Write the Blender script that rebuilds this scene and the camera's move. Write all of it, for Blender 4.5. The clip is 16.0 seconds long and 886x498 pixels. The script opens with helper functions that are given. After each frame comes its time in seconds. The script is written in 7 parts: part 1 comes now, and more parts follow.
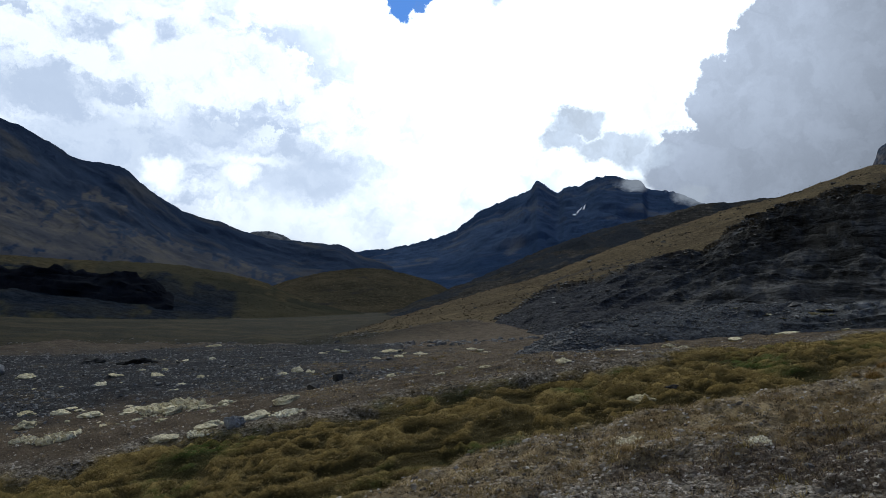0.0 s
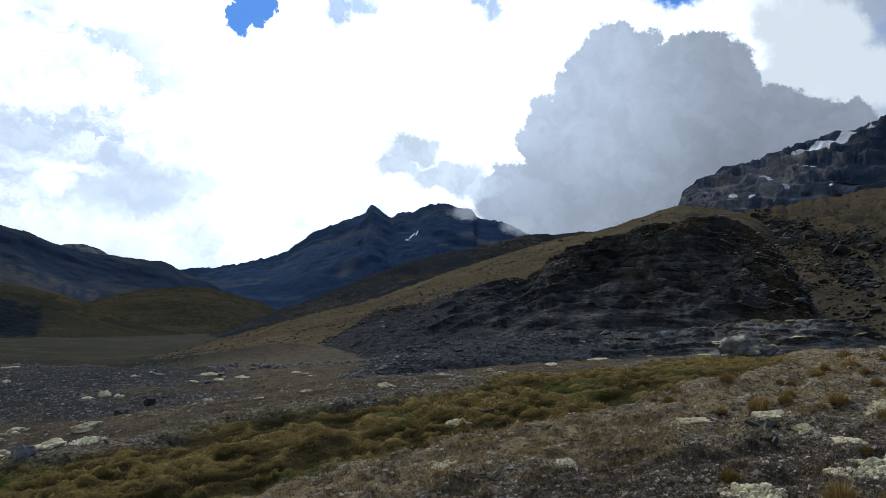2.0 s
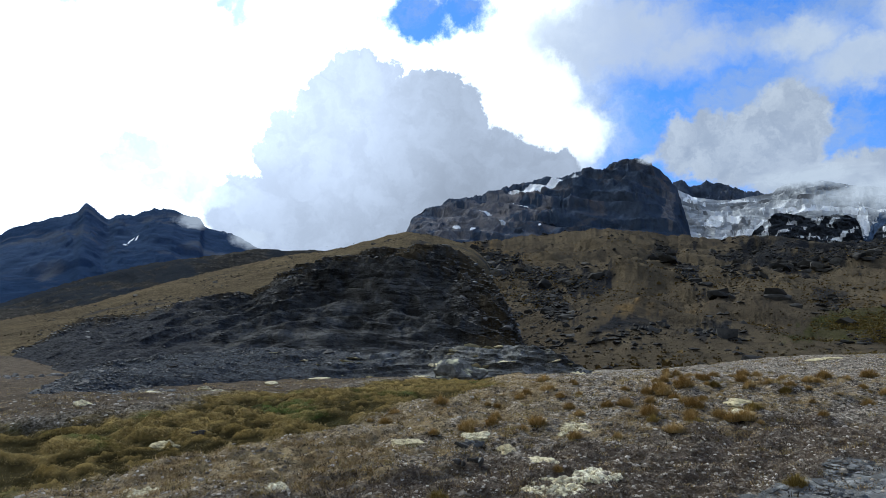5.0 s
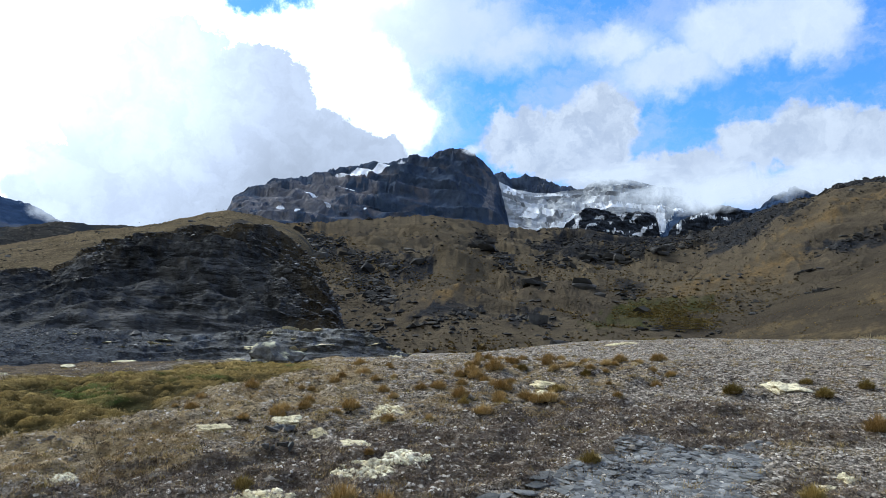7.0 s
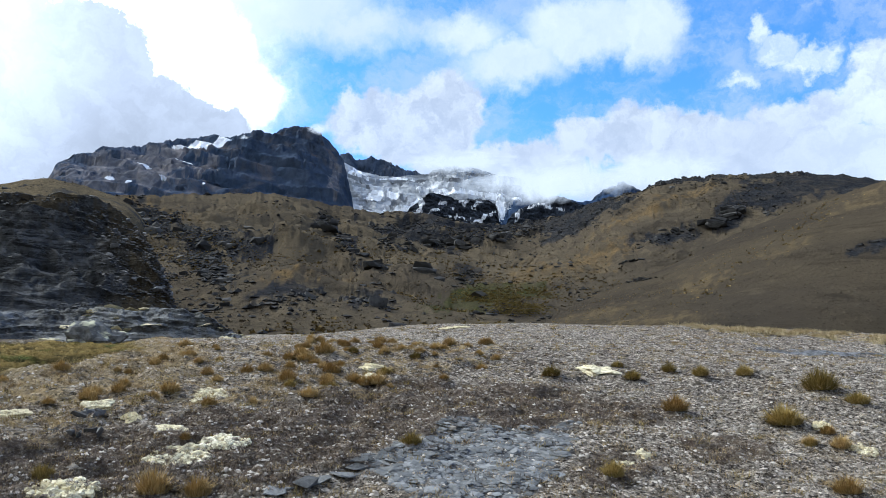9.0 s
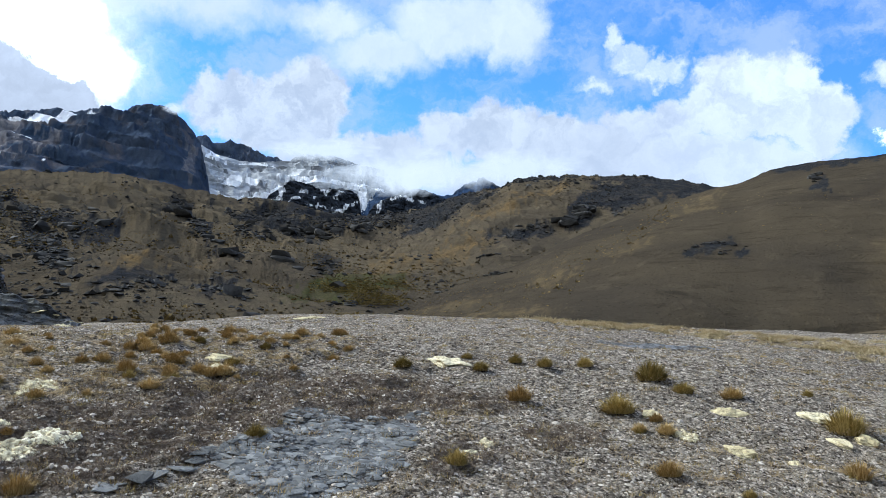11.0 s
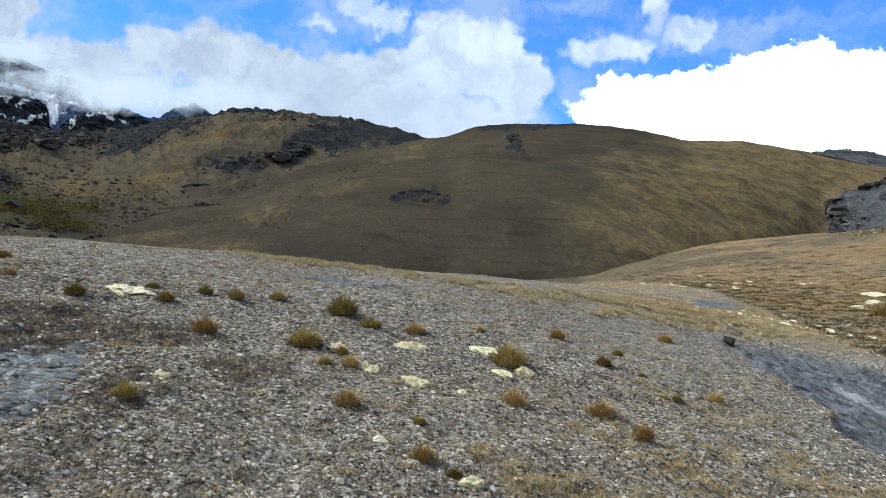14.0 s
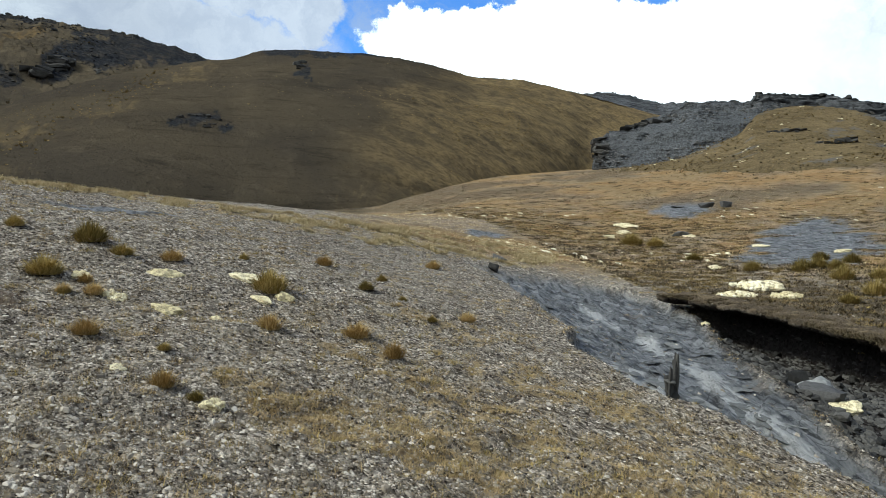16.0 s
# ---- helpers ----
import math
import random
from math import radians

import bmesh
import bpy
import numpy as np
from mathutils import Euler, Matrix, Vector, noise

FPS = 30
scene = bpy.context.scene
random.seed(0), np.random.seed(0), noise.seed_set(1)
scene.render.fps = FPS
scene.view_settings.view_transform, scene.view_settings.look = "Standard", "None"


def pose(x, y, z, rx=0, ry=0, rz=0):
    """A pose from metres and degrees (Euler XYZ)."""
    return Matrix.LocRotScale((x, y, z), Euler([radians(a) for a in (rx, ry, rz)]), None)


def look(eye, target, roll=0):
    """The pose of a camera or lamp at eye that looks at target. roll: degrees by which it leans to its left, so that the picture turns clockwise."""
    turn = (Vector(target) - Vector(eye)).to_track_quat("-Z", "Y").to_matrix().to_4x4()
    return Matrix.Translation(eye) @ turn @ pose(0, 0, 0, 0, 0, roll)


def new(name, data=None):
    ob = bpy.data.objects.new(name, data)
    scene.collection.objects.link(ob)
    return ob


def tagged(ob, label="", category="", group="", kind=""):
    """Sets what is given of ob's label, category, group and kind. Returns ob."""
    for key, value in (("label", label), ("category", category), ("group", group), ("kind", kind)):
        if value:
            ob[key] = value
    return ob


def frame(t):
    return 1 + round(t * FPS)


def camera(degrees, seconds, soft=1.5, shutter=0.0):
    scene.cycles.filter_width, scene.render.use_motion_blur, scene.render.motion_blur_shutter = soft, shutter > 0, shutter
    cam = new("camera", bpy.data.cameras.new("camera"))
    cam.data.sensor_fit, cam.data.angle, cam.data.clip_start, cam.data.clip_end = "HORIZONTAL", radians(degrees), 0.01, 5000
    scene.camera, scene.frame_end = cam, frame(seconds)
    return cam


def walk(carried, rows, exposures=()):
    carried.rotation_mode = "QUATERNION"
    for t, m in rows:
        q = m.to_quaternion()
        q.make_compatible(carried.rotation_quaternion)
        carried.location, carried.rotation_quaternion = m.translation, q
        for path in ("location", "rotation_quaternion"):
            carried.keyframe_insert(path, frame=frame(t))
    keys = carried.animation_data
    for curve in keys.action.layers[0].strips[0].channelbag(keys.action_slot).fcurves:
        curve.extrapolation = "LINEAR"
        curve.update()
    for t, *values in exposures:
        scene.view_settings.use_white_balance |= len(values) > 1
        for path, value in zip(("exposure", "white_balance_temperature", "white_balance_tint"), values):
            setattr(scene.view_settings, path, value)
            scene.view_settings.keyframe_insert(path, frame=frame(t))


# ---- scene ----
cam = camera(58.57, 16.0, soft=0.5)
EYE = 1.65  # height of the eye over the ground it starts from
# seconds, place, then tilt, lean and turn in degrees
ROWS = [
    (0.0, 0.000, 0.000, -0.002, 99.45, -0.38, 0.60),
    (0.5, 0.013, 0.020, -0.008, 99.96, 0.05, -2.62),
    (1.0, 0.019, 0.056, -0.000, 99.97, 0.66, -6.94),
    (1.5, 0.035, 0.054, 0.010, 101.09, 0.37, -9.05),
    (2.0, 0.067, 0.025, 0.004, 101.20, -0.23, -11.66),
    (2.5, 0.071, 0.022, 0.004, 100.39, -1.14, -14.74),
    (3.0, 0.081, 0.070, 0.006, 100.71, -1.11, -19.44),
    (3.5, 0.098, 0.109, 0.018, 101.09, -0.64, -23.28),
    (4.0, 0.101, 0.126, 0.025, 102.08, -0.39, -25.98),
    (6.5, 0.163, 0.136, 0.021, 101.57, -0.11, -41.00),
    (7.0, 0.181, 0.155, 0.023, 101.42, 0.34, -44.30),
    (7.5, 0.187, 0.156, 0.016, 101.19, 0.88, -46.91),
    (8.0, 0.221, 0.172, 0.027, 100.99, 1.03, -49.59),
    (8.5, 0.225, 0.112, 0.026, 100.84, 0.97, -52.17),
    (9.0, 0.236, 0.082, 0.030, 100.04, 0.57, -55.79),
    (11.5, 0.262, 0.026, 0.031, 99.09, 0.21, -69.04),
    (12.0, 0.284, 0.042, 0.027, 98.65, -0.35, -72.56),
    (12.5, 0.329, 0.048, 0.017, 98.13, 0.15, -75.47),
    (13.0, 0.346, 0.057, 0.003, 97.67, 0.39, -79.66),
    (13.5, 0.364, 0.020, -0.006, 96.54, 0.02, -83.37),
    (14.0, 0.385, -0.061, -0.011, 94.84, -0.70, -87.05),
    (14.5, 0.383, -0.127, -0.024, 93.42, -0.37, -90.67),
    (15.0, 0.357, -0.206, -0.032, 92.33, -0.12, -94.12),
    (15.5, 0.354, -0.263, -0.045, 91.35, -0.83, -98.26),
    (16.0, 0.308, -0.324, -0.058, 90.01, -0.45, -102.19),
]


# seconds, stops, white balance
EXPOSURES = [(0.0, -1.24, 5720.0, 5.0), (3.5, -0.88, 5560.0, 4.0), (6.5, -0.18, 5500.0, 5.0), (9.0, 0.06, 5480.0, 6.0), (12.5, -0.04, 5460.0, 4.0), (14.5, -0.16, 5600.0, 2.0), (16.0, -0.30, 5800.0, 1.0)]
walk(cam, [(t, pose(x, y, EYE + z, rx, ry, rz)) for t, x, y, z, rx, ry, rz in ROWS], EXPOSURES)


# ---------------------------------------------------------------- node helper
class Nodes:
    """A short way to write node trees: every method returns an output socket."""

    def __init__(self, tree):
        self.tree = tree
        tree.nodes.clear()

    def add(self, kind, **settings):
        n = self.tree.nodes.new(kind)
        for key, value in settings.items():
            setattr(n, key, value)
        return n

    def put(self, socket, value):
        if isinstance(value, bpy.types.NodeSocket):
            self.tree.links.new(value, socket)
        elif value is not None:
            socket.default_value = value

    def math(self, op, a, b=None, c=None, clamp=False):
        n = self.add("ShaderNodeMath", operation=op, use_clamp=clamp)
        for s, v in zip(n.inputs, (a, b, c)):
            self.put(s, v)
        return n.outputs[0]

    def vec(self, op, a, b=None, scale=None):
        n = self.add("ShaderNodeVectorMath", operation=op)
        self.put(n.inputs[0], a)
        self.put(n.inputs[1], b)
        if scale is not None:
            self.put(n.inputs[3], scale)
        return n.outputs["Value"] if op in ("LENGTH", "DOT_PRODUCT", "DISTANCE") else n.outputs[0]

    def mix(self, f, a, b):
        n = self.add("ShaderNodeMix", data_type="RGBA")
        self.put(n.inputs[0], f)
        self.put(n.inputs[6], (*a, 1) if isinstance(a, tuple) and len(a) == 3 else a)
        self.put(n.inputs[7], (*b, 1) if isinstance(b, tuple) and len(b) == 3 else b)
        return n.outputs[2]

    def ramp(self, v, lo, hi, a=0.0, b=1.0, smooth=True):
        n = self.add("ShaderNodeMapRange", interpolation_type="SMOOTHSTEP" if smooth else "LINEAR")
        for s, x in zip(n.inputs, (v, lo, hi, a, b)):
            self.put(s, x)
        return n.outputs[0]

    def noise(self, v, scale, detail=4.0, rough=0.55, warp=0.0, colour=False):
        n = self.add("ShaderNodeTexNoise")
        self.put(n.inputs["Vector"], v)
        n.inputs["Scale"].default_value, n.inputs["Detail"].default_value = scale, detail
        n.inputs["Roughness"].default_value, n.inputs["Distortion"].default_value = rough, warp
        return n.outputs["Color" if colour else "Fac"]

    def cells(self, v, scale, feature="F1", out="Distance", rand=1.0):
        n = self.add("ShaderNodeTexVoronoi", feature=feature)
        self.put(n.inputs["Vector"], v)
        n.inputs["Scale"].default_value, n.inputs["Randomness"].default_value = scale, rand
        return n.outputs[out]

    def place(self, scale=(1, 1, 1), turn=(0, 0, 0)):
        m = self.add("ShaderNodeMapping")
        self.put(m.inputs[0], self.add("ShaderNodeTexCoord").outputs["Object"])
        m.inputs["Scale"].default_value, m.inputs["Rotation"].default_value = scale, turn
        return m.outputs[0]

    def attr(self, name):
        return self.add("ShaderNodeAttribute", attribute_name=name).outputs["Fac"]

    def up(self):
        sep = self.add("ShaderNodeSeparateXYZ")
        self.put(sep.inputs[0], self.add("ShaderNodeNewGeometry").outputs["Normal"])
        return sep.outputs[2]

    def surface(self, colour, rough=0.9, bump=None, strength=0.4, dist=0.05, spec=0.0):
        b = self.add("ShaderNodeBsdfPrincipled")
        self.put(b.inputs["Base Color"], (*colour, 1) if isinstance(colour, tuple) and len(colour) == 3 else colour)
        self.put(b.inputs["Roughness"], rough)
        self.put(b.inputs["Specular IOR Level"], spec)
        if bump is not None:
            n = self.add("ShaderNodeBump")
            n.inputs["Strength"].default_value, n.inputs["Distance"].default_value = strength, dist
            self.put(n.inputs["Height"], bump)
            self.put(b.inputs["Normal"], n.outputs[0])
        out = self.add("ShaderNodeOutputMaterial")
        self.put(out.inputs[0], b.outputs[0])
        return b


# ---------------------------------------------------------------- sky, clouds and sun
SUN_BEARING, SUN_HEIGHT = 2.0, 44.0
world = bpy.data.worlds.new("sky")
scene.world = world
world.use_nodes = True
W = Nodes(world.node_tree)
sky = W.add("ShaderNodeTexSky", sky_type="NISHITA", sun_disc=False)
sky.sun_elevation, sky.sun_rotation = radians(SUN_HEIGHT), radians(SUN_BEARING)
sky.altitude, sky.air_density, sky.dust_density = 1500.0, 1.0, 0.5
ray = W.add("ShaderNodeTexCoord").outputs["Generated"]
sep = W.add("ShaderNodeSeparateXYZ")
W.put(sep.inputs[0], ray)
bearing = W.math("MULTIPLY", W.math("ARCTAN2", sep.outputs[0], sep.outputs[1]), 180 / math.pi)
height = W.math("MULTIPLY", W.math("ARCSINE", sep.outputs[2]), 180 / math.pi)
flat = W.add("ShaderNodeCombineXYZ")
W.put(flat.inputs[0], bearing)
W.put(flat.inputs[1], height)
coarse = W.vec("SUBTRACT", W.noise(flat.outputs[0], 0.22, 3.0, 0.55, colour=True), (0.5, 0.5, 0.5))
curl = W.vec("SUBTRACT", W.noise(flat.outputs[0], 0.62, 9.0, 0.64, colour=True), (0.5, 0.5, 0.5))
warped = W.vec("ADD", flat.outputs[0], W.vec("ADD", W.vec("SCALE", coarse, scale=1.8), W.vec("SCALE", curl, scale=3.0)))


def heap(puffs, soft=0.15):
    """How far a direction lies within the outline of some billows (bearing, height, half width, half height): 0 to 1 over a soft edge, in degrees."""
    total = None
    for b, e, wb, we in puffs:
        d = W.vec("LENGTH", W.vec("MULTIPLY", W.vec("SUBTRACT", warped, (b, e, 0.0)), (1.0 / wb, 1.0 / we, 0.0)))
        d = W.math("MULTIPLY", W.math("SUBTRACT", 1.0, d), min(wb, we))
        total = d if total is None else W.math("MAXIMUM", total, d)
    return W.ramp(total, -soft, soft)


toward = Vector((math.sin(radians(SUN_BEARING)) * math.cos(radians(SUN_HEIGHT)), math.cos(radians(SUN_BEARING)) * math.cos(radians(SUN_HEIGHT)), math.sin(radians(SUN_HEIGHT))))
# thin cloud is brightest round the hidden sun
glow = W.ramp(W.vec("DOT_PRODUCT", ray, tuple(toward)), 0.70, 0.97, 1.05, 4.2)
wisp = W.noise(warped, 0.22, 8.0, 0.62)
billow = W.noise(warped, 0.38, 8.0, 0.62, 0.5)
streak = W.noise(W.vec("MULTIPLY", warped, (0.55, 1.25, 1.0)), 0.24, 8.0, 0.6, 0.3)
# the white cloud deck, mottled towards the west
deck = W.mix(W.ramp(wisp, 0.40, 0.70, 0.0, 0.8), (1.02, 1.02, 1.02), (0.60, 0.635, 0.71))
deck = W.vec("SCALE", deck, scale=glow)
mottle = W.mix(W.ramp(streak, 0.40, 0.56), (1.30, 1.42, 1.70), (2.5, 2.5, 2.6))
mottle = W.mix(W.ramp(billow, 0.56, 0.62, 0.0, 0.8), mottle, (2.6, 2.6, 2.6))
deck = W.mix(W.math("MULTIPLY", heap([(-22, 19, 17, 9)], 4.0), 0.92), deck, mottle)
deck = W.mix(W.math("MULTIPLY", heap([(-24, 15.6, 6.5, 2.3), (-29, 18.4, 4, 1.5), (-12, 14.6, 5.5, 2.0), (-18, 17.2, 3.5, 1.2)], 0.9), 0.8), deck, W.mix(streak, (1.20, 1.31, 1.56), (1.75, 1.85, 2.08)))
deck = W.mix(heap([(-20.6, 14.2, 1.6, 1.0), (-15.2, 15.2, 2.4, 0.35), (-23.2, 22.2, 1.6, 1.4), (-15.5, 14.2, 1.1, 0.9)], 0.35), deck, (2.6, 2.6, 2.6))
# open sky, lightly veiled, shows in the east and through gaps in the deck
blue = W.vec("MULTIPLY", sky.outputs[0], (0.108, 0.172, 0.262))
veil = W.ramp(streak, 0.38, 0.68, 0.0, 0.62)
blue = W.mix(veil, blue, (0.62, 0.70, 0.84))
east = W.ramp(W.math("ADD", bearing, W.math("MULTIPLY", wisp, 8.0)), 43.0, 51.0)
hole = W.math("MAXIMUM", east, heap([(-3.9, 27.0, 0.9, 1.7), (-2.6, 28.0, 1.2, 1.0), (-3.0, 27.0, 0.6, 0.9)], 0.10))
hole = W.math("MAXIMUM", hole, W.math("MULTIPLY", heap([(3.4, 27.9, 1.0, 1.2), (5.2, 28.2, 1.4, 0.8), (15.6, 28.4, 0.6, 1.3), (14.6, 28.8, 1.0, 0.7)], 0.4), 0.75))
hole = W.math("MAXIMUM", hole, heap([(29.4, 28.9, 3.0, 1.9), (33.0, 29.3, 2.4, 1.4)], 0.6))
colour = W.mix(hole, deck, blue)
# lavender veils, then sunlit white heaps
colour = W.mix(W.math("MULTIPLY", heap([(43.5, 27.2, 7.0, 2.8), (49.5, 25.6, 3.4, 1.6)], 1.3), 0.85), colour, W.mix(wisp, (0.74, 0.79, 0.95), (0.95, 0.97, 1.02)))
bright = [(38.6, 23.4, 3.4, 2.7), (41.2, 20.8, 2.6, 2.1), (36.2, 21.0, 2.4, 2.4), (36.0, 25.2, 1.8, 1.3)]
colour = W.mix(heap(bright, 0.55), colour, (1.65, 1.65, 1.66))
colour = W.mix(W.math("MULTIPLY", heap([(61.6, 23.4, 4.2, 1.7), (66.5, 25.0, 4.6, 2.2), (71.4, 25.0, 2.6, 2.6), (57.6, 25.2, 3.4, 1.2)], 0.9), 0.92), colour, W.mix(billow, (1.02, 1.03, 1.05), (0.66, 0.73, 0.88)))
small = [(79.3, 23.5, 0.7, 1.0), (80.4, 22.3, 1.5, 1.0), (82.2, 21.1, 1.9, 0.9), (77.8, 20.3, 0.8, 0.4), (98.2, 18.7, 2.2, 1.0), (102.3, 21.2, 0.9, 1.6), (104.6, 19.4, 1.6, 1.0), (101.0, 18.6, 1.2, 0.7)]
colour = W.mix(W.math("MULTIPLY", heap(small, 0.30), W.ramp(wisp, 0.30, 0.55, 1.0, 0.78)), colour, W.mix(W.ramp(billow, 0.4, 0.62), (1.02, 1.03, 1.05), (0.74, 0.80, 0.92)))
# the bank of cloud that lies on the glacier and the hills
bank = [(50.6, 19.0, 3.6, 2.0), (49.0, 20.0, 1.2, 1.1), (54.6, 18.4, 4.0, 3.0), (56.6, 20.6, 2.7, 2.2), (60.5, 15.6, 6.5, 2.1), (66.8, 17.4, 2.4, 1.9), (70.6, 17.4, 3.4, 2.2), (75.6, 16.4, 4.4, 2.0), (79.8, 17.0, 2.6, 2.0), (83.2, 17.4, 2.4, 1.9), (87.0, 18.6, 3.0, 2.9), (90.6, 18.3, 2.8, 2.8), (92.6, 16.6, 2.2, 2.4), (80.0, 13.6, 14.0, 3.0)]
body = W.mix(W.ramp(billow, 0.32, 0.68), (0.84, 0.86, 0.91), (0.58, 0.62, 0.71))
body = W.mix(W.ramp(W.math("ADD", height, W.math("MULTIPLY", wisp, 5.0)), 17.5, 21.5, 0.55, 0.0), body, (0.66, 0.69, 0.77))
body = W.vec("SCALE", body, scale=W.ramp(bearing, 78.0, 90.0, 1.0, 1.22))
colour = W.mix(W.math("MULTIPLY", heap(bank, 0.38), 0.97), colour, body)
glare = [(100.2, 14.8, 3.8, 1.9), (99.0, 15.6, 2.0, 1.4), (104.6, 15.2, 3.6, 1.9), (109.0, 15.6, 3.4, 2.2), (112.4, 15.8, 2.4, 2.4), (116.0, 15.0, 3.0, 2.2), (121.0, 14.8, 4.0, 3.0), (126.0, 14.0, 9.0, 4.2), (108.0, 12.0, 14.0, 3.0), (124.0, 11.0, 26.0, 5.0)]
colour = W.mix(heap(glare, 0.14), colour, W.mix(W.ramp(bearing, 118.0, 132.0), (1.8, 1.8, 1.8), W.mix(billow, (1.7, 1.7, 1.7), (0.8, 0.83, 0.88))))
# the tall grey cloud in front of the sunlit deck, and the small one beside it
shade = W.mix(W.ramp(bearing, 12.0, 24.0), (1.40, 1.47, 1.68), (1.08, 1.13, 1.28))
shade = W.mix(W.ramp(bearing, 23.0, 33.5), shade, (0.66, 0.69, 0.78))
shade = W.vec("SCALE", shade, scale=W.math("MULTIPLY", W.ramp(billow, 0.30, 0.68, 1.08, 0.91), W.ramp(height, 12.0, 22.5, 0.70, 1.10)))
tower = [(25.2, 22.2, 3.9, 4.4), (23.4, 21.0, 3.9, 4.0), (20.9, 19.0, 3.5, 3.4), (30.2, 21.5, 3.8, 4.0), (32.8, 20.8, 1.9, 3.6), (35.0, 18.6, 4.0, 2.8), (38.6, 17.6, 3.4, 2.2), (26.0, 14.5, 12.0, 4.0), (17.4, 15.6, 2.8, 1.9), (29.0, 18.5, 7.5, 5.0)]
colour = W.mix(heap(tower, 0.16), colour, shade)
colour = W.mix(W.math("MULTIPLY", heap([(9.3, 18.5, 2.1, 1.0), (8.2, 17.4, 1.5, 1.1), (11.6, 16.7, 2.9, 1.1), (14.2, 15.8, 2.0, 0.8)], 0.30), 0.9), colour, W.vec("SCALE", (1.30, 1.38, 1.54), scale=W.ramp(billow, 0.3, 0.7, 1.25, 0.85)))
# overhead the cloud opens to blue
over = W.math("MULTIPLY", W.ramp(W.math("ADD", height, W.math("MULTIPLY", W.noise(flat.outputs[0], 0.05, 4.0, 0.5), 24.0)), 46.0, 60.0), 0.2)
sky_colour = W.mix(over, colour, blue)
back = W.add("ShaderNodeBackground")
W.put(back.inputs[0], sky_colour)
back.inputs[1].default_value = 1.0
W.put(W.add("ShaderNodeOutputWorld").inputs[0], back.outputs[0])

sun = new("sun", bpy.data.lights.new("sun", "SUN"))
sun.data.energy, sun.data.angle, sun.data.color = 4.8, radians(6), (1.0, 0.91, 0.76)
sun.matrix_world = look(toward * 200, (0, 0, 0))


# ---------------------------------------------------------------- materials
def material(name):
    m = bpy.data.materials.new(name)
    m.use_nodes = True
    return m, Nodes(m.node_tree)


def rock_material(name, dark, light, grain, tint=None, spread=0.5, snow=False, pale=None, relief=0.6, turf=None, bedded=False, scree=None):
    """Bare rock: two greys broken by noise, cracks and lighter weathered faces."""
    m, n = material(name)
    p = n.place()
    big = n.noise(p, grain * 0.12, 6.0, 0.6, 0.4)
    fine = n.noise(p, grain, 8.0, 0.65)
    c = n.mix(n.ramp(big, 0.5 - spread * 0.4, 0.5 + spread * 0.4), dark, light)
    c = n.mix(n.ramp(fine, 0.35, 0.7, 0.0, 0.55), c, tuple(x * 0.55 for x in dark))
    if bedded:
        bed = n.noise(n.place((0.4, 0.4, 2.6), (radians(6), radians(-8), 0)), grain * 0.9, 8.0, 0.7, 0.6)
        c = n.mix(n.ramp(bed, 0.54, 0.60, 0.0, 0.75), c, tuple(x * 1.05 for x in light))
        c = n.mix(n.ramp(bed, 0.48, 0.43, 0.0, 0.8), c, tuple(x * 0.45 for x in dark))
        split = n.noise(n.place((0.5, 0.5, 2.0), (radians(9), radians(-12), 0)), grain * 2.6, 6.0, 0.65, 0.9)
        c = n.mix(n.ramp(n.math("ABSOLUTE", n.math("SUBTRACT", split, 0.5)), 0.0, 0.022, 0.85, 0.0), c, tuple(x * 0.25 for x in dark))
        c = n.mix(n.ramp(split, 0.57, 0.66, 0.0, 0.5), c, tuple(x * 1.25 for x in light))
    if tint:
        c = n.mix(n.ramp(n.noise(p, grain * 0.3, 5.0, 0.6, 0.6), 0.52, 0.68, 0.0, 0.8), c, tint)
    if pale:
        c = n.mix(n.math("MULTIPLY", n.attr("pale"), n.ramp(fine, 0.3, 0.6, 0.9, 0.35)), c, n.mix(big, pale, tuple(x * 0.6 for x in pale)))
    if snow:
        c = n.mix(n.attr("snow"), c, (0.84, 0.85, 0.88))
    if scree:
        grit = n.noise(p, grain * 5.0, 5.0, 0.75)
        c = n.mix(n.attr("scree"), c, n.mix(n.ramp(grit, 0.36, 0.64), tuple(x * 0.45 for x in scree), tuple(x * 1.35 for x in scree)))
    if turf:
        c = n.mix(n.attr("turf"), c, n.mix(fine, turf, tuple(x * 0.45 for x in turf)))
    n.surface(c, 0.85, n.math("ADD", n.math("ADD", fine, n.math("MULTIPLY", bed, 1.5)) if bedded else fine, n.math("MULTIPLY", big, 0.6)), 0.7, relief / grain)
    return m


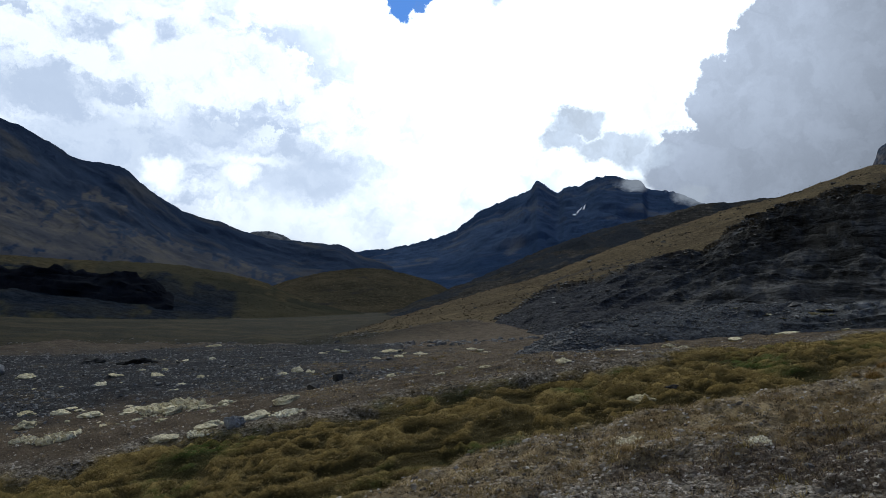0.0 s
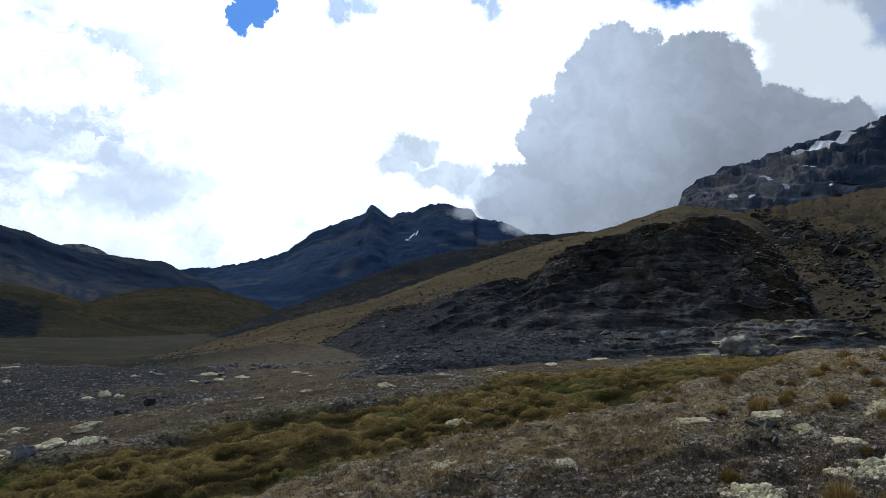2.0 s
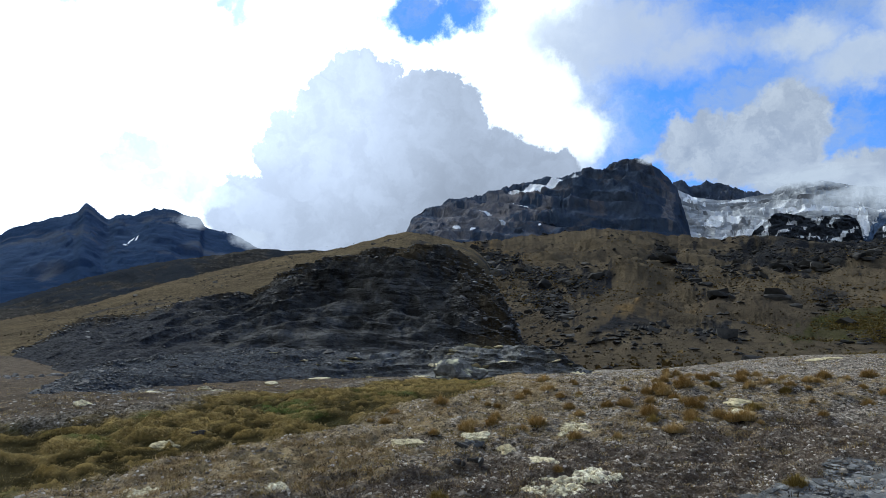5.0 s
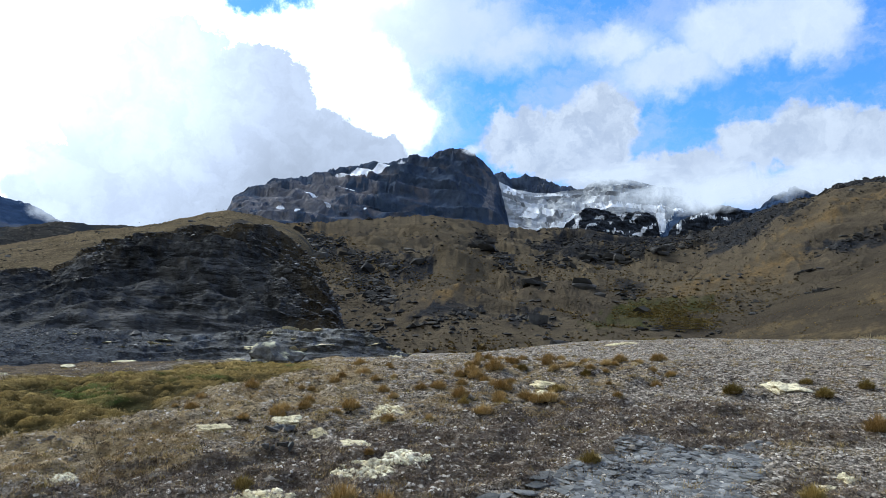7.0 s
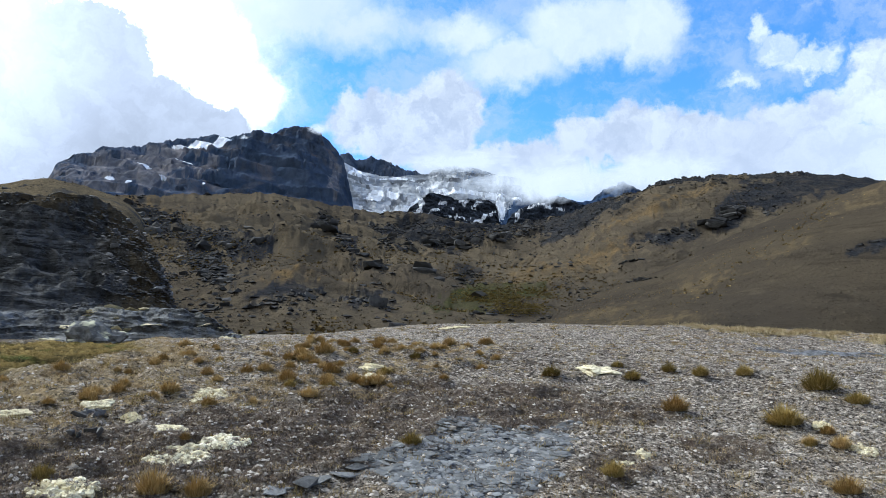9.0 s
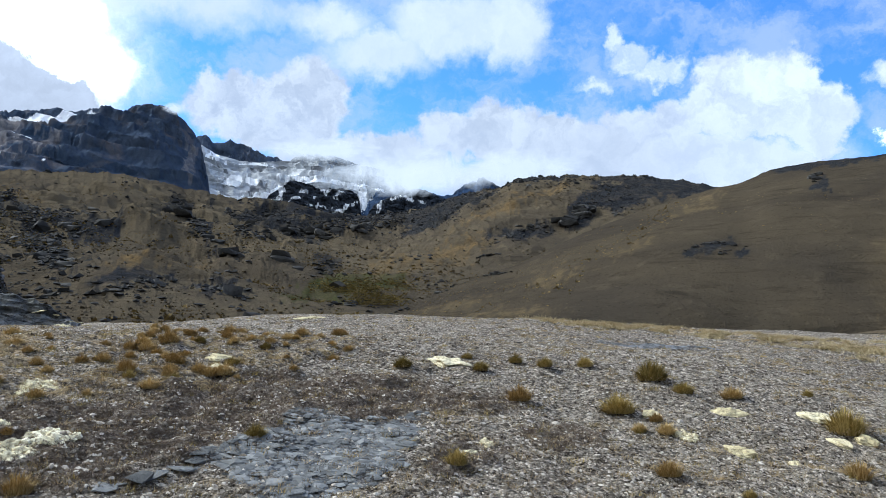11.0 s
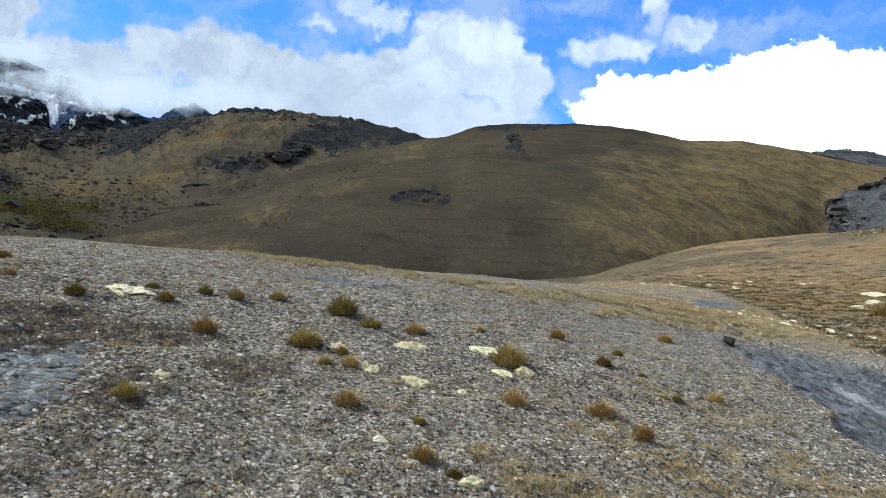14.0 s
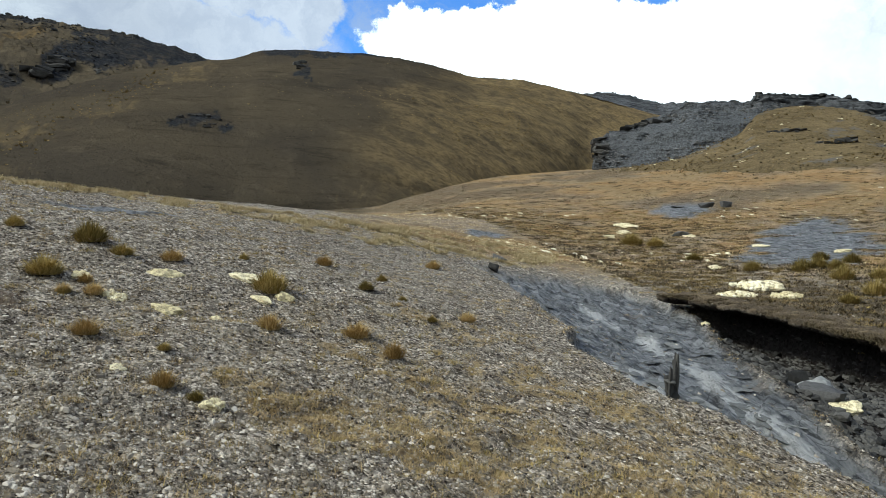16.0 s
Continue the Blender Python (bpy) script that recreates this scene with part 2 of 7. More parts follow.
def ice_material():
    """Old glacier ice: dirty grey bands over white, with blue-grey broken parts."""
    m, n = material("glacier_ice")
    band = n.noise(n.place((0.25, 0.25, 2.2)), 0.02, 7.0, 0.65, 0.8)
    fine = n.noise(n.place(), 0.05, 7.0, 0.7)
    c = n.mix(n.ramp(band, 0.38, 0.60), (0.235, 0.245, 0.26), (0.37, 0.385, 0.40))
    c = n.mix(n.ramp(n.noise(n.place((1, 1, 1.6)), 0.012, 5.0, 0.6, 0.8), 0.55, 0.62, 0.0, 0.7), c, (0.56, 0.57, 0.59))
    c = n.mix(n.ramp(fine, 0.34, 0.26, 0.0, 0.5), c, (0.2, 0.21, 0.23))
    c = n.mix(n.attr("crevasse"), c, (0.15, 0.155, 0.165))
    c = n.mix(n.attr("snow"), c, (0.80, 0.81, 0.83))
    n.surface(c, 0.6, n.math("ADD", band, n.math("MULTIPLY", fine, 0.4)), 0.5, 10.0)
    return m


def turf_material(name, base, other, rock, grain, rocky=0.5, patch=0.15):
    """Hill turf: straw and earth in two scales, with scree where the slope is steep or the soil is thin."""
    m, n = material(name)
    p = n.place()
    big = n.noise(p, patch * 0.3, 5.0, 0.6, 0.3)
    mid = n.noise(p, grain * 0.25, 6.0, 0.6)
    fine = n.noise(p, grain, 6.0, 0.7)
    c = n.mix(n.ramp(big, 0.35, 0.65), base, other)
    c = n.mix(n.ramp(mid, 0.35, 0.7, 0.0, 0.6), c, tuple(x * 0.6 for x in base))
    c = n.mix(n.ramp(fine, 0.58, 0.72, 0.0, 0.5), c, tuple(min(1, x * 1.7) for x in other))
    c = n.mix(n.ramp(n.noise(n.place((0.35, 0.35, 2.6)), grain * 0.5, 7.0, 0.7, 0.8), 0.55, 0.72, 0.0, 0.65), c, tuple(x * 0.45 for x in base))
    c = n.mix(n.ramp(n.noise(p, patch * 0.8, 7.0, 0.65, 0.6), 0.58, 0.72, 0.0, 0.7), c, tuple(min(1, x * 1.45) for x in other))
    speck = n.noise(p, grain * 2.2, 4.0, 0.75)
    c = n.mix(n.ramp(speck, 0.56, 0.66, 0.0, 0.75), c, tuple(min(1, x * 1.9) for x in other))
    c = n.mix(n.ramp(speck, 0.45, 0.34, 0.0, 0.8), c, tuple(x * 0.35 for x in base))
    c = n.mix(n.ramp(n.noise(n.place((0.25, 0.25, 3.0)), grain * 0.9, 5.0, 0.7, 0.5), 0.56, 0.64, 0.0, 0.5), c, tuple(x * 0.5 for x in base))
    c = n.mix(n.math("MULTIPLY", n.attr("gold"), n.ramp(mid, 0.3, 0.6, 1.0, 0.45)), c, (0.20, 0.145, 0.066))
    bare = n.ramp(n.math("ADD", n.noise(p, patch, 6.0, 0.62, 0.5), n.math("MULTIPLY", n.math("SUBTRACT", 0.9, n.up()), 0.25)), 0.62 - 0.2 * rocky, 0.72 - 0.2 * rocky)
    c = n.mix(bare, c, n.mix(fine, tuple(x * 0.6 for x in rock), rock))
    n.surface(c, 0.95, n.math("ADD", n.math("ADD", fine, mid), n.math("MULTIPLY", speck, 0.5)), 0.8, 0.5 / grain)
    return m


def hill_material(name, low, high, grain, scree=((0.012, 0.013, 0.015), (0.035, 0.036, 0.039)), gold=(0.142, 0.098, 0.047), moss=(0.050, 0.055, 0.016)):
    """Thin hill turf of two tones with streaks of dead grass; scree, golden grass and moss where the hill bears them."""
    m, n = material(name)
    p = n.place()
    big = n.noise(p, grain * 0.035, 6.0, 0.6, 0.4)
    mid = n.noise(p, grain * 0.3, 7.0, 0.65, 0.3)
    fine = n.noise(p, grain * 1.4, 6.0, 0.72)
    speck = n.noise(p, grain * 3.6, 4.0, 0.75)
    streak = n.noise(n.place((0.3, 0.3, 2.2)), grain * 0.5, 7.0, 0.7, 0.6)
    c = n.mix(n.ramp(big, 0.38, 0.62), low, high)
    c = n.mix(n.ramp(streak, 0.52, 0.66, 0.0, 0.55), c, tuple(x * 0.55 for x in low))
    c = n.mix(n.ramp(mid, 0.54, 0.68, 0.0, 0.5), c, tuple(x * 1.3 for x in high))
    c = n.mix(n.ramp(fine, 0.60, 0.72, 0.0, 0.45), c, tuple(x * 1.8 for x in high))
    c = n.mix(n.ramp(speck, 0.44, 0.33, 0.0, 0.75), c, tuple(x * 0.4 for x in low))
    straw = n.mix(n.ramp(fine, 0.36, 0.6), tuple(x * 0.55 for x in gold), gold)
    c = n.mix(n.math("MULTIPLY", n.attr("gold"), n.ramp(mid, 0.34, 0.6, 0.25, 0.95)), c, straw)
    c = n.mix(n.math("MULTIPLY", n.attr("moss"), n.ramp(mid, 0.34, 0.55, 0.95, 0.5)), c, n.mix(n.ramp(fine, 0.35, 0.6), tuple(x * 0.4 for x in moss), moss))
    stone = n.mix(n.ramp(n.math("ADD", n.math("MULTIPLY", fine, 0.6), n.math("MULTIPLY", speck, 0.4)), 0.38, 0.62), *scree)
    c = n.mix(n.math("MULTIPLY", n.attr("scree"), n.ramp(mid, 0.40, 0.66, 1.0, 0.7)), c, stone)
    n.surface(c, 0.95, n.math("ADD", n.math("ADD", fine, mid), n.math("MULTIPLY", speck, 0.4)), 0.8, 0.5 / grain)
    return m


def ground_material():
    """Stony turf: earth, pebbles and litter, over which moss, straw, twigs, slate and gravel lie where the ground bears them."""
    m, n = material("stony_ground")
    p = n.place()
    big = n.noise(p, 0.35, 5.0, 0.6, 0.3)
    mid = n.noise(p, 3.0, 6.0, 0.65, 0.3)
    fine = n.noise(p, 26.0, 6.0, 0.7)
    speck = n.noise(p, 70.0, 3.0, 0.7)
    pebble = n.cells(p, 26.0, out="Color")
    c = n.mix(n.ramp(big, 0.35, 0.65), (0.192, 0.161, 0.124), (0.270, 0.231, 0.180))
    c = n.mix(n.ramp(mid, 0.44, 0.66, 0.0, 0.55), c, (0.12, 0.092, 0.066))
    c = n.mix(n.ramp(fine, 0.45, 0.7, 0.0, 0.85), c, (0.50, 0.445, 0.365))
    c = n.mix(n.ramp(speck, 0.60, 0.66, 0.0, 0.7), c, (0.56, 0.515, 0.445))
    # near-black specks: shade between the pebbles put into the colour
    c = n.mix(n.ramp(fine, 0.48, 0.38, 0.0, 0.95), c, (0.018, 0.014, 0.011))
    c = n.mix(n.ramp(n.noise(p, 7.0, 6.0, 0.72, 0.5), 0.49, 0.60, 0.0, 0.5), c, (0.060, 0.044, 0.032))
    for size, lo, hi in ((15.0, 0.80, 1.20), (34.0, 0.55, 1.45), (85.0, 0.6, 1.4)):
        c = n.vec("SCALE", c, scale=n.ramp(n.cells(n.place((1, 1.5, 1)), size, out="Color"), 0.1, 0.9, lo, hi))
    # darker soil across the bog, and turf far off
    soil = n.mix(n.ramp(mid, 0.35, 0.65), (0.062, 0.046, 0.031), (0.118, 0.090, 0.060))
    soil = n.mix(n.ramp(speck, 0.58, 0.68, 0.0, 0.6), soil, (0.22, 0.20, 0.17))
    c = n.mix(n.attr("soil"), c, soil)
    # valley floor darkened in colour along with the shaded valley side
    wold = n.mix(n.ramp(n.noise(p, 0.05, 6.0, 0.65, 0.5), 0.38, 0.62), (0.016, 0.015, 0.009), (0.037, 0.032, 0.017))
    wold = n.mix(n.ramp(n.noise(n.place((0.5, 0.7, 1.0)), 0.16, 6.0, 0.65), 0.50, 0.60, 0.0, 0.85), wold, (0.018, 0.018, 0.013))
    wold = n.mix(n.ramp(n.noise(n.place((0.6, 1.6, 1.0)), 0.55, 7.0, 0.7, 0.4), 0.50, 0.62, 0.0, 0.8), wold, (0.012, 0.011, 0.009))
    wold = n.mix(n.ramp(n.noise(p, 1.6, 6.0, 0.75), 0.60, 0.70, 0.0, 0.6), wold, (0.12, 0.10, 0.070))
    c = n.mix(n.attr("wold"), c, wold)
    # grey scree
    grey = n.mix(pebble, (0.016, 0.017, 0.019), (0.038, 0.039, 0.042))
    grey = n.mix(n.ramp(fine, 0.4, 0.7, 0.0, 0.5), grey, (0.050, 0.049, 0.048))
    c = n.mix(n.math("MULTIPLY", n.attr("gravel"), n.ramp(mid, 0.3, 0.5, 0.6, 1.0)), c, grey)
    # brown twigs and dead mat
    c = n.mix(n.math("MULTIPLY", n.attr("twig"), n.ramp(fine, 0.3, 0.6, 0.95, 0.55)), c, n.mix(fine, (0.060, 0.042, 0.028), (0.200, 0.148, 0.102)))
    # straw
    pale = n.mix(n.ramp(mid, 0.3, 0.7), (0.28, 0.200, 0.098), (0.44, 0.335, 0.18))
    pale = n.mix(n.ramp(fine, 0.5, 0.3, 0.0, 0.8), pale, (0.085, 0.066, 0.04))
    clump = n.ramp(n.noise(p, 5.5, 6.0, 0.72, 0.4), 0.49, 0.58)
    c = n.mix(n.math("MULTIPLY", n.attr("straw"), n.math("MULTIPLY", clump, n.ramp(fine, 0.35, 0.6, 0.4, 0.9))), c, pale)
    c = n.mix(n.math("MULTIPLY", n.attr("edge"), n.ramp(fine, 0.3, 0.55, 0.45, 0.9)), c, pale)
    amber = n.mix(n.ramp(n.noise(p, 0.9, 6.0, 0.7), 0.35, 0.65), (0.225, 0.132, 0.052), (0.29, 0.193, 0.092))
    amber = n.mix(n.ramp(mid, 0.48, 0.62, 0.0, 0.7), amber, (0.110, 0.078, 0.036))
    amber = n.mix(n.ramp(n.noise(p, 0.22, 6.0, 0.65), 0.48, 0.6, 0.0, 0.6), amber, (0.19, 0.142, 0.075))
    c = n.mix(n.math("MULTIPLY", n.attr("gold"), 0.92), c, amber)
    # bog moss
    green = n.mix(n.ramp(n.noise(p, 0.8, 5.0, 0.6), 0.52, 0.64), (0.185, 0.132, 0.042), (0.072, 0.092, 0.022))
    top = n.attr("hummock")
    # ochre growth on tops; hollows darkened to put their shade into the colour
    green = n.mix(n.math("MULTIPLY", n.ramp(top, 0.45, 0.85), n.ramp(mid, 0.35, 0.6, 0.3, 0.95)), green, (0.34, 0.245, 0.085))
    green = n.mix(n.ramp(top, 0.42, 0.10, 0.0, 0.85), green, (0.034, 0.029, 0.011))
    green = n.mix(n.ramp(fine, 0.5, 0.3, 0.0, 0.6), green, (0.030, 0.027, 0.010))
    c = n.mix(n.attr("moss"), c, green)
    # slate
    long = n.place((1.2, 3.0, 1.0), (0, 0, radians(-20)))
    leaf = n.noise(long, 3.2, 8.0, 0.7, 0.4)
    chip = n.cells(n.place((1.6, 3.2, 1.0), (0, 0, radians(24))), 2.2, "DISTANCE_TO_EDGE")
    tone = n.cells(n.place((1.6, 3.2, 1.0), (0, 0, radians(24))), 2.2, out="Color")
    stone = n.mix(n.ramp(leaf, 0.36, 0.64), (0.090, 0.091, 0.093), (0.235, 0.235, 0.235))
    stone = n.vec("SCALE", stone, scale=n.ramp(tone, 0.1, 0.9, 0.75, 1.25))
    stone = n.mix(n.ramp(n.math("ADD", chip, n.math("MULTIPLY", fine, 0.05)), 0.055, 0.03, 0.0, 0.75), stone, (0.035, 0.035, 0.035))
    stone = n.mix(n.ramp(leaf, 0.44, 0.38, 0.0, 0.8), stone, (0.040, 0.040, 0.041))
    stone = n.mix(n.math("MULTIPLY", n.attr("quartz"), n.ramp(leaf, 0.36, 0.52, 0.3, 0.9)), stone, (0.47, 0.46, 0.44))
    stone = n.mix(n.ramp(n.noise(p, 1.5, 6.0, 0.6), 0.60, 0.68, 0.0, 0.6), stone, (0.15, 0.122, 0.092))
    c = n.mix(n.attr("slate"), c, stone)
    # peat kept near black so its colour carries the undercut's shade
    c = n.mix(n.attr("peat_shade"), c, n.mix(pebble, (0.010, 0.008, 0.007), (0.045, 0.040, 0.037)))
    bump = n.math("ADD", n.math("MULTIPLY", fine, 0.8), n.math("ADD", n.math("MULTIPLY", mid, 1.2), n.math("MULTIPLY", leaf, n.math("MULTIPLY", n.attr("slate"), 2.0))))
    n.surface(c, n.ramp(n.attr("slate"), 0.0, 1.0, 0.95, 0.65), bump, 1.0, 0.08, spec=n.ramp(n.attr("slate"), 0.0, 1.0, 0.02, 0.06))
    return m


def tone_material(name, tones, rough=0.9, spread=0.35, grain=20.0, spec=0.05, gap=0.0):
    """A plain growing or lying thing whose tone differs from piece to piece."""
    m, n = material(name)
    info = n.add("ShaderNodeObjectInfo").outputs["Random"]
    isle = n.add("ShaderNodeNewGeometry").outputs["Random Per Island"]
    k = n.math("ADD", n.math("MULTIPLY", info, 0.5), n.math("MULTIPLY", isle, 0.5))
    c = n.mix(n.ramp(k, 0.15, 0.5), tones[0], tones[1])
    c = n.mix(n.ramp(k, 0.5, 0.85), c, tones[2])
    fine = n.noise(n.place(), grain, 5.0, 0.65)
    c = n.mix(n.ramp(fine, 0.4, 0.7, 0.0, spread), c, tuple(x * 0.45 for x in tones[0]))
    if gap:
        c = n.mix(n.ramp(n.noise(n.place(), gap, 6.0, 0.7, 0.6), 0.50, 0.42, 0.0, 0.7), c, (0.20, 0.155, 0.095))
    n.surface(c, rough, fine, 0.5, 0.3 / grain, spec=spec)
    return m


def lichen_material():
    """Grey weathered boulder, blotched with pale lichen on its upper faces."""
    m, n = material("lichen_boulder")
    p = n.place()
    fine = n.noise(p, 9.0, 7.0, 0.7)
    c = n.mix(n.ramp(fine, 0.35, 0.65), (0.085, 0.083, 0.078), (0.20, 0.195, 0.182))
    blotch = n.math("MULTIPLY", n.ramp(n.noise(p, 3.2, 6.0, 0.65, 0.5), 0.48, 0.56), n.ramp(n.up(), 0.0, 0.6))
    c = n.mix(n.math("MULTIPLY", blotch, 0.9), c, n.mix(fine, (0.36, 0.34, 0.20), (0.60, 0.57, 0.42)))
    n.surface(c, 0.92, fine, 0.8, 0.04)
    return m


GROUND = ground_material()
# distant rock is tinted blue: the haze is put into its colour
ROCK_FAR_HAZED = rock_material("far_rock", (0.020, 0.036, 0.074), (0.046, 0.068, 0.116), 0.02, (0.072, 0.078, 0.092), snow=True, relief=0.3)
ROCK_LEFT_HAZED = rock_material("mountain_rock", (0.016, 0.027, 0.052), (0.038, 0.050, 0.074), 0.02, (0.058, 0.058, 0.058), pale=(0.120, 0.108, 0.090), relief=0.3)
ROCK_SNOW_HAZED = rock_material("massif_rock", (0.034, 0.052, 0.086), (0.080, 0.094, 0.126), 0.05, (0.105, 0.096, 0.098), snow=True, pale=(0.25, 0.228, 0.222))
ROCK_ICE = rock_material("ice_rock", (0.030, 0.036, 0.048), (0.062, 0.070, 0.086), 0.06, snow=True)
ICE = ice_material()
SLATE = rock_material("dark_slate", (0.044, 0.044, 0.043), (0.108, 0.106, 0.103), 0.9, (0.10, 0.094, 0.084), turf=(0.086, 0.070, 0.047), spread=0.3, bedded=True, scree=(0.056, 0.056, 0.058))
# scree and turf of the valley side: shade is part of these colours
SLATE_SHADED = rock_material("shaded_scree", (0.006, 0.007, 0.010), (0.016, 0.018, 0.022), 0.1)
SLATE_GREY = rock_material("grey_slate", (0.090, 0.088, 0.084), (0.235, 0.232, 0.220), 2.0, (0.23, 0.22, 0.185), spread=0.25, bedded=True, scree=(0.068, 0.071, 0.076))
SLATE_BLUFF = rock_material("bluff_slate", (0.048, 0.049, 0.051), (0.115, 0.116, 0.118), 1.2, spread=0.3, bedded=True, scree=(0.085, 0.087, 0.090))
TURF_SHADED = hill_material("shaded_turf", (0.032, 0.032, 0.023), (0.054, 0.049, 0.031), 0.15, ((0.007, 0.010, 0.015), (0.021, 0.026, 0.035)), (0.075, 0.063, 0.036), (0.037, 0.036, 0.020))
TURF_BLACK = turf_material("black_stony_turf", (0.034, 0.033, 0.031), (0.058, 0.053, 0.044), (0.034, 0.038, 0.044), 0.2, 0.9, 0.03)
TURF_GOLD = turf_material("golden_turf", (0.098, 0.074, 0.040), (0.150, 0.113, 0.060), (0.12, 0.115, 0.11), 3.0, 0.3, 0.25)
TURF_VALLEY = turf_material("valley_turf", (0.040, 0.036, 0.024), (0.060, 0.050, 0.031), (0.034, 0.032, 0.029), 0.2, 0.35, 0.03)
TURF_HILL = hill_material("hill_turf", (0.070, 0.057, 0.040), (0.100, 0.080, 0.052), 1.2)
# darker hill turf; its bright gold puts sunlight into the right flank's colour
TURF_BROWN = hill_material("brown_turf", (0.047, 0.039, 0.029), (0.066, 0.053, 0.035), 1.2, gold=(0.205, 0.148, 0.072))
TURF_WEST = turf_material("western_turf", (0.092, 0.074, 0.048), (0.128, 0.101, 0.060), (0.07, 0.066, 0.06), 1.4, 0.1, 0.1)
GRASS_OLIVE = tone_material("olive_tussock", ((0.12, 0.092, 0.028), (0.25, 0.186, 0.058), (0.44, 0.33, 0.12)))
GRASS_GOLD = tone_material("golden_tussock", ((0.23, 0.145, 0.052), (0.38, 0.26, 0.098), (0.56, 0.42, 0.20)))
STRAW = tone_material("dry_straw", ((0.24, 0.165, 0.075), (0.42, 0.31, 0.155), (0.66, 0.53, 0.32)))
STRAW_PALE = tone_material("pale_straw", ((0.30, 0.235, 0.125), (0.47, 0.385, 0.225), (0.66, 0.565, 0.37)))
TWIG = tone_material("brown_twig", ((0.05, 0.035, 0.028), (0.10, 0.075, 0.06), (0.22, 0.19, 0.16)))
MOSS = tone_material("bog_grass", ((0.085, 0.075, 0.020), (0.19, 0.138, 0.042), (0.33, 0.24, 0.095)))
PEBBLE = tone_material("pebbles", ((0.080, 0.065, 0.049), (0.20, 0.168, 0.128), (0.58, 0.52, 0.43)))
PALE = tone_material("pale_lichen_stone", ((0.56, 0.48, 0.28), (0.71, 0.63, 0.41), (0.83, 0.77, 0.57)), 0.95, 0.4, 30.0, gap=11.0)
DARKROCK = tone_material("dark_block", ((0.024, 0.023, 0.021), (0.050, 0.047, 0.043), (0.094, 0.089, 0.080)), 0.85, 0.5, 3.0)
PLATEROCK = tone_material("slate_chip", ((0.062, 0.061, 0.057), (0.125, 0.124, 0.117), (0.24, 0.237, 0.222)), 0.7, 0.5, 9.0, 0.1)
BOULDER = tone_material("weathered_boulder", ((0.15, 0.15, 0.145), (0.21, 0.21, 0.205), (0.28, 0.28, 0.27)), 0.9, 0.6, 7.0)
GREYROCK = tone_material("grey_block", ((0.055, 0.052, 0.049), (0.110, 0.106, 0.101), (0.19, 0.184, 0.175)), 0.7, 0.5, 8.0)
ROCK_PALE = rock_material("pale_far_rock", (0.10, 0.105, 0.11), (0.24, 0.24, 0.235), 0.02)
TUFT_BROWN = tone_material("hill_tuft", ((0.052, 0.042, 0.028), (0.085, 0.066, 0.040), (0.135, 0.102, 0.055)))
TUFT_GOLD = tone_material("golden_hill_tuft", ((0.12, 0.082, 0.03), (0.19, 0.135, 0.052), (0.27, 0.195, 0.08)))


# ---------------------------------------------------------------- land
def lattice(ix, iy, seed):
    h = (ix * 374761393 + iy * 668265263 + seed * 1442695041) & 0xFFFFFFFF
    h = ((h ^ (h >> 13)) * 1274126177) & 0xFFFFFFFF
    return ((h ^ (h >> 16)) & 0xFFFF) / 32767.5 - 1.0


def smooth_noise(x, y, seed=0):
    x, y = np.asarray(x, float), np.asarray(y, float)
    ix, iy = np.floor(x).astype(np.int64), np.floor(y).astype(np.int64)
    u, v = x - ix, y - iy
    u, v = u * u * u * (u * (u * 6 - 15) + 10), v * v * v * (v * (v * 6 - 15) + 10)
    a, b = lattice(ix, iy, seed), lattice(ix + 1, iy, seed)
    c, d = lattice(ix, iy + 1, seed), lattice(ix + 1, iy + 1, seed)
    return (a * (1 - u) + b * u) * (1 - v) + (c * (1 - u) + d * u) * v


def fbm(x, y, octaves=5, seed=0, gain=0.5, ridged=False):
    total, amp = 0.0, 1.0
    for k in range(octaves):
        n = smooth_noise(np.asarray(x) * 2.03 ** k + 17.3 * k, np.asarray(y) * 2.03 ** k - 9.1 * k, seed + k)
        total = total + amp * (1 - 2 * np.abs(n) if ridged else n)
        amp *= gain
    return total


def step(a, b, x):
    t = np.clip((np.asarray(x, float) - a) / (b - a), 0, 1)
    return t * t * (3 - 2 * t)


def curve(rows, col, at):
    """A smooth line (cubic, without overshoot) through one column of some rows, over their first column."""
    x, y = np.array([r[0] for r in rows], float), np.array([r[col] for r in rows], float)
    d = np.diff(y) / np.diff(x)
    m = np.concatenate([[d[0]], np.where(d[:-1] * d[1:] > 0, 2 * d[:-1] * d[1:] / (d[:-1] + d[1:] + 1e-12), 0), [d[-1]]])
    at = np.clip(at, x[0], x[-1])
    i = np.clip(np.searchsorted(x, at) - 1, 0, len(x) - 2)
    h = x[i + 1] - x[i]
    t = (at - x[i]) / h
    return (2 * t ** 3 - 3 * t ** 2 + 1) * y[i] + (t ** 3 - 2 * t ** 2 + t) * h * m[i] + (3 * t ** 2 - 2 * t ** 3) * y[i + 1] + (t ** 3 - t ** 2) * h * m[i + 1]


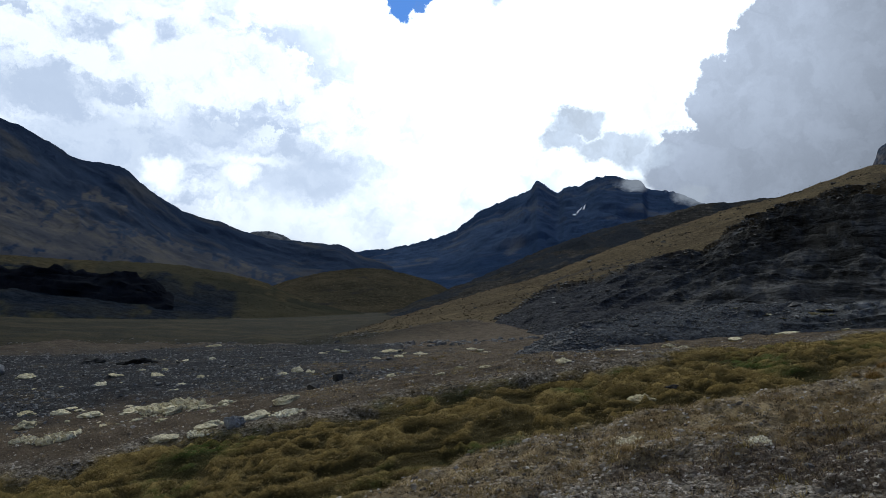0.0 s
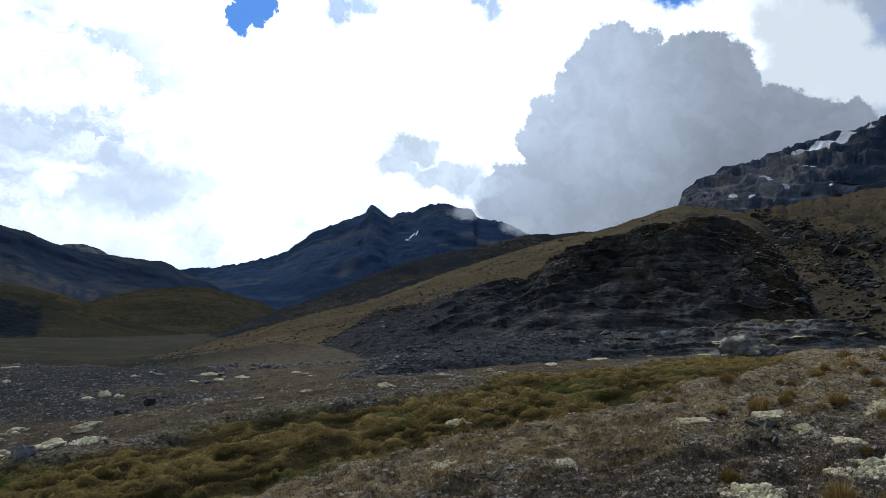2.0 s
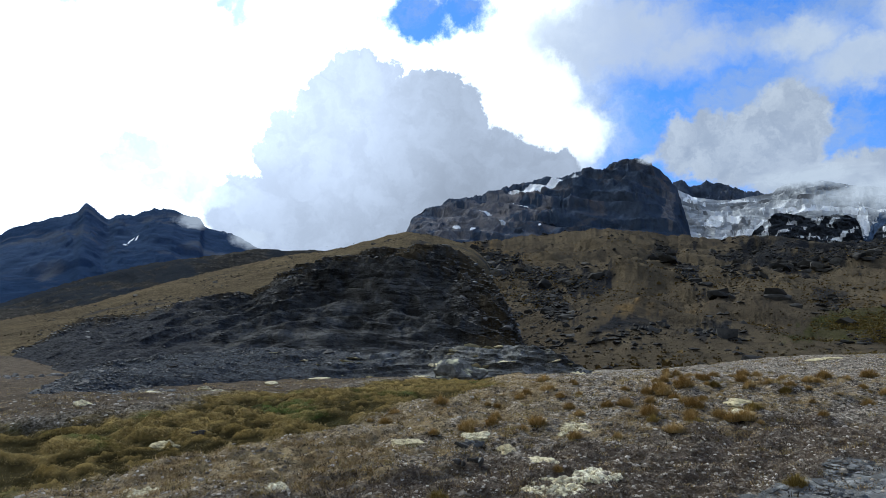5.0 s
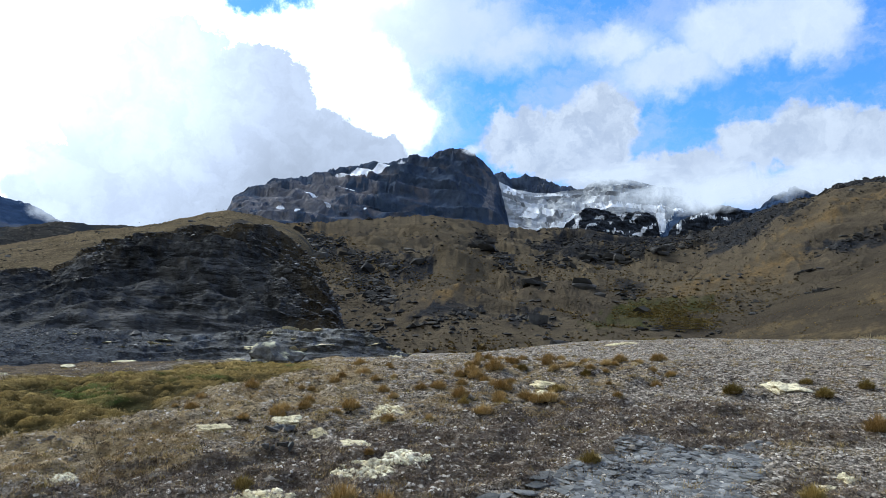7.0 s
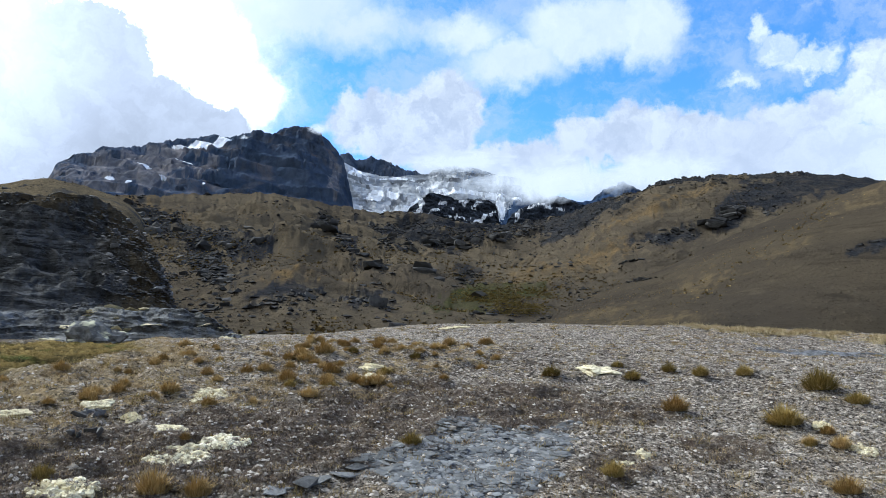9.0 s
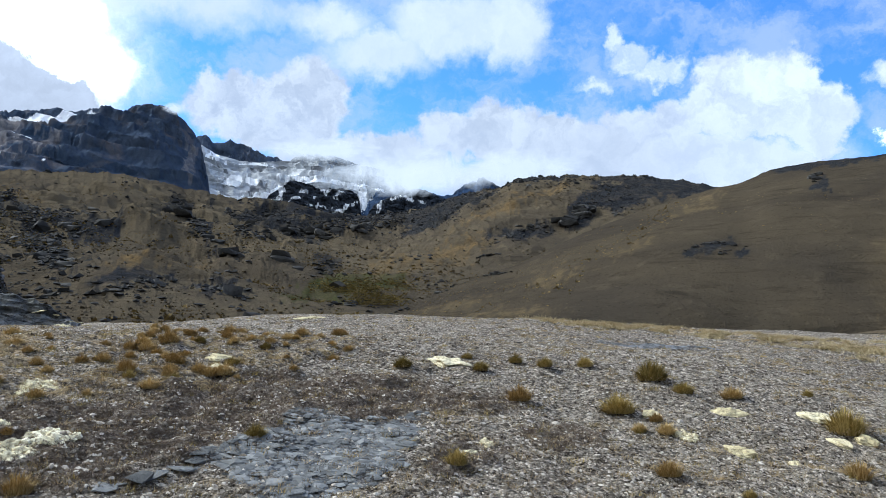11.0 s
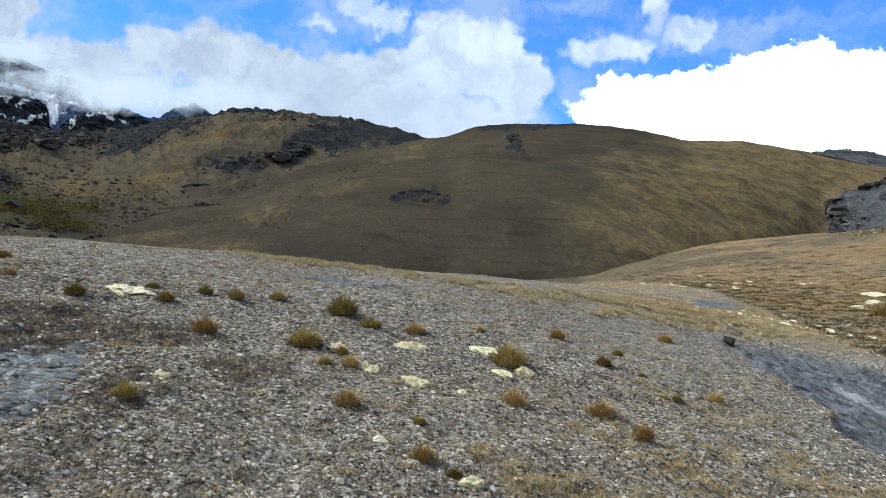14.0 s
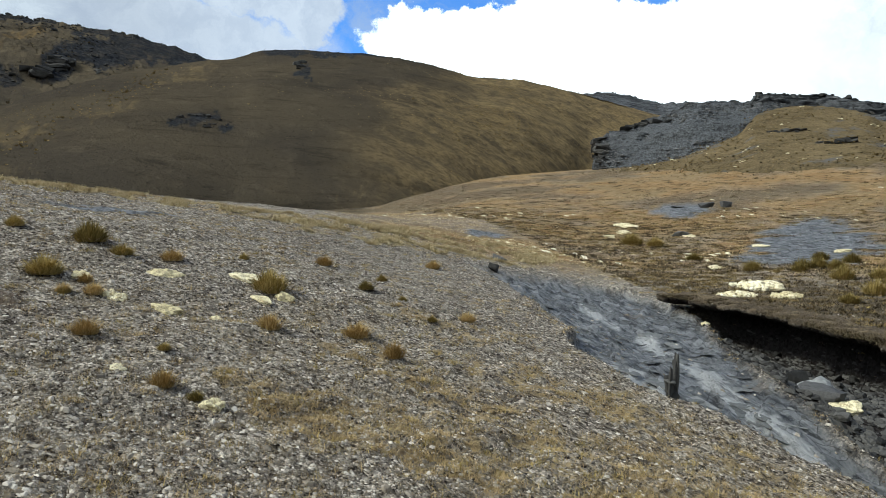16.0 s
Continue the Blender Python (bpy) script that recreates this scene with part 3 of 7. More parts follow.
def grid_object(name, x, y, z, mat, attrs=None, facets=False):
    """One mesh from rows and columns of places."""
    n, k = x.shape
    me = bpy.data.meshes.new(name)
    i = np.arange(n * k).reshape(n, k)
    quads = np.stack([i[:-1, :-1], i[:-1, 1:], i[1:, 1:], i[1:, :-1]], -1).reshape(-1, 4)
    me.vertices.add(n * k)
    me.vertices.foreach_set("co", np.stack([x, y, z], -1).astype(np.float32).ravel())
    me.loops.add(quads.size)
    me.loops.foreach_set("vertex_index", quads.ravel().astype(np.int32))
    me.polygons.add(len(quads))
    me.polygons.foreach_set("loop_start", np.arange(0, quads.size, 4, dtype=np.int32))
    me.polygons.foreach_set("use_smooth", np.full(len(quads), not facets))
    me.update(calc_edges=True)
    for key, values in (attrs or {}).items():
        a = me.attributes.new(key, "FLOAT", "POINT")
        a.data.foreach_set("value", values.astype(np.float32).ravel())
    me.materials.append(mat)
    return new(name, me)


def rise(angle, distance):
    """The height of a place seen from the start at that angle over the level and at that distance."""
    return EYE + distance * np.tan(np.radians(angle))


SURFACES = {}


def landform(name, mat, crest, foot, label, category="hill", cols=300, rows=60, rough=0.06, grain=8.0, jag=0.0, bow=1.0, ribs=0.0, strata=None, seed=0, behind=1.5, broken=1.0, attrs=None, firm=None, arch=None, chip=1.0):
    """A hill or mountain between a foot line and a crest line, both rows of bearing, angle and distance.
    rough: relief as a share of the height; jag: broken crest, in degrees; bow: hollow (over 1) or bulging slope; ribs: gullies down the slope;
    strata: thickness, depth and dip of ledges."""
    b = np.linspace(crest[0][0], crest[-1][0], cols)[None, :]
    v = np.concatenate([np.linspace(0, 1, rows), np.linspace(1, 2, max(8, rows // 4))[1:]])[:, None]
    dc, df = curve(crest, 2, b), curve(foot, 2, b)
    arc = radians(1) * b * np.mean(dc)
    ec = curve(crest, 1, b)
    teeth = np.tan(np.radians(jag)) * dc * (0.8 * fbm(b * 0.9, b * 0, 3, seed + 5, 0.6) + 0.7 * np.round(1.5 * fbm(b * 3.1, b * 0, 3, seed + 8)) / 1.5)
    zc, zf = rise(ec, dc), rise(curve(foot, 1, b), df)
    back = np.clip(v - 1, 0, 1)
    f = np.clip(v, 0, 1)
    d = df + (dc - df) * f + back * (behind - 1) * dc
    tall = np.maximum(zc - zf, 0.05)
    z = zf + (zc - zf) * f ** bow - back ** 1.3 * tall * 0.9 + teeth * f ** 9 * (1 - back)
    x0, y0 = np.sin(np.radians(b)) * d, np.cos(np.radians(b)) * d
    plain = (z + 0 * b, d + 0 * b)
    size = tall * np.sin(np.pi * np.clip(v, 0, 1.5) / 1.5) ** 0.8 * (1 - np.exp(-np.abs(v - 1) * 14))
    wob = fbm(x0 / grain, y0 / grain, 6, seed)
    z = z + rough * size * wob
    if ribs:
        r = fbm(arc / (grain * 1.5) + 0.6 * wob, v * 1.3 + 0.15 * wob, 5, seed + 20, 0.6, True)
        z = z + ribs * size * (r - 0.4)
    if strata:
        thick, deep, dip = strata
        bend = arch[1] * (radians(1) * np.mean(dc) * (b - arch[0])) ** 2 if arch else 0.0
        q = (z + dip * arc + bend + thick * fbm(arc / (14 * thick), z / (5 * thick), 4, seed + 3)) / thick
        layer = np.floor(q)
        tread = q - layer
        out = deep * (0.9 * tread ** 2 + chip * 0.9 * smooth_noise(arc / (3.5 * thick) + layer * 7.7, layer * 5.3, seed + 4) + chip * 0.5 * fbm(arc / (1.6 * thick) + layer * 3.1, layer * 2.7, 4, seed + 6, 0.6))
        out = out + deep * 0.8 * fbm(arc / (5 * thick), z / (5 * thick), 4, seed + 9)
        deep = deep * (0.06 + 0.94 * step(*firm, b)) if firm else deep
        q2 = q * 3.3 + 0.7 * fbm(arc / (2.2 * thick), z / (2.2 * thick), 3, seed + 12)
        out = out + chip * 0.28 * deep * ((q2 - np.floor(q2)) + 1.4 * fbm(arc / (0.9 * thick) + np.floor(q2) * 5.1, np.floor(q2) * 3.3, 3, seed + 13))
        z = z + (thick * (0.03 + 0.67 * step(*firm, b)) if firm else 0.6 * thick) * (step(0.45, 0.95, tread) - tread) * np.clip(5 * f * (1.1 - f), 0, 1) * (v <= 1)
        if firm:
            out = out + chip * 0.30 * deep * fbm(arc / 0.7, z / 0.45, 4, seed + 15, 0.6, True)
        d = d - out * np.clip(4 * f * (1.15 - f), 0, 1) * (v <= 1)
    d = d + broken * 0.004 * dc * fbm(x0 / (0.25 * grain), z / (0.25 * grain), 3, seed + 40) * (v < 1)
    x, y = np.sin(np.radians(b)) * d, np.cos(np.radians(b)) * d
    SURFACES[name] = (x, y, z, np.broadcast_to(b, x.shape), np.broadcast_to(v, x.shape))
    ob = grid_object(name, x, y, z, mat, {k: fn(np.broadcast_to(b, x.shape), np.broadcast_to(v, x.shape), *plain) for k, fn in (attrs or {}).items()})
    return tagged(ob, label, category, "", "structure")


def spots(rows, ragged=0.25, seed=0, fine=1.0, rim=(0.75, 1.15)):
    """Patches on a hillside with ragged rims: bearing, angle, half length, half width, turn; a share for every bearing and angle."""
    def share(b, e):
        total = np.zeros_like(e)
        n = fbm(b * 1.6 * fine, e * 2.2 * fine, 5, 300 + seed, 0.65)
        for cb, ce, rb, re, turn in rows:
            c, k = math.cos(radians(turn)), math.sin(radians(turn))
            u, w = (b - cb) * c + (e - ce) * k, (e - ce) * c - (b - cb) * k
            total = np.maximum(total, 1 - step(*rim, np.hypot(u / rb, w / re) + ragged * n))
        return total
    return share


def snowfields(rows, ragged=0.25, seed=0, fine=1.0, rim=(0.75, 1.15)):
    """The same patches as a share for every place of a landform."""
    share = spots(rows, ragged, seed, fine, rim)
    return lambda b, v, z, d: share(b, np.degrees(np.arctan2(z - EYE, d)))


# sections of the ground: bearing, then the angle at 11, 16, 22, 32, 50 and 80 m
RINGS = [11, 16, 22, 32, 50, 80]
SECTIONS = [
    (-100, -9, -7, -5, -3, -1, 0), (-60, -6, -4, -2, -0.5, 0.8, 1.8), (-30, -4.0, -0.8, 0.8, 1.2, 1.6, 2.2),
    (-12, -1.5, 0.6, 1.9, 2.2, 2.3, 2.6), (0, 0.4, 1.6, 2.5, 3.2, 3.8, 4.0), (12, 1.4, 2.5, 3.2, 3.6, 4.0, 4.0),
    (28, 2.4, 3.35, 3.6, 3.8, 4.0, 4.0), (42, 3.0, 3.6, 3.5, 3.4, 3.4, 3.6), (56, 3.1, 4.5, 4.6, 3.6, 3.2, 3.4),
    (70, 2.7, 4.1, 4.2, 3.2, 3.0, 3.4), (86, 1.0, 2.4, 3.0, 2.3, 2.4, 3.0), (97, -1.8, 0.9, 2.2, 2.1, 2.6, 4.0),
    (106, -3.8, -1.1, 0.8, 2.3, 4.0, 5.2)]
SECTIONS += [(118, -6.4, -3.0, -0.8, 1.8, 4.5, 6.0), (131, -6.3, -3.0, -0.5, 2.0, 5.0, 7.0), (160, -9, -6, -4, -2, 0, 1), (200, -12, -10, -8, -6, -4, -3), (260, -9, -7, -5, -3, -1, 0)]
# lines on the ground, as places: the near and far edge of the boggy gully, the two edges of the stream's slate bed, and the cut bank beyond it
GULLY_NEAR = [(-30, 2.0), (-9, 3.9), (-4, 4.5), (-0.7, 5.12), (0.4, 5.7), (1.4, 5.9), (2.6, 6.2), (3.9, 6.75), (4.9, 7.0), (6.5, 8.8), (9, 12.6), (11, 14.6)]
GULLY_FAR = [(-30, 4.5), (-9, 6.0), (-3.8, 6.85), (0, 7.75), (1.7, 8.05), (2.9, 8.8), (5, 11.2), (7.6, 14.0), (9.5, 14.6), (11, 14.8)]
STREAM_LEFT = [(2, -6.2), (4, -5.4), (5.35, -4.8), (6.45, -4.25), (7.4, -3.6), (8.2, -3.5), (9.5, -4.0), (11.2, -4.4), (13.3, -4.25), (15.2, -3.9), (16.4, -3.2), (19.3, -2.4)]
STREAM_RIGHT = [(2, -6.6), (4, -5.6), (5.8, -5.25), (7, -5.35), (8.3, -5.6), (10.4, -6.4), (12.4, -7.1), (14.6, -6.9), (16.2, -5.8), (17.5, -4.2), (19.3, -2.6)]
BANK = [(2, -8.6), (5, -8.0), (8.4, -7.7), (10, -7.65), (11.4, -7.6), (12.3, -7.25), (13.2, -6.9)]


def plane(x, y):
    return 0.144 * x + 0.199 * y


def ground_height(x, y):
    """The height of the open ground at a place, without its finest relief."""
    x, y = np.asarray(x, float), np.asarray(y, float)
    r = np.maximum(np.hypot(x, y), 1e-3)
    b = np.degrees(np.arctan2(x, y))
    b = np.where(b < -100, b + 360, b)
    rings = np.log(RINGS)
    angle = np.stack([curve(SECTIONS, k + 1, b) for k in range(6)])
    z = np.zeros_like(r)
    lr = np.clip(np.log(r), rings[0], rings[-1])
    i = np.clip(np.searchsorted(rings, lr) - 1, 0, 4)
    t = (lr - rings[i]) / (rings[i + 1] - rings[i])
    pick = lambda j: np.take_along_axis(angle, np.clip(j, 0, 5)[None], 0)[0]
    p0, p1, p2, p3 = pick(i - 1), pick(i), pick(i + 1), pick(i + 2)
    a = p1 + 0.5 * t * (p2 - p0 + t * (2 * p0 - 5 * p1 + 4 * p2 - p3 + t * (3 * (p1 - p2) + p3 - p0)))
    a = a + (4.8 - a) * step(np.log(80), np.log(600), np.log(r)) * np.where(np.abs(b - 30) < 110, 1, 0.3)
    far = EYE + np.minimum(r, 700) * np.tan(np.radians(a))
    near = plane(x, y)
    w = step(7.0, 11.5, r)
    z = near * (1 - w) + far * w
    return z


def falling(a, b, x):
    return 1 - step(a, b, x)


def patches(x, y, rows):
    total = np.zeros_like(x)
    for k, (cx, cy, rx, ry, turn) in enumerate(rows):
        c, n = math.cos(radians(turn)), math.sin(radians(turn))
        u, w = (x - cx) * c + (y - cy) * n, (y - cy) * c - (x - cx) * n
        s = 0.6 * min(rx, ry)
        d = np.hypot(u / rx, w / ry) + 0.35 * fbm(x / s, y / s, 4, 90 + 3 * k)
        total = np.maximum(total, falling(0.75, 1.15, d))
    return total


# patches on the ground: place, half length, half width, turn
SLATE_PATCHES = [(4.55, 2.78, 1.0, 0.46, 6), (5.2, 2.9, 0.45, 0.3, -32), (12.7, 1.9, 0.9, 0.4, -60), (20.5, -15.6, 5.5, 1.6, -38), (32.5, -18.2, 3.0, 1.3, -40), (22, -6.2, 1.0, 0.5, -30)]
TWIG_PATCHES = [(5.7, 3.6, 1.7, 0.8, -38), (3.7, 4.0, 1.5, 0.7, -25), (4.4, 3.5, 0.9, 0.4, -30), (2.4, 4.5, 1.2, 0.5, -15), (5.6, 3.5, 1.5, 0.5, -38), (4.4, 4.2, 1.0, 0.4, -35), (3.6, 4.2, 0.9, 0.5, -20), (6.4, 3.1, 0.9, 0.35, -50), (5.2, 2.1, 0.4, 0.2, 0), (6.2, 1.7, 0.4, 0.25, 0)]
STRAW_PATCHES = [(5.6, 5.4, 1.9, 0.9, 15), (7.2, 5.0, 1.2, 0.7, 0), (3.6, 5.5, 1.7, 0.6, 15), (1.6, 5.2, 1.5, 0.35, 10), (5.1, -0.9, 0.9, 0.5, 60), (6.2, -1.4, 0.9, 0.4, 40), (4.6, -2.3, 1.2, 0.6, 50), (6.6, -2.6, 0.9, 0.4, 60), (5.6, -3.6, 1.6, 0.5, 20), (8.0, -2.0, 0.8, 0.4, 80), (4.4, -3.2, 1.2, 0.6, 30)]


# pale veins in the slate bed
QUARTZ = [(8.3, -5.05, 1.5, 0.16, -12), (6.4, -4.85, 0.9, 0.12, -6), (7.6, -4.0, 0.8, 0.25, 10), (10.6, -5.6, 1.0, 0.14, -14), (12.6, -5.6, 0.9, 0.12, 0)]


def zones(x, y):
    """What covers the ground at each place: shares of moss, straw, twigs, slate, grey gravel, the cut channel and golden grass."""
    r, b = np.hypot(x, y), np.degrees(np.arctan2(x, y))
    ragged = 0.22 * fbm(x / 0.9, y / 0.9, 4, 51) + 0.3 * fbm(x / 4, y / 4, 2, 52)
    near, far = curve(GULLY_NEAR, 1, x), curve(GULLY_FAR, 1, x)
    inside = (x > -30) & (x < 11) & (y > 0)
    moss = step(-0.15, 0.25, y - near + 0.5 * ragged) * falling(-0.25, 0.25, y - far + ragged) * inside
    edge = falling(0.0, 1.0, np.abs(y - near + 0.45 + ragged)) * inside * step(-6, 0, x)
    left, right, bank = curve(STREAM_LEFT, 1, x), curve(STREAM_RIGHT, 1, x), curve(BANK, 1, x)
    wet = (x > 2) * falling(14.9, 15.9, x + 0.6 * ragged)
    bed = falling(-0.02, 0.06, y - left + 0.3 * ragged) * step(-0.12, 0.05, y - right + 0.3 * ragged) * wet
    cut = falling(-0.25, 0.05, y - right) * step(-0.60, -0.48, y - bank) * (x > 2) * falling(12.2, 13.2, x)
    slate = np.maximum(np.maximum(bed, patches(x, y, SLATE_PATCHES[2:])), 0.5 * patches(x, y, SLATE_PATCHES[:2]))
    twig = patches(x, y, TWIG_PATCHES) * (1 - slate)
    crestline = falling(0.6, 1.9, np.abs(x - 16.6 - 0.25 * y ** 2 * (y < 0) * 0.3 - 0.1 * y + 2.5 * ragged)) * step(-8, -5, y) * falling(3.5, 6, y)
    gold = (step(16.5, 20, r) * step(92, 99, b + 6 * ragged) * (b < 170) * (0.35 + 0.65 * step(-0.3, 0.4, fbm(x / 5, y / 5, 4, 57))))
    straw = np.maximum(np.maximum(np.maximum(edge, crestline), patches(x, y, STRAW_PATCHES)), 0.25 * step(0.2, 0.8, fbm(x / 1.3, y / 1.3, 4, 61)) * (r < 25))
    gravel = step(10.5, 13.5, r + 3 * ragged) * falling(24, 34, r + 6 * ragged) * falling(-7, 1, b + 12 * ragged)
    gravel = np.maximum(gravel, step(10, 13, r + 2 * ragged) * falling(20, 24, r) * step(8, 10.5, b + 4 * ragged) * falling(12, 15, b + 4 * ragged) * (1 - moss))
    return dict(crest=crestline, edge=edge * (1 - moss) * (0.5 + 0.5 * step(-0.3, 0.3, fbm(x / 0.5, y / 0.5, 4, 63))), moss=moss, straw=straw * (1 - moss) * (1 - slate), twig=twig, slate=slate * (1 - cut), bed=bed * (1 - cut), gravel=gravel * (1 - moss), cut=cut,
                quartz=patches(x, y, QUARTZ), peat_shade=falling(-0.25, 0.05, y - right) * step(-0.70, -0.62, y - bank) * (x > 2) * falling(12.2, 13.2, x), gold=gold * (1 - slate),
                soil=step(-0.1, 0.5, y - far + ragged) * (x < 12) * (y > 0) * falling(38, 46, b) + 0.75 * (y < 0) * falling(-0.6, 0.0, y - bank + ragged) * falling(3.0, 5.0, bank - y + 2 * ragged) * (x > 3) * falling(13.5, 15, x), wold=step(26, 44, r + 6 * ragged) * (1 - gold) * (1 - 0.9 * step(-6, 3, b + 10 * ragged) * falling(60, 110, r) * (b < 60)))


def relief(x, y):
    """The ground with its hollows, hummocks and small relief, and what covers it."""
    c = zones(x, y)
    r = np.hypot(x, y)
    z = ground_height(x, y)
    z = z + 0.024 * fbm(x / 0.35, y / 0.35, 5, 3) + 0.035 * c["twig"] * fbm(x / 0.22, y / 0.16, 4, 5) + 0.05 * fbm(x / 4, y / 4, 4, 7) * step(1, 6, r)
    z = z + 0.35 * fbm(x / 7, y / 7, 5, 9) * step(20, 34, r) * falling(150, 300, r) * step(0, 8, y)
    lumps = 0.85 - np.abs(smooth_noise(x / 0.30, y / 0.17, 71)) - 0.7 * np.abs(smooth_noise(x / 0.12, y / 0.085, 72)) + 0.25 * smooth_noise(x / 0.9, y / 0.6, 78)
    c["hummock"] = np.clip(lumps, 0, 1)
    z = z + c["moss"] * (0.10 * lumps - 0.10) + 0.03 * c["edge"] * fbm(x / 0.2, y / 0.15, 4, 74) + 0.03 * c["straw"] * fbm(x / 0.16, y / 0.16, 3, 73)
    q = (0.55 * x + y + 0.30 * fbm(x / 1.1, y / 0.7, 4, 75)) / 0.55
    ledge = q - np.floor(q)
    z = z + c["bed"] * (-0.21 + 0.055 * (ledge ** 3) + 0.014 * fbm(x / 0.9, y / 0.14, 4, 76))
    z = z + (c["slate"] - c["bed"]) * 0.01 * fbm(x / 0.25, y / 0.25, 3, 77)
    right, bank = curve(STREAM_RIGHT, 1, x), curve(BANK, 1, x)
    across = np.clip((right - y) / np.maximum(right - bank, 0.3), 0, 1)
    z = z + c["cut"] * (-0.16 - 0.45 * across + 0.05 * fbm(x / 0.3, y / 0.3, 4, 79))
    return z, c


def ground():
    b = np.radians(np.concatenate([np.arange(-100, -45, 2.5), np.arange(-45, 140, 0.28), np.arange(140, 262.5, 2.5)]))
    b[-1] = b[0] + 2 * np.pi
    r = np.concatenate([[0.0], np.geomspace(0.6, 3.5, 12), np.geomspace(3.6, 30, 320), np.geomspace(30.5, 4600, 110)])
    B, Rr = np.meshgrid(b, r)
    x, y = np.sin(B) * Rr, np.cos(B) * Rr
    z, c = relief(x, y)
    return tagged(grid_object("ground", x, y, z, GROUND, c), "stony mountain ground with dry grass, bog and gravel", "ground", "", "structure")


ground()

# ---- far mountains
landform("mountain_west", ROCK_LEFT_HAZED, [(-75, 15, 1300), (-45, 17.0, 1400), (-31, 16.2, 1450), (-27.6, 15.0, 1500), (-26.5, 14.4, 1500), (-23.6, 14.1, 1550), (-21.5, 12.7, 1550), (-19, 11.4, 1600), (-16.5, 10.8, 1650), (-14.3, 10.1, 1700), (-11.9, 9.8, 1750), (-9.7, 9.7, 1800), (-8.1, 9.6, 1800), (-7.1, 9.1, 1800), (-4, 8.0, 1850), (0, 6.0, 1900)],
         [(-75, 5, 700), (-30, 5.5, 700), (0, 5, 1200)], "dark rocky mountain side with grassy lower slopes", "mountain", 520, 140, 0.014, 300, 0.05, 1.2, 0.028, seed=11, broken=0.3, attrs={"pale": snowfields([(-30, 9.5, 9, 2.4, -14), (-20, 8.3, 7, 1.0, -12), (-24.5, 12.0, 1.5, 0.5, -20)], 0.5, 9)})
landform("mountain_peak", ROCK_FAR_HAZED, [(-10, 7.5, 2300), (-6.6, 9.2, 2300), (-4.6, 9.5, 2300), (-2.5, 9.9, 2300), (0, 10.7, 2350), (2.1, 12.2, 2400), (4.4, 13.1, 2400), (5.8, 13.7, 2400), (6.3, 14.25, 2400), (7, 13.9, 2400), (7.8, 13.4, 2400), (8.3, 13.8, 2400), (9.6, 14.0, 2400), (10.8, 14.5, 2400), (11.8, 14.55, 2400), (12.8, 14.2, 2400), (13.8, 14.1, 2400), (14.2, 13.5, 2400), (15.9, 13.2, 2400), (17.2, 12.6, 2400), (18, 12.2, 2400), (22, 10.5, 2400)],
         [(-10, 4.5, 1200), (22, 5.5, 1200)], "dark jagged rock peak, tinted haze-blue", "mountain", 520, 150, 0.010, 300, 0.09, 1.05, 0.024, seed=23, broken=0.3, attrs={"snow": snowfields([(9.3, 11.9, 0.30, 0.035, 50), (9.7, 12.1, 0.22, 0.03, 50), (9.0, 11.6, 0.12, 0.03, 0)], 0.4, 2, 3.0, (0.9, 1.05))})
landform("valley_shoulder", TURF_SHADED, [(-75, 8, 420), (-30, 7.7, 450), (-26, 7.7, 460), (-21, 7.8, 480), (-15, 7.1, 500), (-9.8, 5.4, 480), (-4.9, 4.4, 430), (-2, 3.5, 420)],
         [(-75, 2.6, 230), (-30, 3.2, 240), (-2, 3.2, 300)], "grassy valley side with scree, darkened for shade", "hill", 300, 60, 0.05, 60, 0.04, 1.0, 0.03, seed=31, attrs={"scree": snowfields([(-28, 5.4, 10, 1.9, -3), (-19.5, 5.2, 5, 1.4, -12)], 0.4, 21, 0.4), "moss": lambda b, v, z, d: 1 - step(0.0, 0.35, v + 0.1 * fbm(b / 2, v * 4, 4, 22)), "gold": snowfields([(-13, 6.6, 4, 0.5, -18), (-30, 7.6, 5, 0.4, 0)], 0.6, 23, 0.5)})
landform("scree_cliff", SLATE_SHADED, [(-75, 7.2, 330), (-34, 7.1, 330), (-30, 7.0, 330), (-27.5, 7.25, 330), (-25, 6.9, 330), (-22.6, 7.2, 330), (-21, 6.6, 330), (-19.5, 5.6, 330)], [(-75, 4.6, 300), (-19.5, 4.6, 300)],
         "scree cliff on the valley side, blackened for shade", "cliff", 220, 50, 0.06, 20, 0.18, 0.8, 0.05, (3.5, 2.0, 0.05), seed=33, behind=1.05)
landform("far_pale_summit", ROCK_PALE, [(-16, 9.0, 3200), (-14.5, 10.25, 3200), (-13.4, 10.4, 3200), (-12.2, 10.1, 3200), (-10.5, 9.2, 3200)], [(-16, 6, 2900), (-10.5, 6, 2900)], "pale grey distant summit", "mountain", 80, 30, 0.04, 120, 0.03, 0.8, 0.04, seed=35)
landform("valley_knoll", TURF_VALLEY, [(-15, 5.6, 800), (-11.4, 7.1, 800), (-8.2, 7.8, 800), (-5.8, 8.0, 800), (-3.3, 7.6, 800), (-1.2, 7.0, 780), (2, 5.0, 760)],
         [(-15, 4, 500), (2, 4, 520)], "rounded olive-green grassy knoll", "hill", 200, 50, 0.04, 90, 0.02, 0.9, 0.02, seed=37)
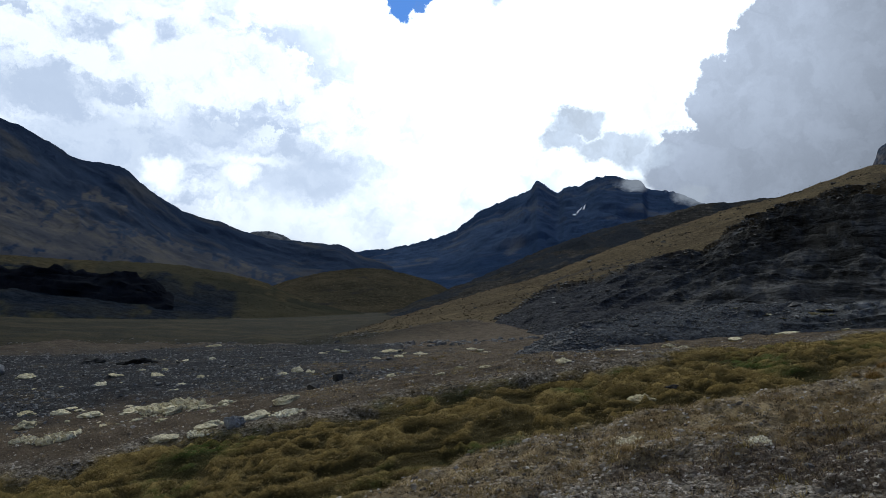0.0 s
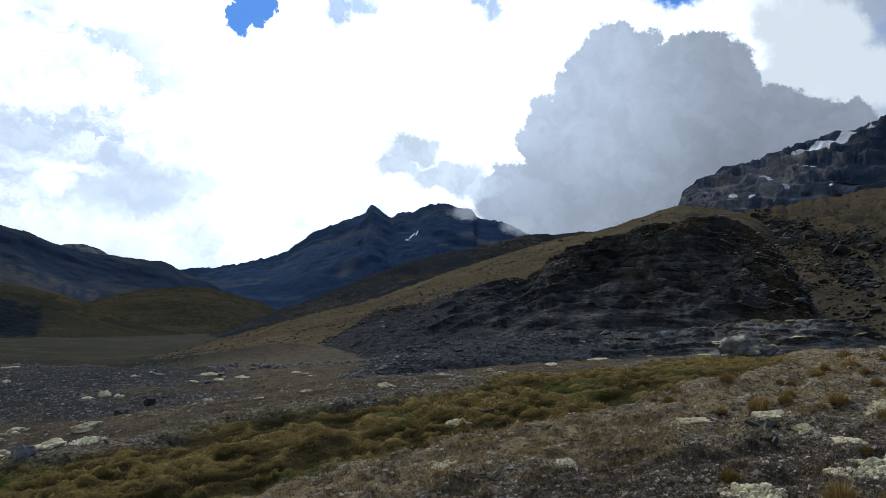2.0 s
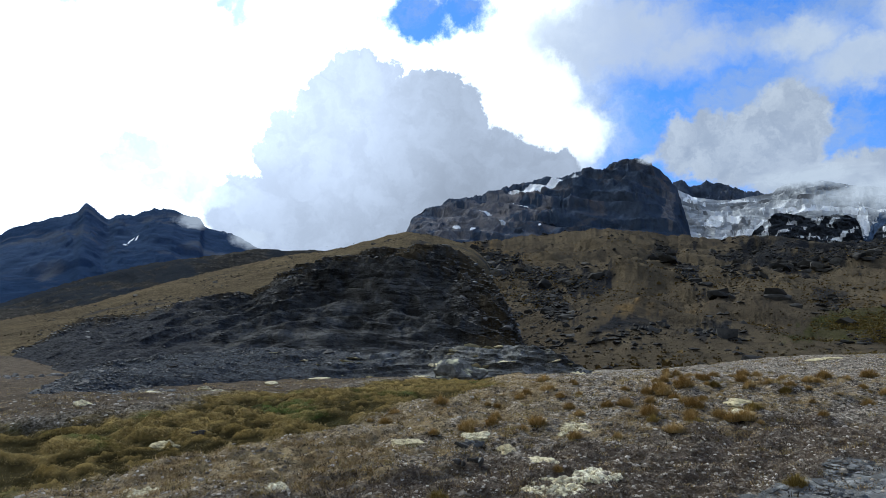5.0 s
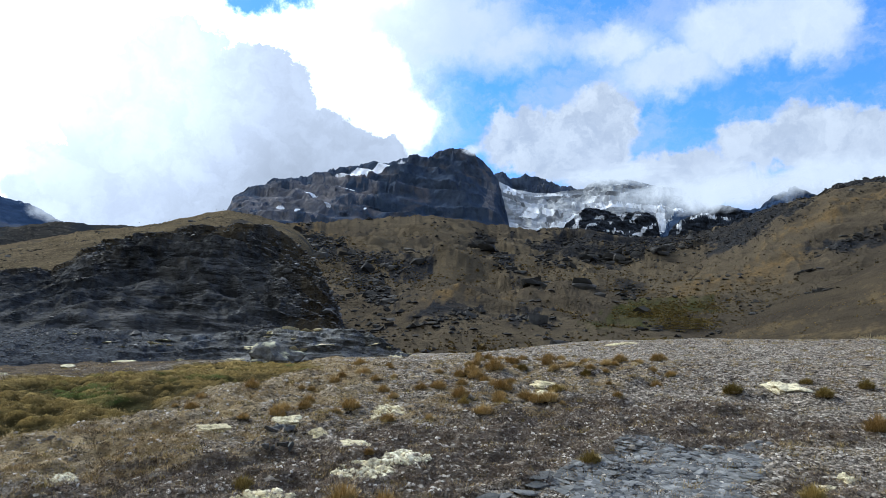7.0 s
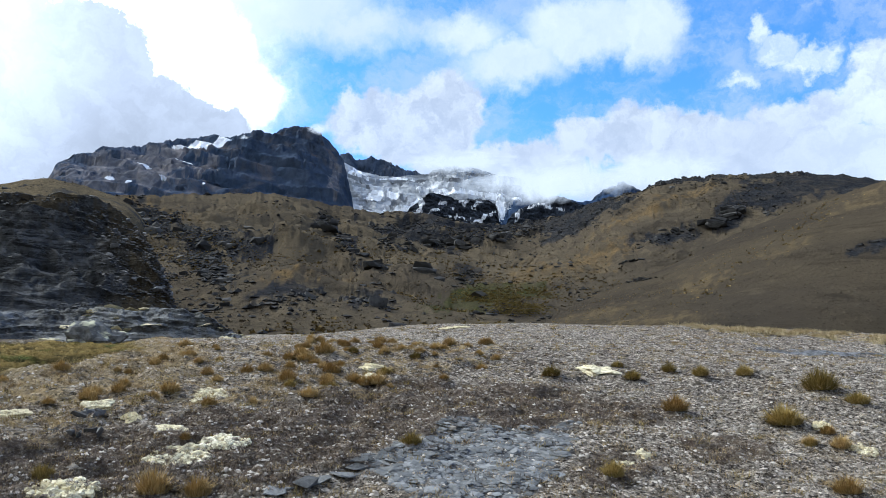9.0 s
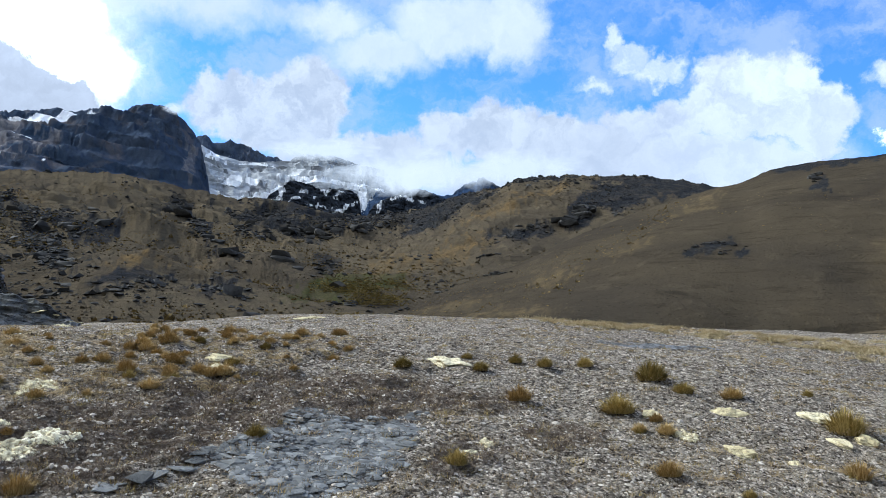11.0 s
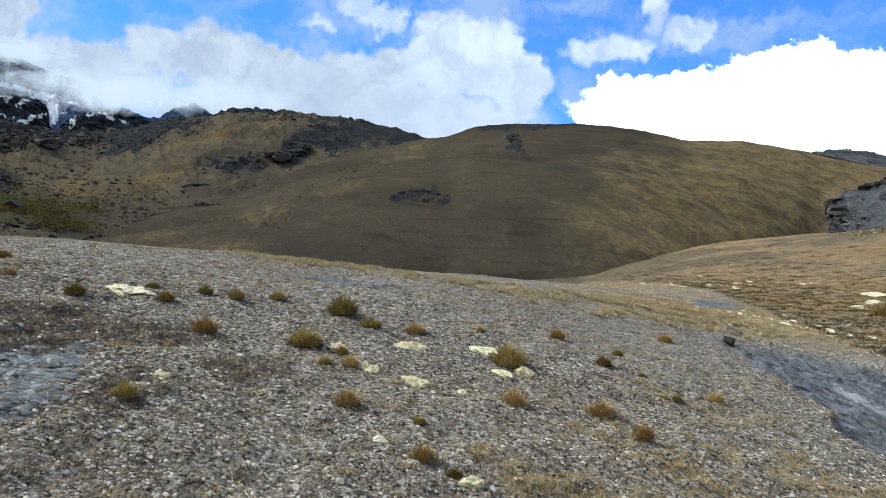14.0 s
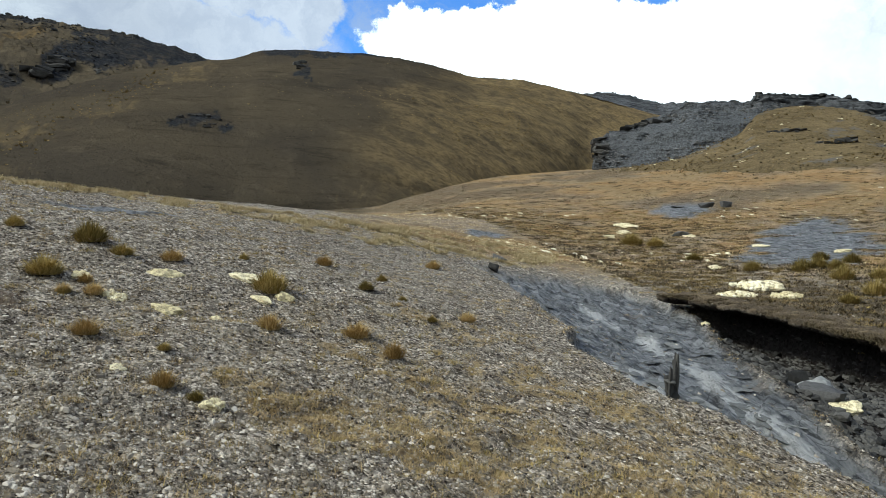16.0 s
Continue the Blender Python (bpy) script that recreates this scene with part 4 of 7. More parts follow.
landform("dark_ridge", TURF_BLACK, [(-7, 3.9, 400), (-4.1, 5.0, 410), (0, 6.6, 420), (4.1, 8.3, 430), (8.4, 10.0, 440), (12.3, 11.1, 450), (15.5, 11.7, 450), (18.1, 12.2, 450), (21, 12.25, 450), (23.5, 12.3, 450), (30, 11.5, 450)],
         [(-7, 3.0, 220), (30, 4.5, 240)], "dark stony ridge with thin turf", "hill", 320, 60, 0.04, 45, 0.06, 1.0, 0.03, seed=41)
landform("snow_massif", ROCK_SNOW_HAZED, [(25, 11, 1450), (28.6, 13.4, 1450), (29.1, 14.6, 1450), (29.5, 15.0, 1450), (32.2, 16.2, 1500), (35.5, 16.8, 1500), (38.4, 17.6, 1520), (40.8, 17.8, 1520), (43.7, 18.2, 1540), (44.6, 18.6, 1540), (45.8, 18.75, 1540), (46.8, 18.2, 1540), (47.8, 17.3, 1540), (48.5, 16.4, 1540), (49.0, 14.5, 1500), (49.6, 11.5, 1480)],
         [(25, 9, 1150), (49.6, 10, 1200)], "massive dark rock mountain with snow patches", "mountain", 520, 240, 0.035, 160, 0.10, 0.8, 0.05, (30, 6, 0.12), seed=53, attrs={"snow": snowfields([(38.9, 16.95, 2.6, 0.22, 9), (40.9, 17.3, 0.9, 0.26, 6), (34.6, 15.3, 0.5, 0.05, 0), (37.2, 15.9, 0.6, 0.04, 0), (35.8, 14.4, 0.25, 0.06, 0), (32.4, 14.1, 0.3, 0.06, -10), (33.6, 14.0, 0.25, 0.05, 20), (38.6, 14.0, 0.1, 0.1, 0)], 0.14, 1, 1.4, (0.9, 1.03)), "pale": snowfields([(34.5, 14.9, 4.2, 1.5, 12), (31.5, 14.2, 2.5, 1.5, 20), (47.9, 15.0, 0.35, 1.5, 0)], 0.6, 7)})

FIRN = [(55.0, 14.18, 1.0, 0.16, 4), (56.4, 14.02, 0.9, 0.16, -14), (58.0, 13.92, 1.3, 0.17, 2), (59.5, 13.75, 0.7, 0.2, -15), (60.3, 12.9, 0.32, 1.1, 8), (59.6, 11.95, 1.2, 0.22, 0), (50.9, 13.85, 0.8, 0.32, 12), (52.1, 13.9, 0.4, 0.22, 0), (53.9, 13.2, 0.5, 0.25, 50), (52.6, 12.8, 1.1, 0.2, -5), (51.2, 12.5, 1.2, 0.3, -8), (49.5, 15.4, 0.5, 0.4, -30), (52.2, 15.15, 1.8, 0.09, 0), (61.6, 13.4, 0.35, 0.5, 20), (61.2, 12.9, 0.6, 0.25, 10)]
landform("glacier", ICE, [(47, 15.5, 1900), (48.4, 16.3, 1900), (49.1, 15.9, 1900), (51.8, 15.3, 1900), (54.7, 15.5, 1900), (55.8, 16.0, 1900), (56.9, 16.1, 1900), (59.1, 15.6, 1900), (61.6, 15.0, 1900), (62.3, 14.5, 1900), (64, 13.4, 1900), (66, 12.5, 1900)],
         [(47, 11, 1560), (66, 10.5, 1560)], "grey-white glacier tongue hanging on dark rock", "glacier", 560, 260, 0.03, 90, 0.02, 0.9, 0.02, (22, 10, 0.1), seed=61, broken=0.3,
         attrs={"snow": snowfields(FIRN, 0.45, 11, 2.0, (0.9, 1.02)), "crevasse": snowfields([(57.3, 14.72, 4.6, 0.05, 1), (52.8, 14.85, 1.4, 0.05, -4), (58.2, 15.25, 2.6, 0.04, -2), (54.4, 15.1, 1.4, 0.04, 8), (50.2, 14.6, 0.6, 0.05, -30), (52.6, 13.5, 0.7, 0.3, 30), (50.3, 13.0, 0.5, 0.12, -30)], 0.5, 12, 2.0)})
landform("glacier_rock", ROCK_ICE, [(52.8, 11.8, 1570), (53.4, 12.9, 1570), (53.9, 13.3, 1570), (54.5, 13.9, 1570), (55.5, 14.0, 1570), (56.5, 13.75, 1570), (57.2, 13.5, 1570), (57.9, 13.6, 1570), (59.0, 13.5, 1570), (59.7, 13.3, 1570), (59.95, 12.8, 1570), (60.1, 11.8, 1570)], [(52.8, 10.5, 1535), (60.1, 10.5, 1535)],
         "black rock step in the glacier with snow streaks", "cliff", 420, 160, 0.03, 30, 0.10, 0.8, 0.05, (7, 3, 0.0), seed=63, behind=1.04,
         attrs={"snow": snowfields([(55.2, 12.75, 0.55, 0.10, 10), (57.0, 12.35, 0.7, 0.07, -8), (56.0, 13.35, 0.35, 0.13, 20), (58.3, 12.9, 0.2, 0.18, 50), (54.2, 12.9, 0.28, 0.22, 35), (57.6, 13.3, 0.22, 0.2, 60), (53.6, 12.55, 0.35, 0.16, 20), (54.3, 13.5, 0.3, 0.25, 40), (58.9, 12.2, 0.9, 0.12, 25), (56.6, 13.0, 0.18, 0.10, 0), (58.8, 13.2, 0.25, 0.07, 0), (54.9, 12.2, 0.4, 0.06, 0), (55.6, 13.95, 0.6, 0.07, 0), (57.4, 13.5, 0.3, 0.10, 0)], 0.6, 3, 2.5, (0.9, 1.02))})
landform("lower_ice_rock", ROCK_ICE, [(60.4, 11.4, 1555), (61.0, 12.5, 1555), (61.8, 12.9, 1555), (63, 13.4, 1555), (64.5, 13.6, 1555), (66, 13.0, 1555), (69, 12, 1555)], [(60.4, 10, 1510), (69, 10, 1510)],
         "dark rock below the glacier edge with thin snow", "cliff", 200, 60, 0.05, 30, 0.05, 0.8, 0.08, (9, 5, 0.0), seed=64, behind=1.06, attrs={"snow": snowfields([(62.0, 12.7, 0.7, 0.08, 15), (63.6, 13.0, 0.6, 0.06, -10), (61.3, 12.2, 0.4, 0.1, 40), (60.9, 12.55, 0.3, 0.1, 30), (64.6, 12.8, 0.3, 0.05, 0)], 0.6, 5, 2.5, (0.9, 1.02))})
landform("red_summit", ROCK_SNOW_HAZED, [(46.5, 15, 2150), (48.6, 16.7, 2150), (49.1, 16.8, 2150), (49.5, 16.35, 2150), (50.5, 16.6, 2150), (51.6, 16.35, 2150), (52.5, 15.95, 2150), (53.6, 15.75, 2150), (54.3, 15.5, 2150), (56, 14.5, 2150)], [(46.5, 12, 1950), (56, 12, 1950)], "reddish rock summit behind the glacier", "mountain", 160, 40, 0.05, 60, 0.12, 0.8, 0.1, seed=67)
landform("pyramid_peak", ROCK_FAR_HAZED, [(60, 12.6, 1750), (62.1, 14.0, 1750), (64.9, 13.5, 1750), (66.6, 13.2, 1750), (67.4, 13.7, 1750), (68.4, 14.15, 1750), (70, 13.6, 1750), (74, 12.6, 1750)], [(60, 10, 1500), (74, 10, 1500)], "dark rock peaks half in cloud", "mountain", 200, 50, 0.05, 60, 0.08, 0.8, 0.1, seed=71)

# ---- hills round the meadow
landform("slope_west", TURF_WEST, [(-9.7, 2.7, 75), (-4.5, 4.3, 85), (-1.4, 5.3, 95), (2.1, 6.3, 100), (5.4, 7.2, 105), (8, 8.0, 110), (11.2, 9.25, 112), (15.5, 10.6, 115), (19.6, 11.7, 118), (23.4, 12.4, 120), (25.9, 13.1, 122), (28.6, 13.75, 124), (30.5, 13.6, 126), (32.7, 13.05, 128), (34.5, 11.8, 128), (36, 8.5, 126), (37.2, 3.5, 124)],
         [(-9.7, 1.6, 34), (0, 2.4, 34), (15, 3.0, 36), (37.2, 3.2, 40)], "brown grassy slope strewn with stones", "hill", 420, 100, 0.03, 14, 0.05, 1.0, seed=83)
landform("slate_outcrop", SLATE, [(1.5, 3.2, 46), (4, 5.0, 50), (7.2, 6.8, 54), (9.9, 7.2, 56), (13.2, 8.2, 58), (15.6, 8.7, 60), (17.6, 9.1, 60), (19.7, 10.5, 62), (22.1, 11.5, 64), (25.1, 12.2, 66), (29.2, 12.6, 68), (31.7, 12.5, 68), (33.3, 11.9, 66), (35.1, 10.2, 60), (36.4, 7.8, 54), (37.4, 5.0, 48)],
         [(1.5, 2.6, 36), (20, 3.2, 36), (37.4, 3.2, 38)], "dark layered slate outcrop with ledges and rubble", "rock outcrop", 720, 260, 0.09, 8, 0.12, 0.9, 0.02, (1.0, 0.75, 0.02), seed=89, behind=1.25, firm=(12, 19), arch=(25.0, 0.020), chip=0.35,
         attrs={"scree": lambda b, v, z, d: np.clip((1 - step(13, 17, b + 1.5 * fbm(b / 2, z / 2, 4, 96))) + (1 - step(3.0, 4.6, np.degrees(np.arctan2(z - EYE, d)))), 0, 1),
                "turf": lambda b, v, z, d: np.maximum(np.clip(step(18, 25, b) * step(0.5, 0.8, v) + 0.9 * step(0.8, 0.97, v) + step(31, 35, b), 0, 1) * step(-0.35, 0.3, fbm(b * 1.3, z / 1.6, 4, 95)), np.maximum(step(33.6, 35.8, b + 1.3 * fbm(b / 2, z / 2, 4, 98)), step(0.9, 0.98, v + 0.05 * fbm(b, v * 3, 4, 99))))})
# rock, golden grass and moss on the hills: bearing, angle, half length, half width, turn
BOWL_ROCK = [(47.9, 11.4, 2.0, 0.6, -48), (54.0, 11.3, 3.2, 0.8, -8), (58.5, 10.9, 3.6, 0.9, 5), (62.5, 11.4, 2.4, 0.7, 10), (52.3, 10.4, 1.6, 0.5, -10), (57.9, 7.9, 1.0, 0.45, 0), (38.5, 9.6, 3.0, 0.9, -50), (35.6, 11.4, 2.6, 0.7, -35), (41.2, 10.4, 2.2, 0.8, 0), (44.0, 6.2, 2.6, 0.4, 10), (50.5, 6.0, 2.0, 0.4, 0)]
BOWL_GOLD = [(47.5, 8.0, 1.8, 0.5, 15), (44.5, 7.2, 1.2, 0.4, 20), (61.9, 7.4, 2.4, 0.6, 12), (66.0, 8.4, 2.6, 0.7, 15), (35.6, 12.6, 2.0, 0.4, -10), (63.8, 9.2, 2.0, 0.5, 20)]
BOWL_MOSS = [(58.6, 5.9, 3.0, 0.75, 6), (62.2, 6.3, 1.6, 0.5, 10), (56.0, 5.3, 1.6, 0.5, 0)]
CRAG_ROCK = [(74.0, 14.0, 5.5, 0.38, 0), (83.0, 13.0, 6.0, 0.95, -7), (80.2, 12.6, 4.4, 0.95, 14), (78.2, 12.1, 2.6, 0.6, 20), (65.5, 12.2, 4.2, 0.75, 17), (64.5, 10.9, 2.6, 0.4, 15), (71.5, 10.2, 2.4, 0.42, 12), (66.0, 12.0, 3.4, 0.5, 15), (76.3, 11.3, 1.2, 0.6, 20), (62.0, 11.0, 2.0, 0.6, 10), (68.8, 12.6, 1.6, 0.4, 20)]
CRAG_GOLD = [(66.3, 8.8, 2.8, 0.7, 15), (72.5, 12.4, 2.2, 0.4, 10), (70.0, 11.2, 1.8, 0.3, 15), (62.5, 8.0, 2.0, 0.6, 10), (68.5, 9.4, 1.6, 0.3, 15)]
HILL_GOLD = [(73.7, 6.9, 2.2, 0.5, 10), (71.5, 4.6, 2.4, 0.4, 0), (84.4, 11.7, 1.9, 0.45, 22), (79.5, 8.6, 1.6, 0.3, 15), (103.2, 5.4, 2.6, 1.0, 15), (98.7, 4.0, 2.5, 0.6, 10), (107.6, 9.8, 0.7, 2.0, 10), (67.0, 5.2, 2.0, 0.4, 10)]
HILL_ROCK = [(85.0, 8.55, 1.7, 0.35, 12), (92.2, 12.5, 0.7, 0.5, 20), (93.0, 13.7, 5.0, 0.2, 0), (87.0, 8.1, 0.6, 0.25, 0)]
landform("bowl_hill", TURF_HILL, [(30, 12.4, 170), (32.7, 13.0, 170), (34.6, 13.2, 172), (37.8, 13.5, 175), (40.6, 13.8, 178), (44, 13.75, 180), (48.2, 13.1, 185), (52.4, 12.6, 190), (54.9, 12.2, 195), (57.8, 11.7, 200), (60.8, 11.8, 205), (63.2, 12.0, 205), (66, 12.2, 200), (72, 12.0, 200)],
         [(30, 3.0, 50), (44, 3.2, 44), (60, 3.6, 60), (72, 3.6, 70)], "brown turf bowl with dark rock ribs", "hill", 520, 160, 0.05, 22, 0.10, 1.1, 0.03, seed=97, attrs={"scree": snowfields(BOWL_ROCK, 0.55, 31, 0.9), "gold": snowfields(BOWL_GOLD, 0.8, 32, 1.6, (0.2, 1.4)), "moss": snowfields(BOWL_MOSS, 0.4, 33)})
landform("crag_hill", TURF_HILL, [(59, 8, 170), (61, 10.2, 172), (63.2, 11.7, 175), (65.7, 12.6, 175), (68.2, 13.3, 175), (70.2, 13.7, 175), (71.8, 14.2, 175), (74, 14.3, 175), (78.6, 14.1, 175), (82.2, 13.65, 175), (84.8, 13.1, 175), (86, 12.8, 175), (90, 11.5, 175), (95, 10, 175)],
         [(59, 5.0, 80), (75, 4.0, 80), (95, 3, 80)], "turf hill with a dark craggy top", "hill", 460, 150, 0.04, 22, 0.10, 1.0, 0.02, seed=101, attrs={"scree": snowfields(CRAG_ROCK, 0.3, 41, 0.8, (0.85, 1.05)), "gold": snowfields(CRAG_GOLD, 0.8, 42, 1.6, (0.2, 1.4))})
# besides golden grass, the gold share lightens the right flank as if sunlit
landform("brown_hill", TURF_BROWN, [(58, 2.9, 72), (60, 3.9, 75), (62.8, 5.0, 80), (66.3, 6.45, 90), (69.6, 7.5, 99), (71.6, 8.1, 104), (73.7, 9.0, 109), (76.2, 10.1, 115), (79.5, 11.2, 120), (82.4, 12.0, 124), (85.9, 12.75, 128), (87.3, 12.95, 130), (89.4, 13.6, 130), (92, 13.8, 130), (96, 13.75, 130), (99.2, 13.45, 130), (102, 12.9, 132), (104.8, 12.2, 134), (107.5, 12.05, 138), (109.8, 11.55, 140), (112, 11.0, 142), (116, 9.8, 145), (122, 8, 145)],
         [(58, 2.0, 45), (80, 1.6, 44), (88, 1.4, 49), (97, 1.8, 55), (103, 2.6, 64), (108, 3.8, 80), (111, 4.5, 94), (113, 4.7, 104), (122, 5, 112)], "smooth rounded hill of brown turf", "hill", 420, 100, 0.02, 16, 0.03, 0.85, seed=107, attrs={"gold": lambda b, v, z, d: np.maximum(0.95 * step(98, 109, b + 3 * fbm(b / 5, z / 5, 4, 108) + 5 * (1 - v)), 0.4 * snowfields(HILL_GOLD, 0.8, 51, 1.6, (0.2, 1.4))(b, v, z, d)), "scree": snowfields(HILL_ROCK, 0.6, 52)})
landform("far_right_ridge", SLATE_BLUFF, [(106, 9, 190), (110, 10.4, 190), (112.3, 11.0, 190), (114.1, 11.05, 190), (116, 10.6, 190), (118.3, 10.1, 190), (120, 10.2, 190), (122, 10.1, 190), (123.6, 10.0, 190), (124.2, 10.4, 190), (126.6, 10.1, 190), (129.2, 9.7, 190), (131.4, 9.2, 190), (145, 8, 190), (165, 4, 190)],
         [(106, 5, 120), (165, 2, 120)], "grey rocky ridge", "hill", 300, 60, 0.04, 16, 0.10, 0.8, seed=109)
landform("slate_bluff", SLATE_BLUFF, [(112.9, 5.4, 86), (113.2, 7.2, 87), (113.5, 7.9, 88), (113.9, 8.1, 89), (116, 8.8, 92), (118.7, 9.7, 96), (119.6, 10.1, 97), (122, 9.8, 98), (123.8, 9.95, 99), (127, 9.4, 100)],
         [(112.9, 5.0, 80), (114, 5.3, 77), (118.7, 6.0, 76), (122.7, 7.3, 79), (127, 8.6, 88)], "grey slate scree bluff with a dark broken end", "rock outcrop", 300, 90, 0.05, 8, 0.12, 0.9, 0.02, (1.4, 0.35, 0.1), seed=113, behind=1.3, firm=(110, 111), chip=0.6, attrs={"scree": lambda b, v, z, d: step(114.3, 116, b + 0.8 * fbm(b, z, 4, 114)) * (1 - 0.8 * step(0.86, 0.97, v))})
landform("slate_rim", SLATE_BLUFF, [(122.8, 9.7, 99), (123.5, 10.1, 99), (124, 10.4, 99), (125.9, 10.2, 99), (128.3, 10.0, 99), (130.5, 9.5, 98), (131.4, 9.3, 98), (150, 8, 95)],
         [(122.8, 9.5, 96), (124, 9.3, 95), (128.3, 8.8, 94), (131.4, 7.8, 93), (150, 6, 92)], "dark slate rim above the golden slope", "rock outcrop", 240, 50, 0.04, 6, 0.10, 0.5, 0.0, (0.9, 0.6, 0.05), seed=115, behind=1.25, firm=(110, 111), chip=0.7)
landform("golden_slope", TURF_GOLD, [(108, 2.5, 60), (111.5, 4.6, 68), (113.1, 5.4, 72), (114.5, 5.6, 72), (116.4, 5.9, 72), (118.7, 6.3, 73), (120.9, 7.1, 75), (122.7, 7.8, 78), (124.0, 9.1, 84), (125.9, 9.5, 88), (128.3, 9.3, 88), (130.5, 8.7, 86), (131.4, 8.2, 85), (140, 7, 80), (155, 4, 75)],
         [(108, 1.5, 50), (118, 3.6, 50), (131, 4.2, 48), (155, 1, 48)], "golden dry grass slope with stones", "hill", 320, 70, 0.03, 7, 0.03, 1.0, seed=117)

landform("slate_ledge", SLATE_GREY, [(4.5, 1.9, 15.5), (8.7, 4.0, 19), (14.1, 4.8, 20), (19.8, 5.25, 20.5), (25.9, 5.2, 20.5), (32, 5.45, 20), (36, 5.6, 19.5), (39, 5.2, 19), (41.2, 4.3, 18.5), (42.2, 3.5, 18)],
         [(4.5, 1.2, 14.0), (8.7, 1.7, 15.5), (14.1, 2.3, 16.5), (19.8, 2.8, 17), (25.9, 3.0, 17.3), (32, 3.1, 17), (36, 3.2, 17), (42.2, 3.2, 17.5)], "low grey slate ledge, gravel-covered, beside the bog", "rock ledge", 620, 90, 0.08, 1.5, 0.09, 0.6, 0.0, (0.19, 0.20, 0.05), seed=127, behind=1.25, firm=(21, 28), chip=0.9,
         attrs={"scree": lambda b, v, z, d: 1 - step(23, 31, b + 3 * fbm(b / 2, z / 0.4, 4, 128))})


# ---------------------------------------------------------------- helpers for things
def raw_mesh(name, verts, faces, mat, smooth=False):
    me = bpy.data.meshes.new(name)
    faces = np.asarray(faces, np.int32)
    k = faces.shape[1]
    me.vertices.add(len(verts))
    me.vertices.foreach_set("co", np.asarray(verts, np.float32).ravel())
    me.loops.add(faces.size)
    me.loops.foreach_set("vertex_index", faces.ravel())
    me.polygons.add(len(faces))
    me.polygons.foreach_set("loop_start", np.arange(0, faces.size, k, dtype=np.int32))
    me.polygons.foreach_set("use_smooth", np.full(len(faces), smooth))
    me.update(calc_edges=True)
    me.materials.append(mat)
    return me


def part(name, mesh, parent, m, label=""):
    """A mesh as a part of a thing or of a piece of the setting."""
    ob = new(name, mesh)
    ob.parent = parent
    ob.matrix_basis = m
    return tagged(ob, label)


def height_at(x, y):
    return relief(np.atleast_1d(np.asarray(x, float)), np.atleast_1d(np.asarray(y, float)))[0]


def on_hill(name, b, e):
    """The place on a landform's front that lies in that bearing at that angle over the start."""
    x, y, z, bb, v = SURFACES[name]
    col = int(np.argmin(np.abs(bb[0] - b)))
    front = v[:, col] <= 1
    ang = np.degrees(np.arctan2(z[:, col] - EYE, np.hypot(x[:, col], y[:, col])))[front]
    row = int(np.argmin(np.abs(ang - e)))
    return Vector((x[row, col], y[row, col], z[row, col]))


def block_mesh(name, mat, seed, size=(1, 1, 1), points=16):
    """An angular broken block: the hull of points near the faces of a box, resting on its base."""
    rng = random.Random(seed)
    bm = bmesh.new()
    for _ in range(points):
        p = [rng.uniform(-0.5, 0.5) for _ in range(3)]
        k = rng.randrange(3)
        p[k] = math.copysign(rng.uniform(0.38, 0.5), p[k])
        bm.verts.new((p[0] * size[0], p[1] * size[1], (p[2] + 0.35) * size[2]))
    made = bmesh.ops.convex_hull(bm, input=bm.verts)
    loose = [g for g in made["geom_interior"] if isinstance(g, bmesh.types.BMVert)]
    bmesh.ops.delete(bm, geom=loose, context="VERTS")
    me = bpy.data.meshes.new(name)
    bm.to_mesh(me)
    bm.free()
    me.materials.append(mat)
    return me


def lump_mesh(name, mat, seed, knobs=12, flat=0.4, width=0.5, height=0.25, fine=4, rugged=0.08):
    """A rounded stone or cushion, about a metre across, with knobs of a given angular width grown out of it."""
    rng = random.Random(seed)
    bm = bmesh.new()
    made = bmesh.ops.create_icosphere(bm, subdivisions=fine, radius=1.0)["verts"]
    off = Vector((rng.uniform(0, 50), rng.uniform(0, 50), rng.uniform(0, 50)))
    tips = []
    for _ in range(knobs):
        z, a = rng.uniform(-0.1, 1), rng.uniform(0, 6.283)
        q = math.sqrt(1 - z * z)
        tips.append((Vector((q * math.cos(a), q * math.sin(a), z)), rng.uniform(0.4, 1.0)))
    stretch = rng.uniform(0.8, 1.25)
    for w in made:
        n = w.co.copy()
        near = max((k - ((n - c).length / width) ** 2 for c, k in tips), default=0.0)
        g = 1 + 0.5 * noise.noise(n * 1.2 + off) + 0.25 * noise.noise(n * 3.3 + off) + 0.3 * rugged * noise.noise(n * 9 + off)
        up = g + height * max(near, -0.6) + rugged * (noise.noise(n * 9 + off) + 0.7 * noise.noise(n * 17 + off))
        g = g + 0.25 * height * max(near, -0.6)
        w.co = Vector((n.x * g * 0.46 * stretch, n.y * g * 0.46 / stretch, n.z * up * 0.5 * flat + 0.05 * flat))
    me = bpy.data.meshes.new(name)
    bm.to_mesh(me)
    bm.free()
    me.materials.append(mat)
    return me


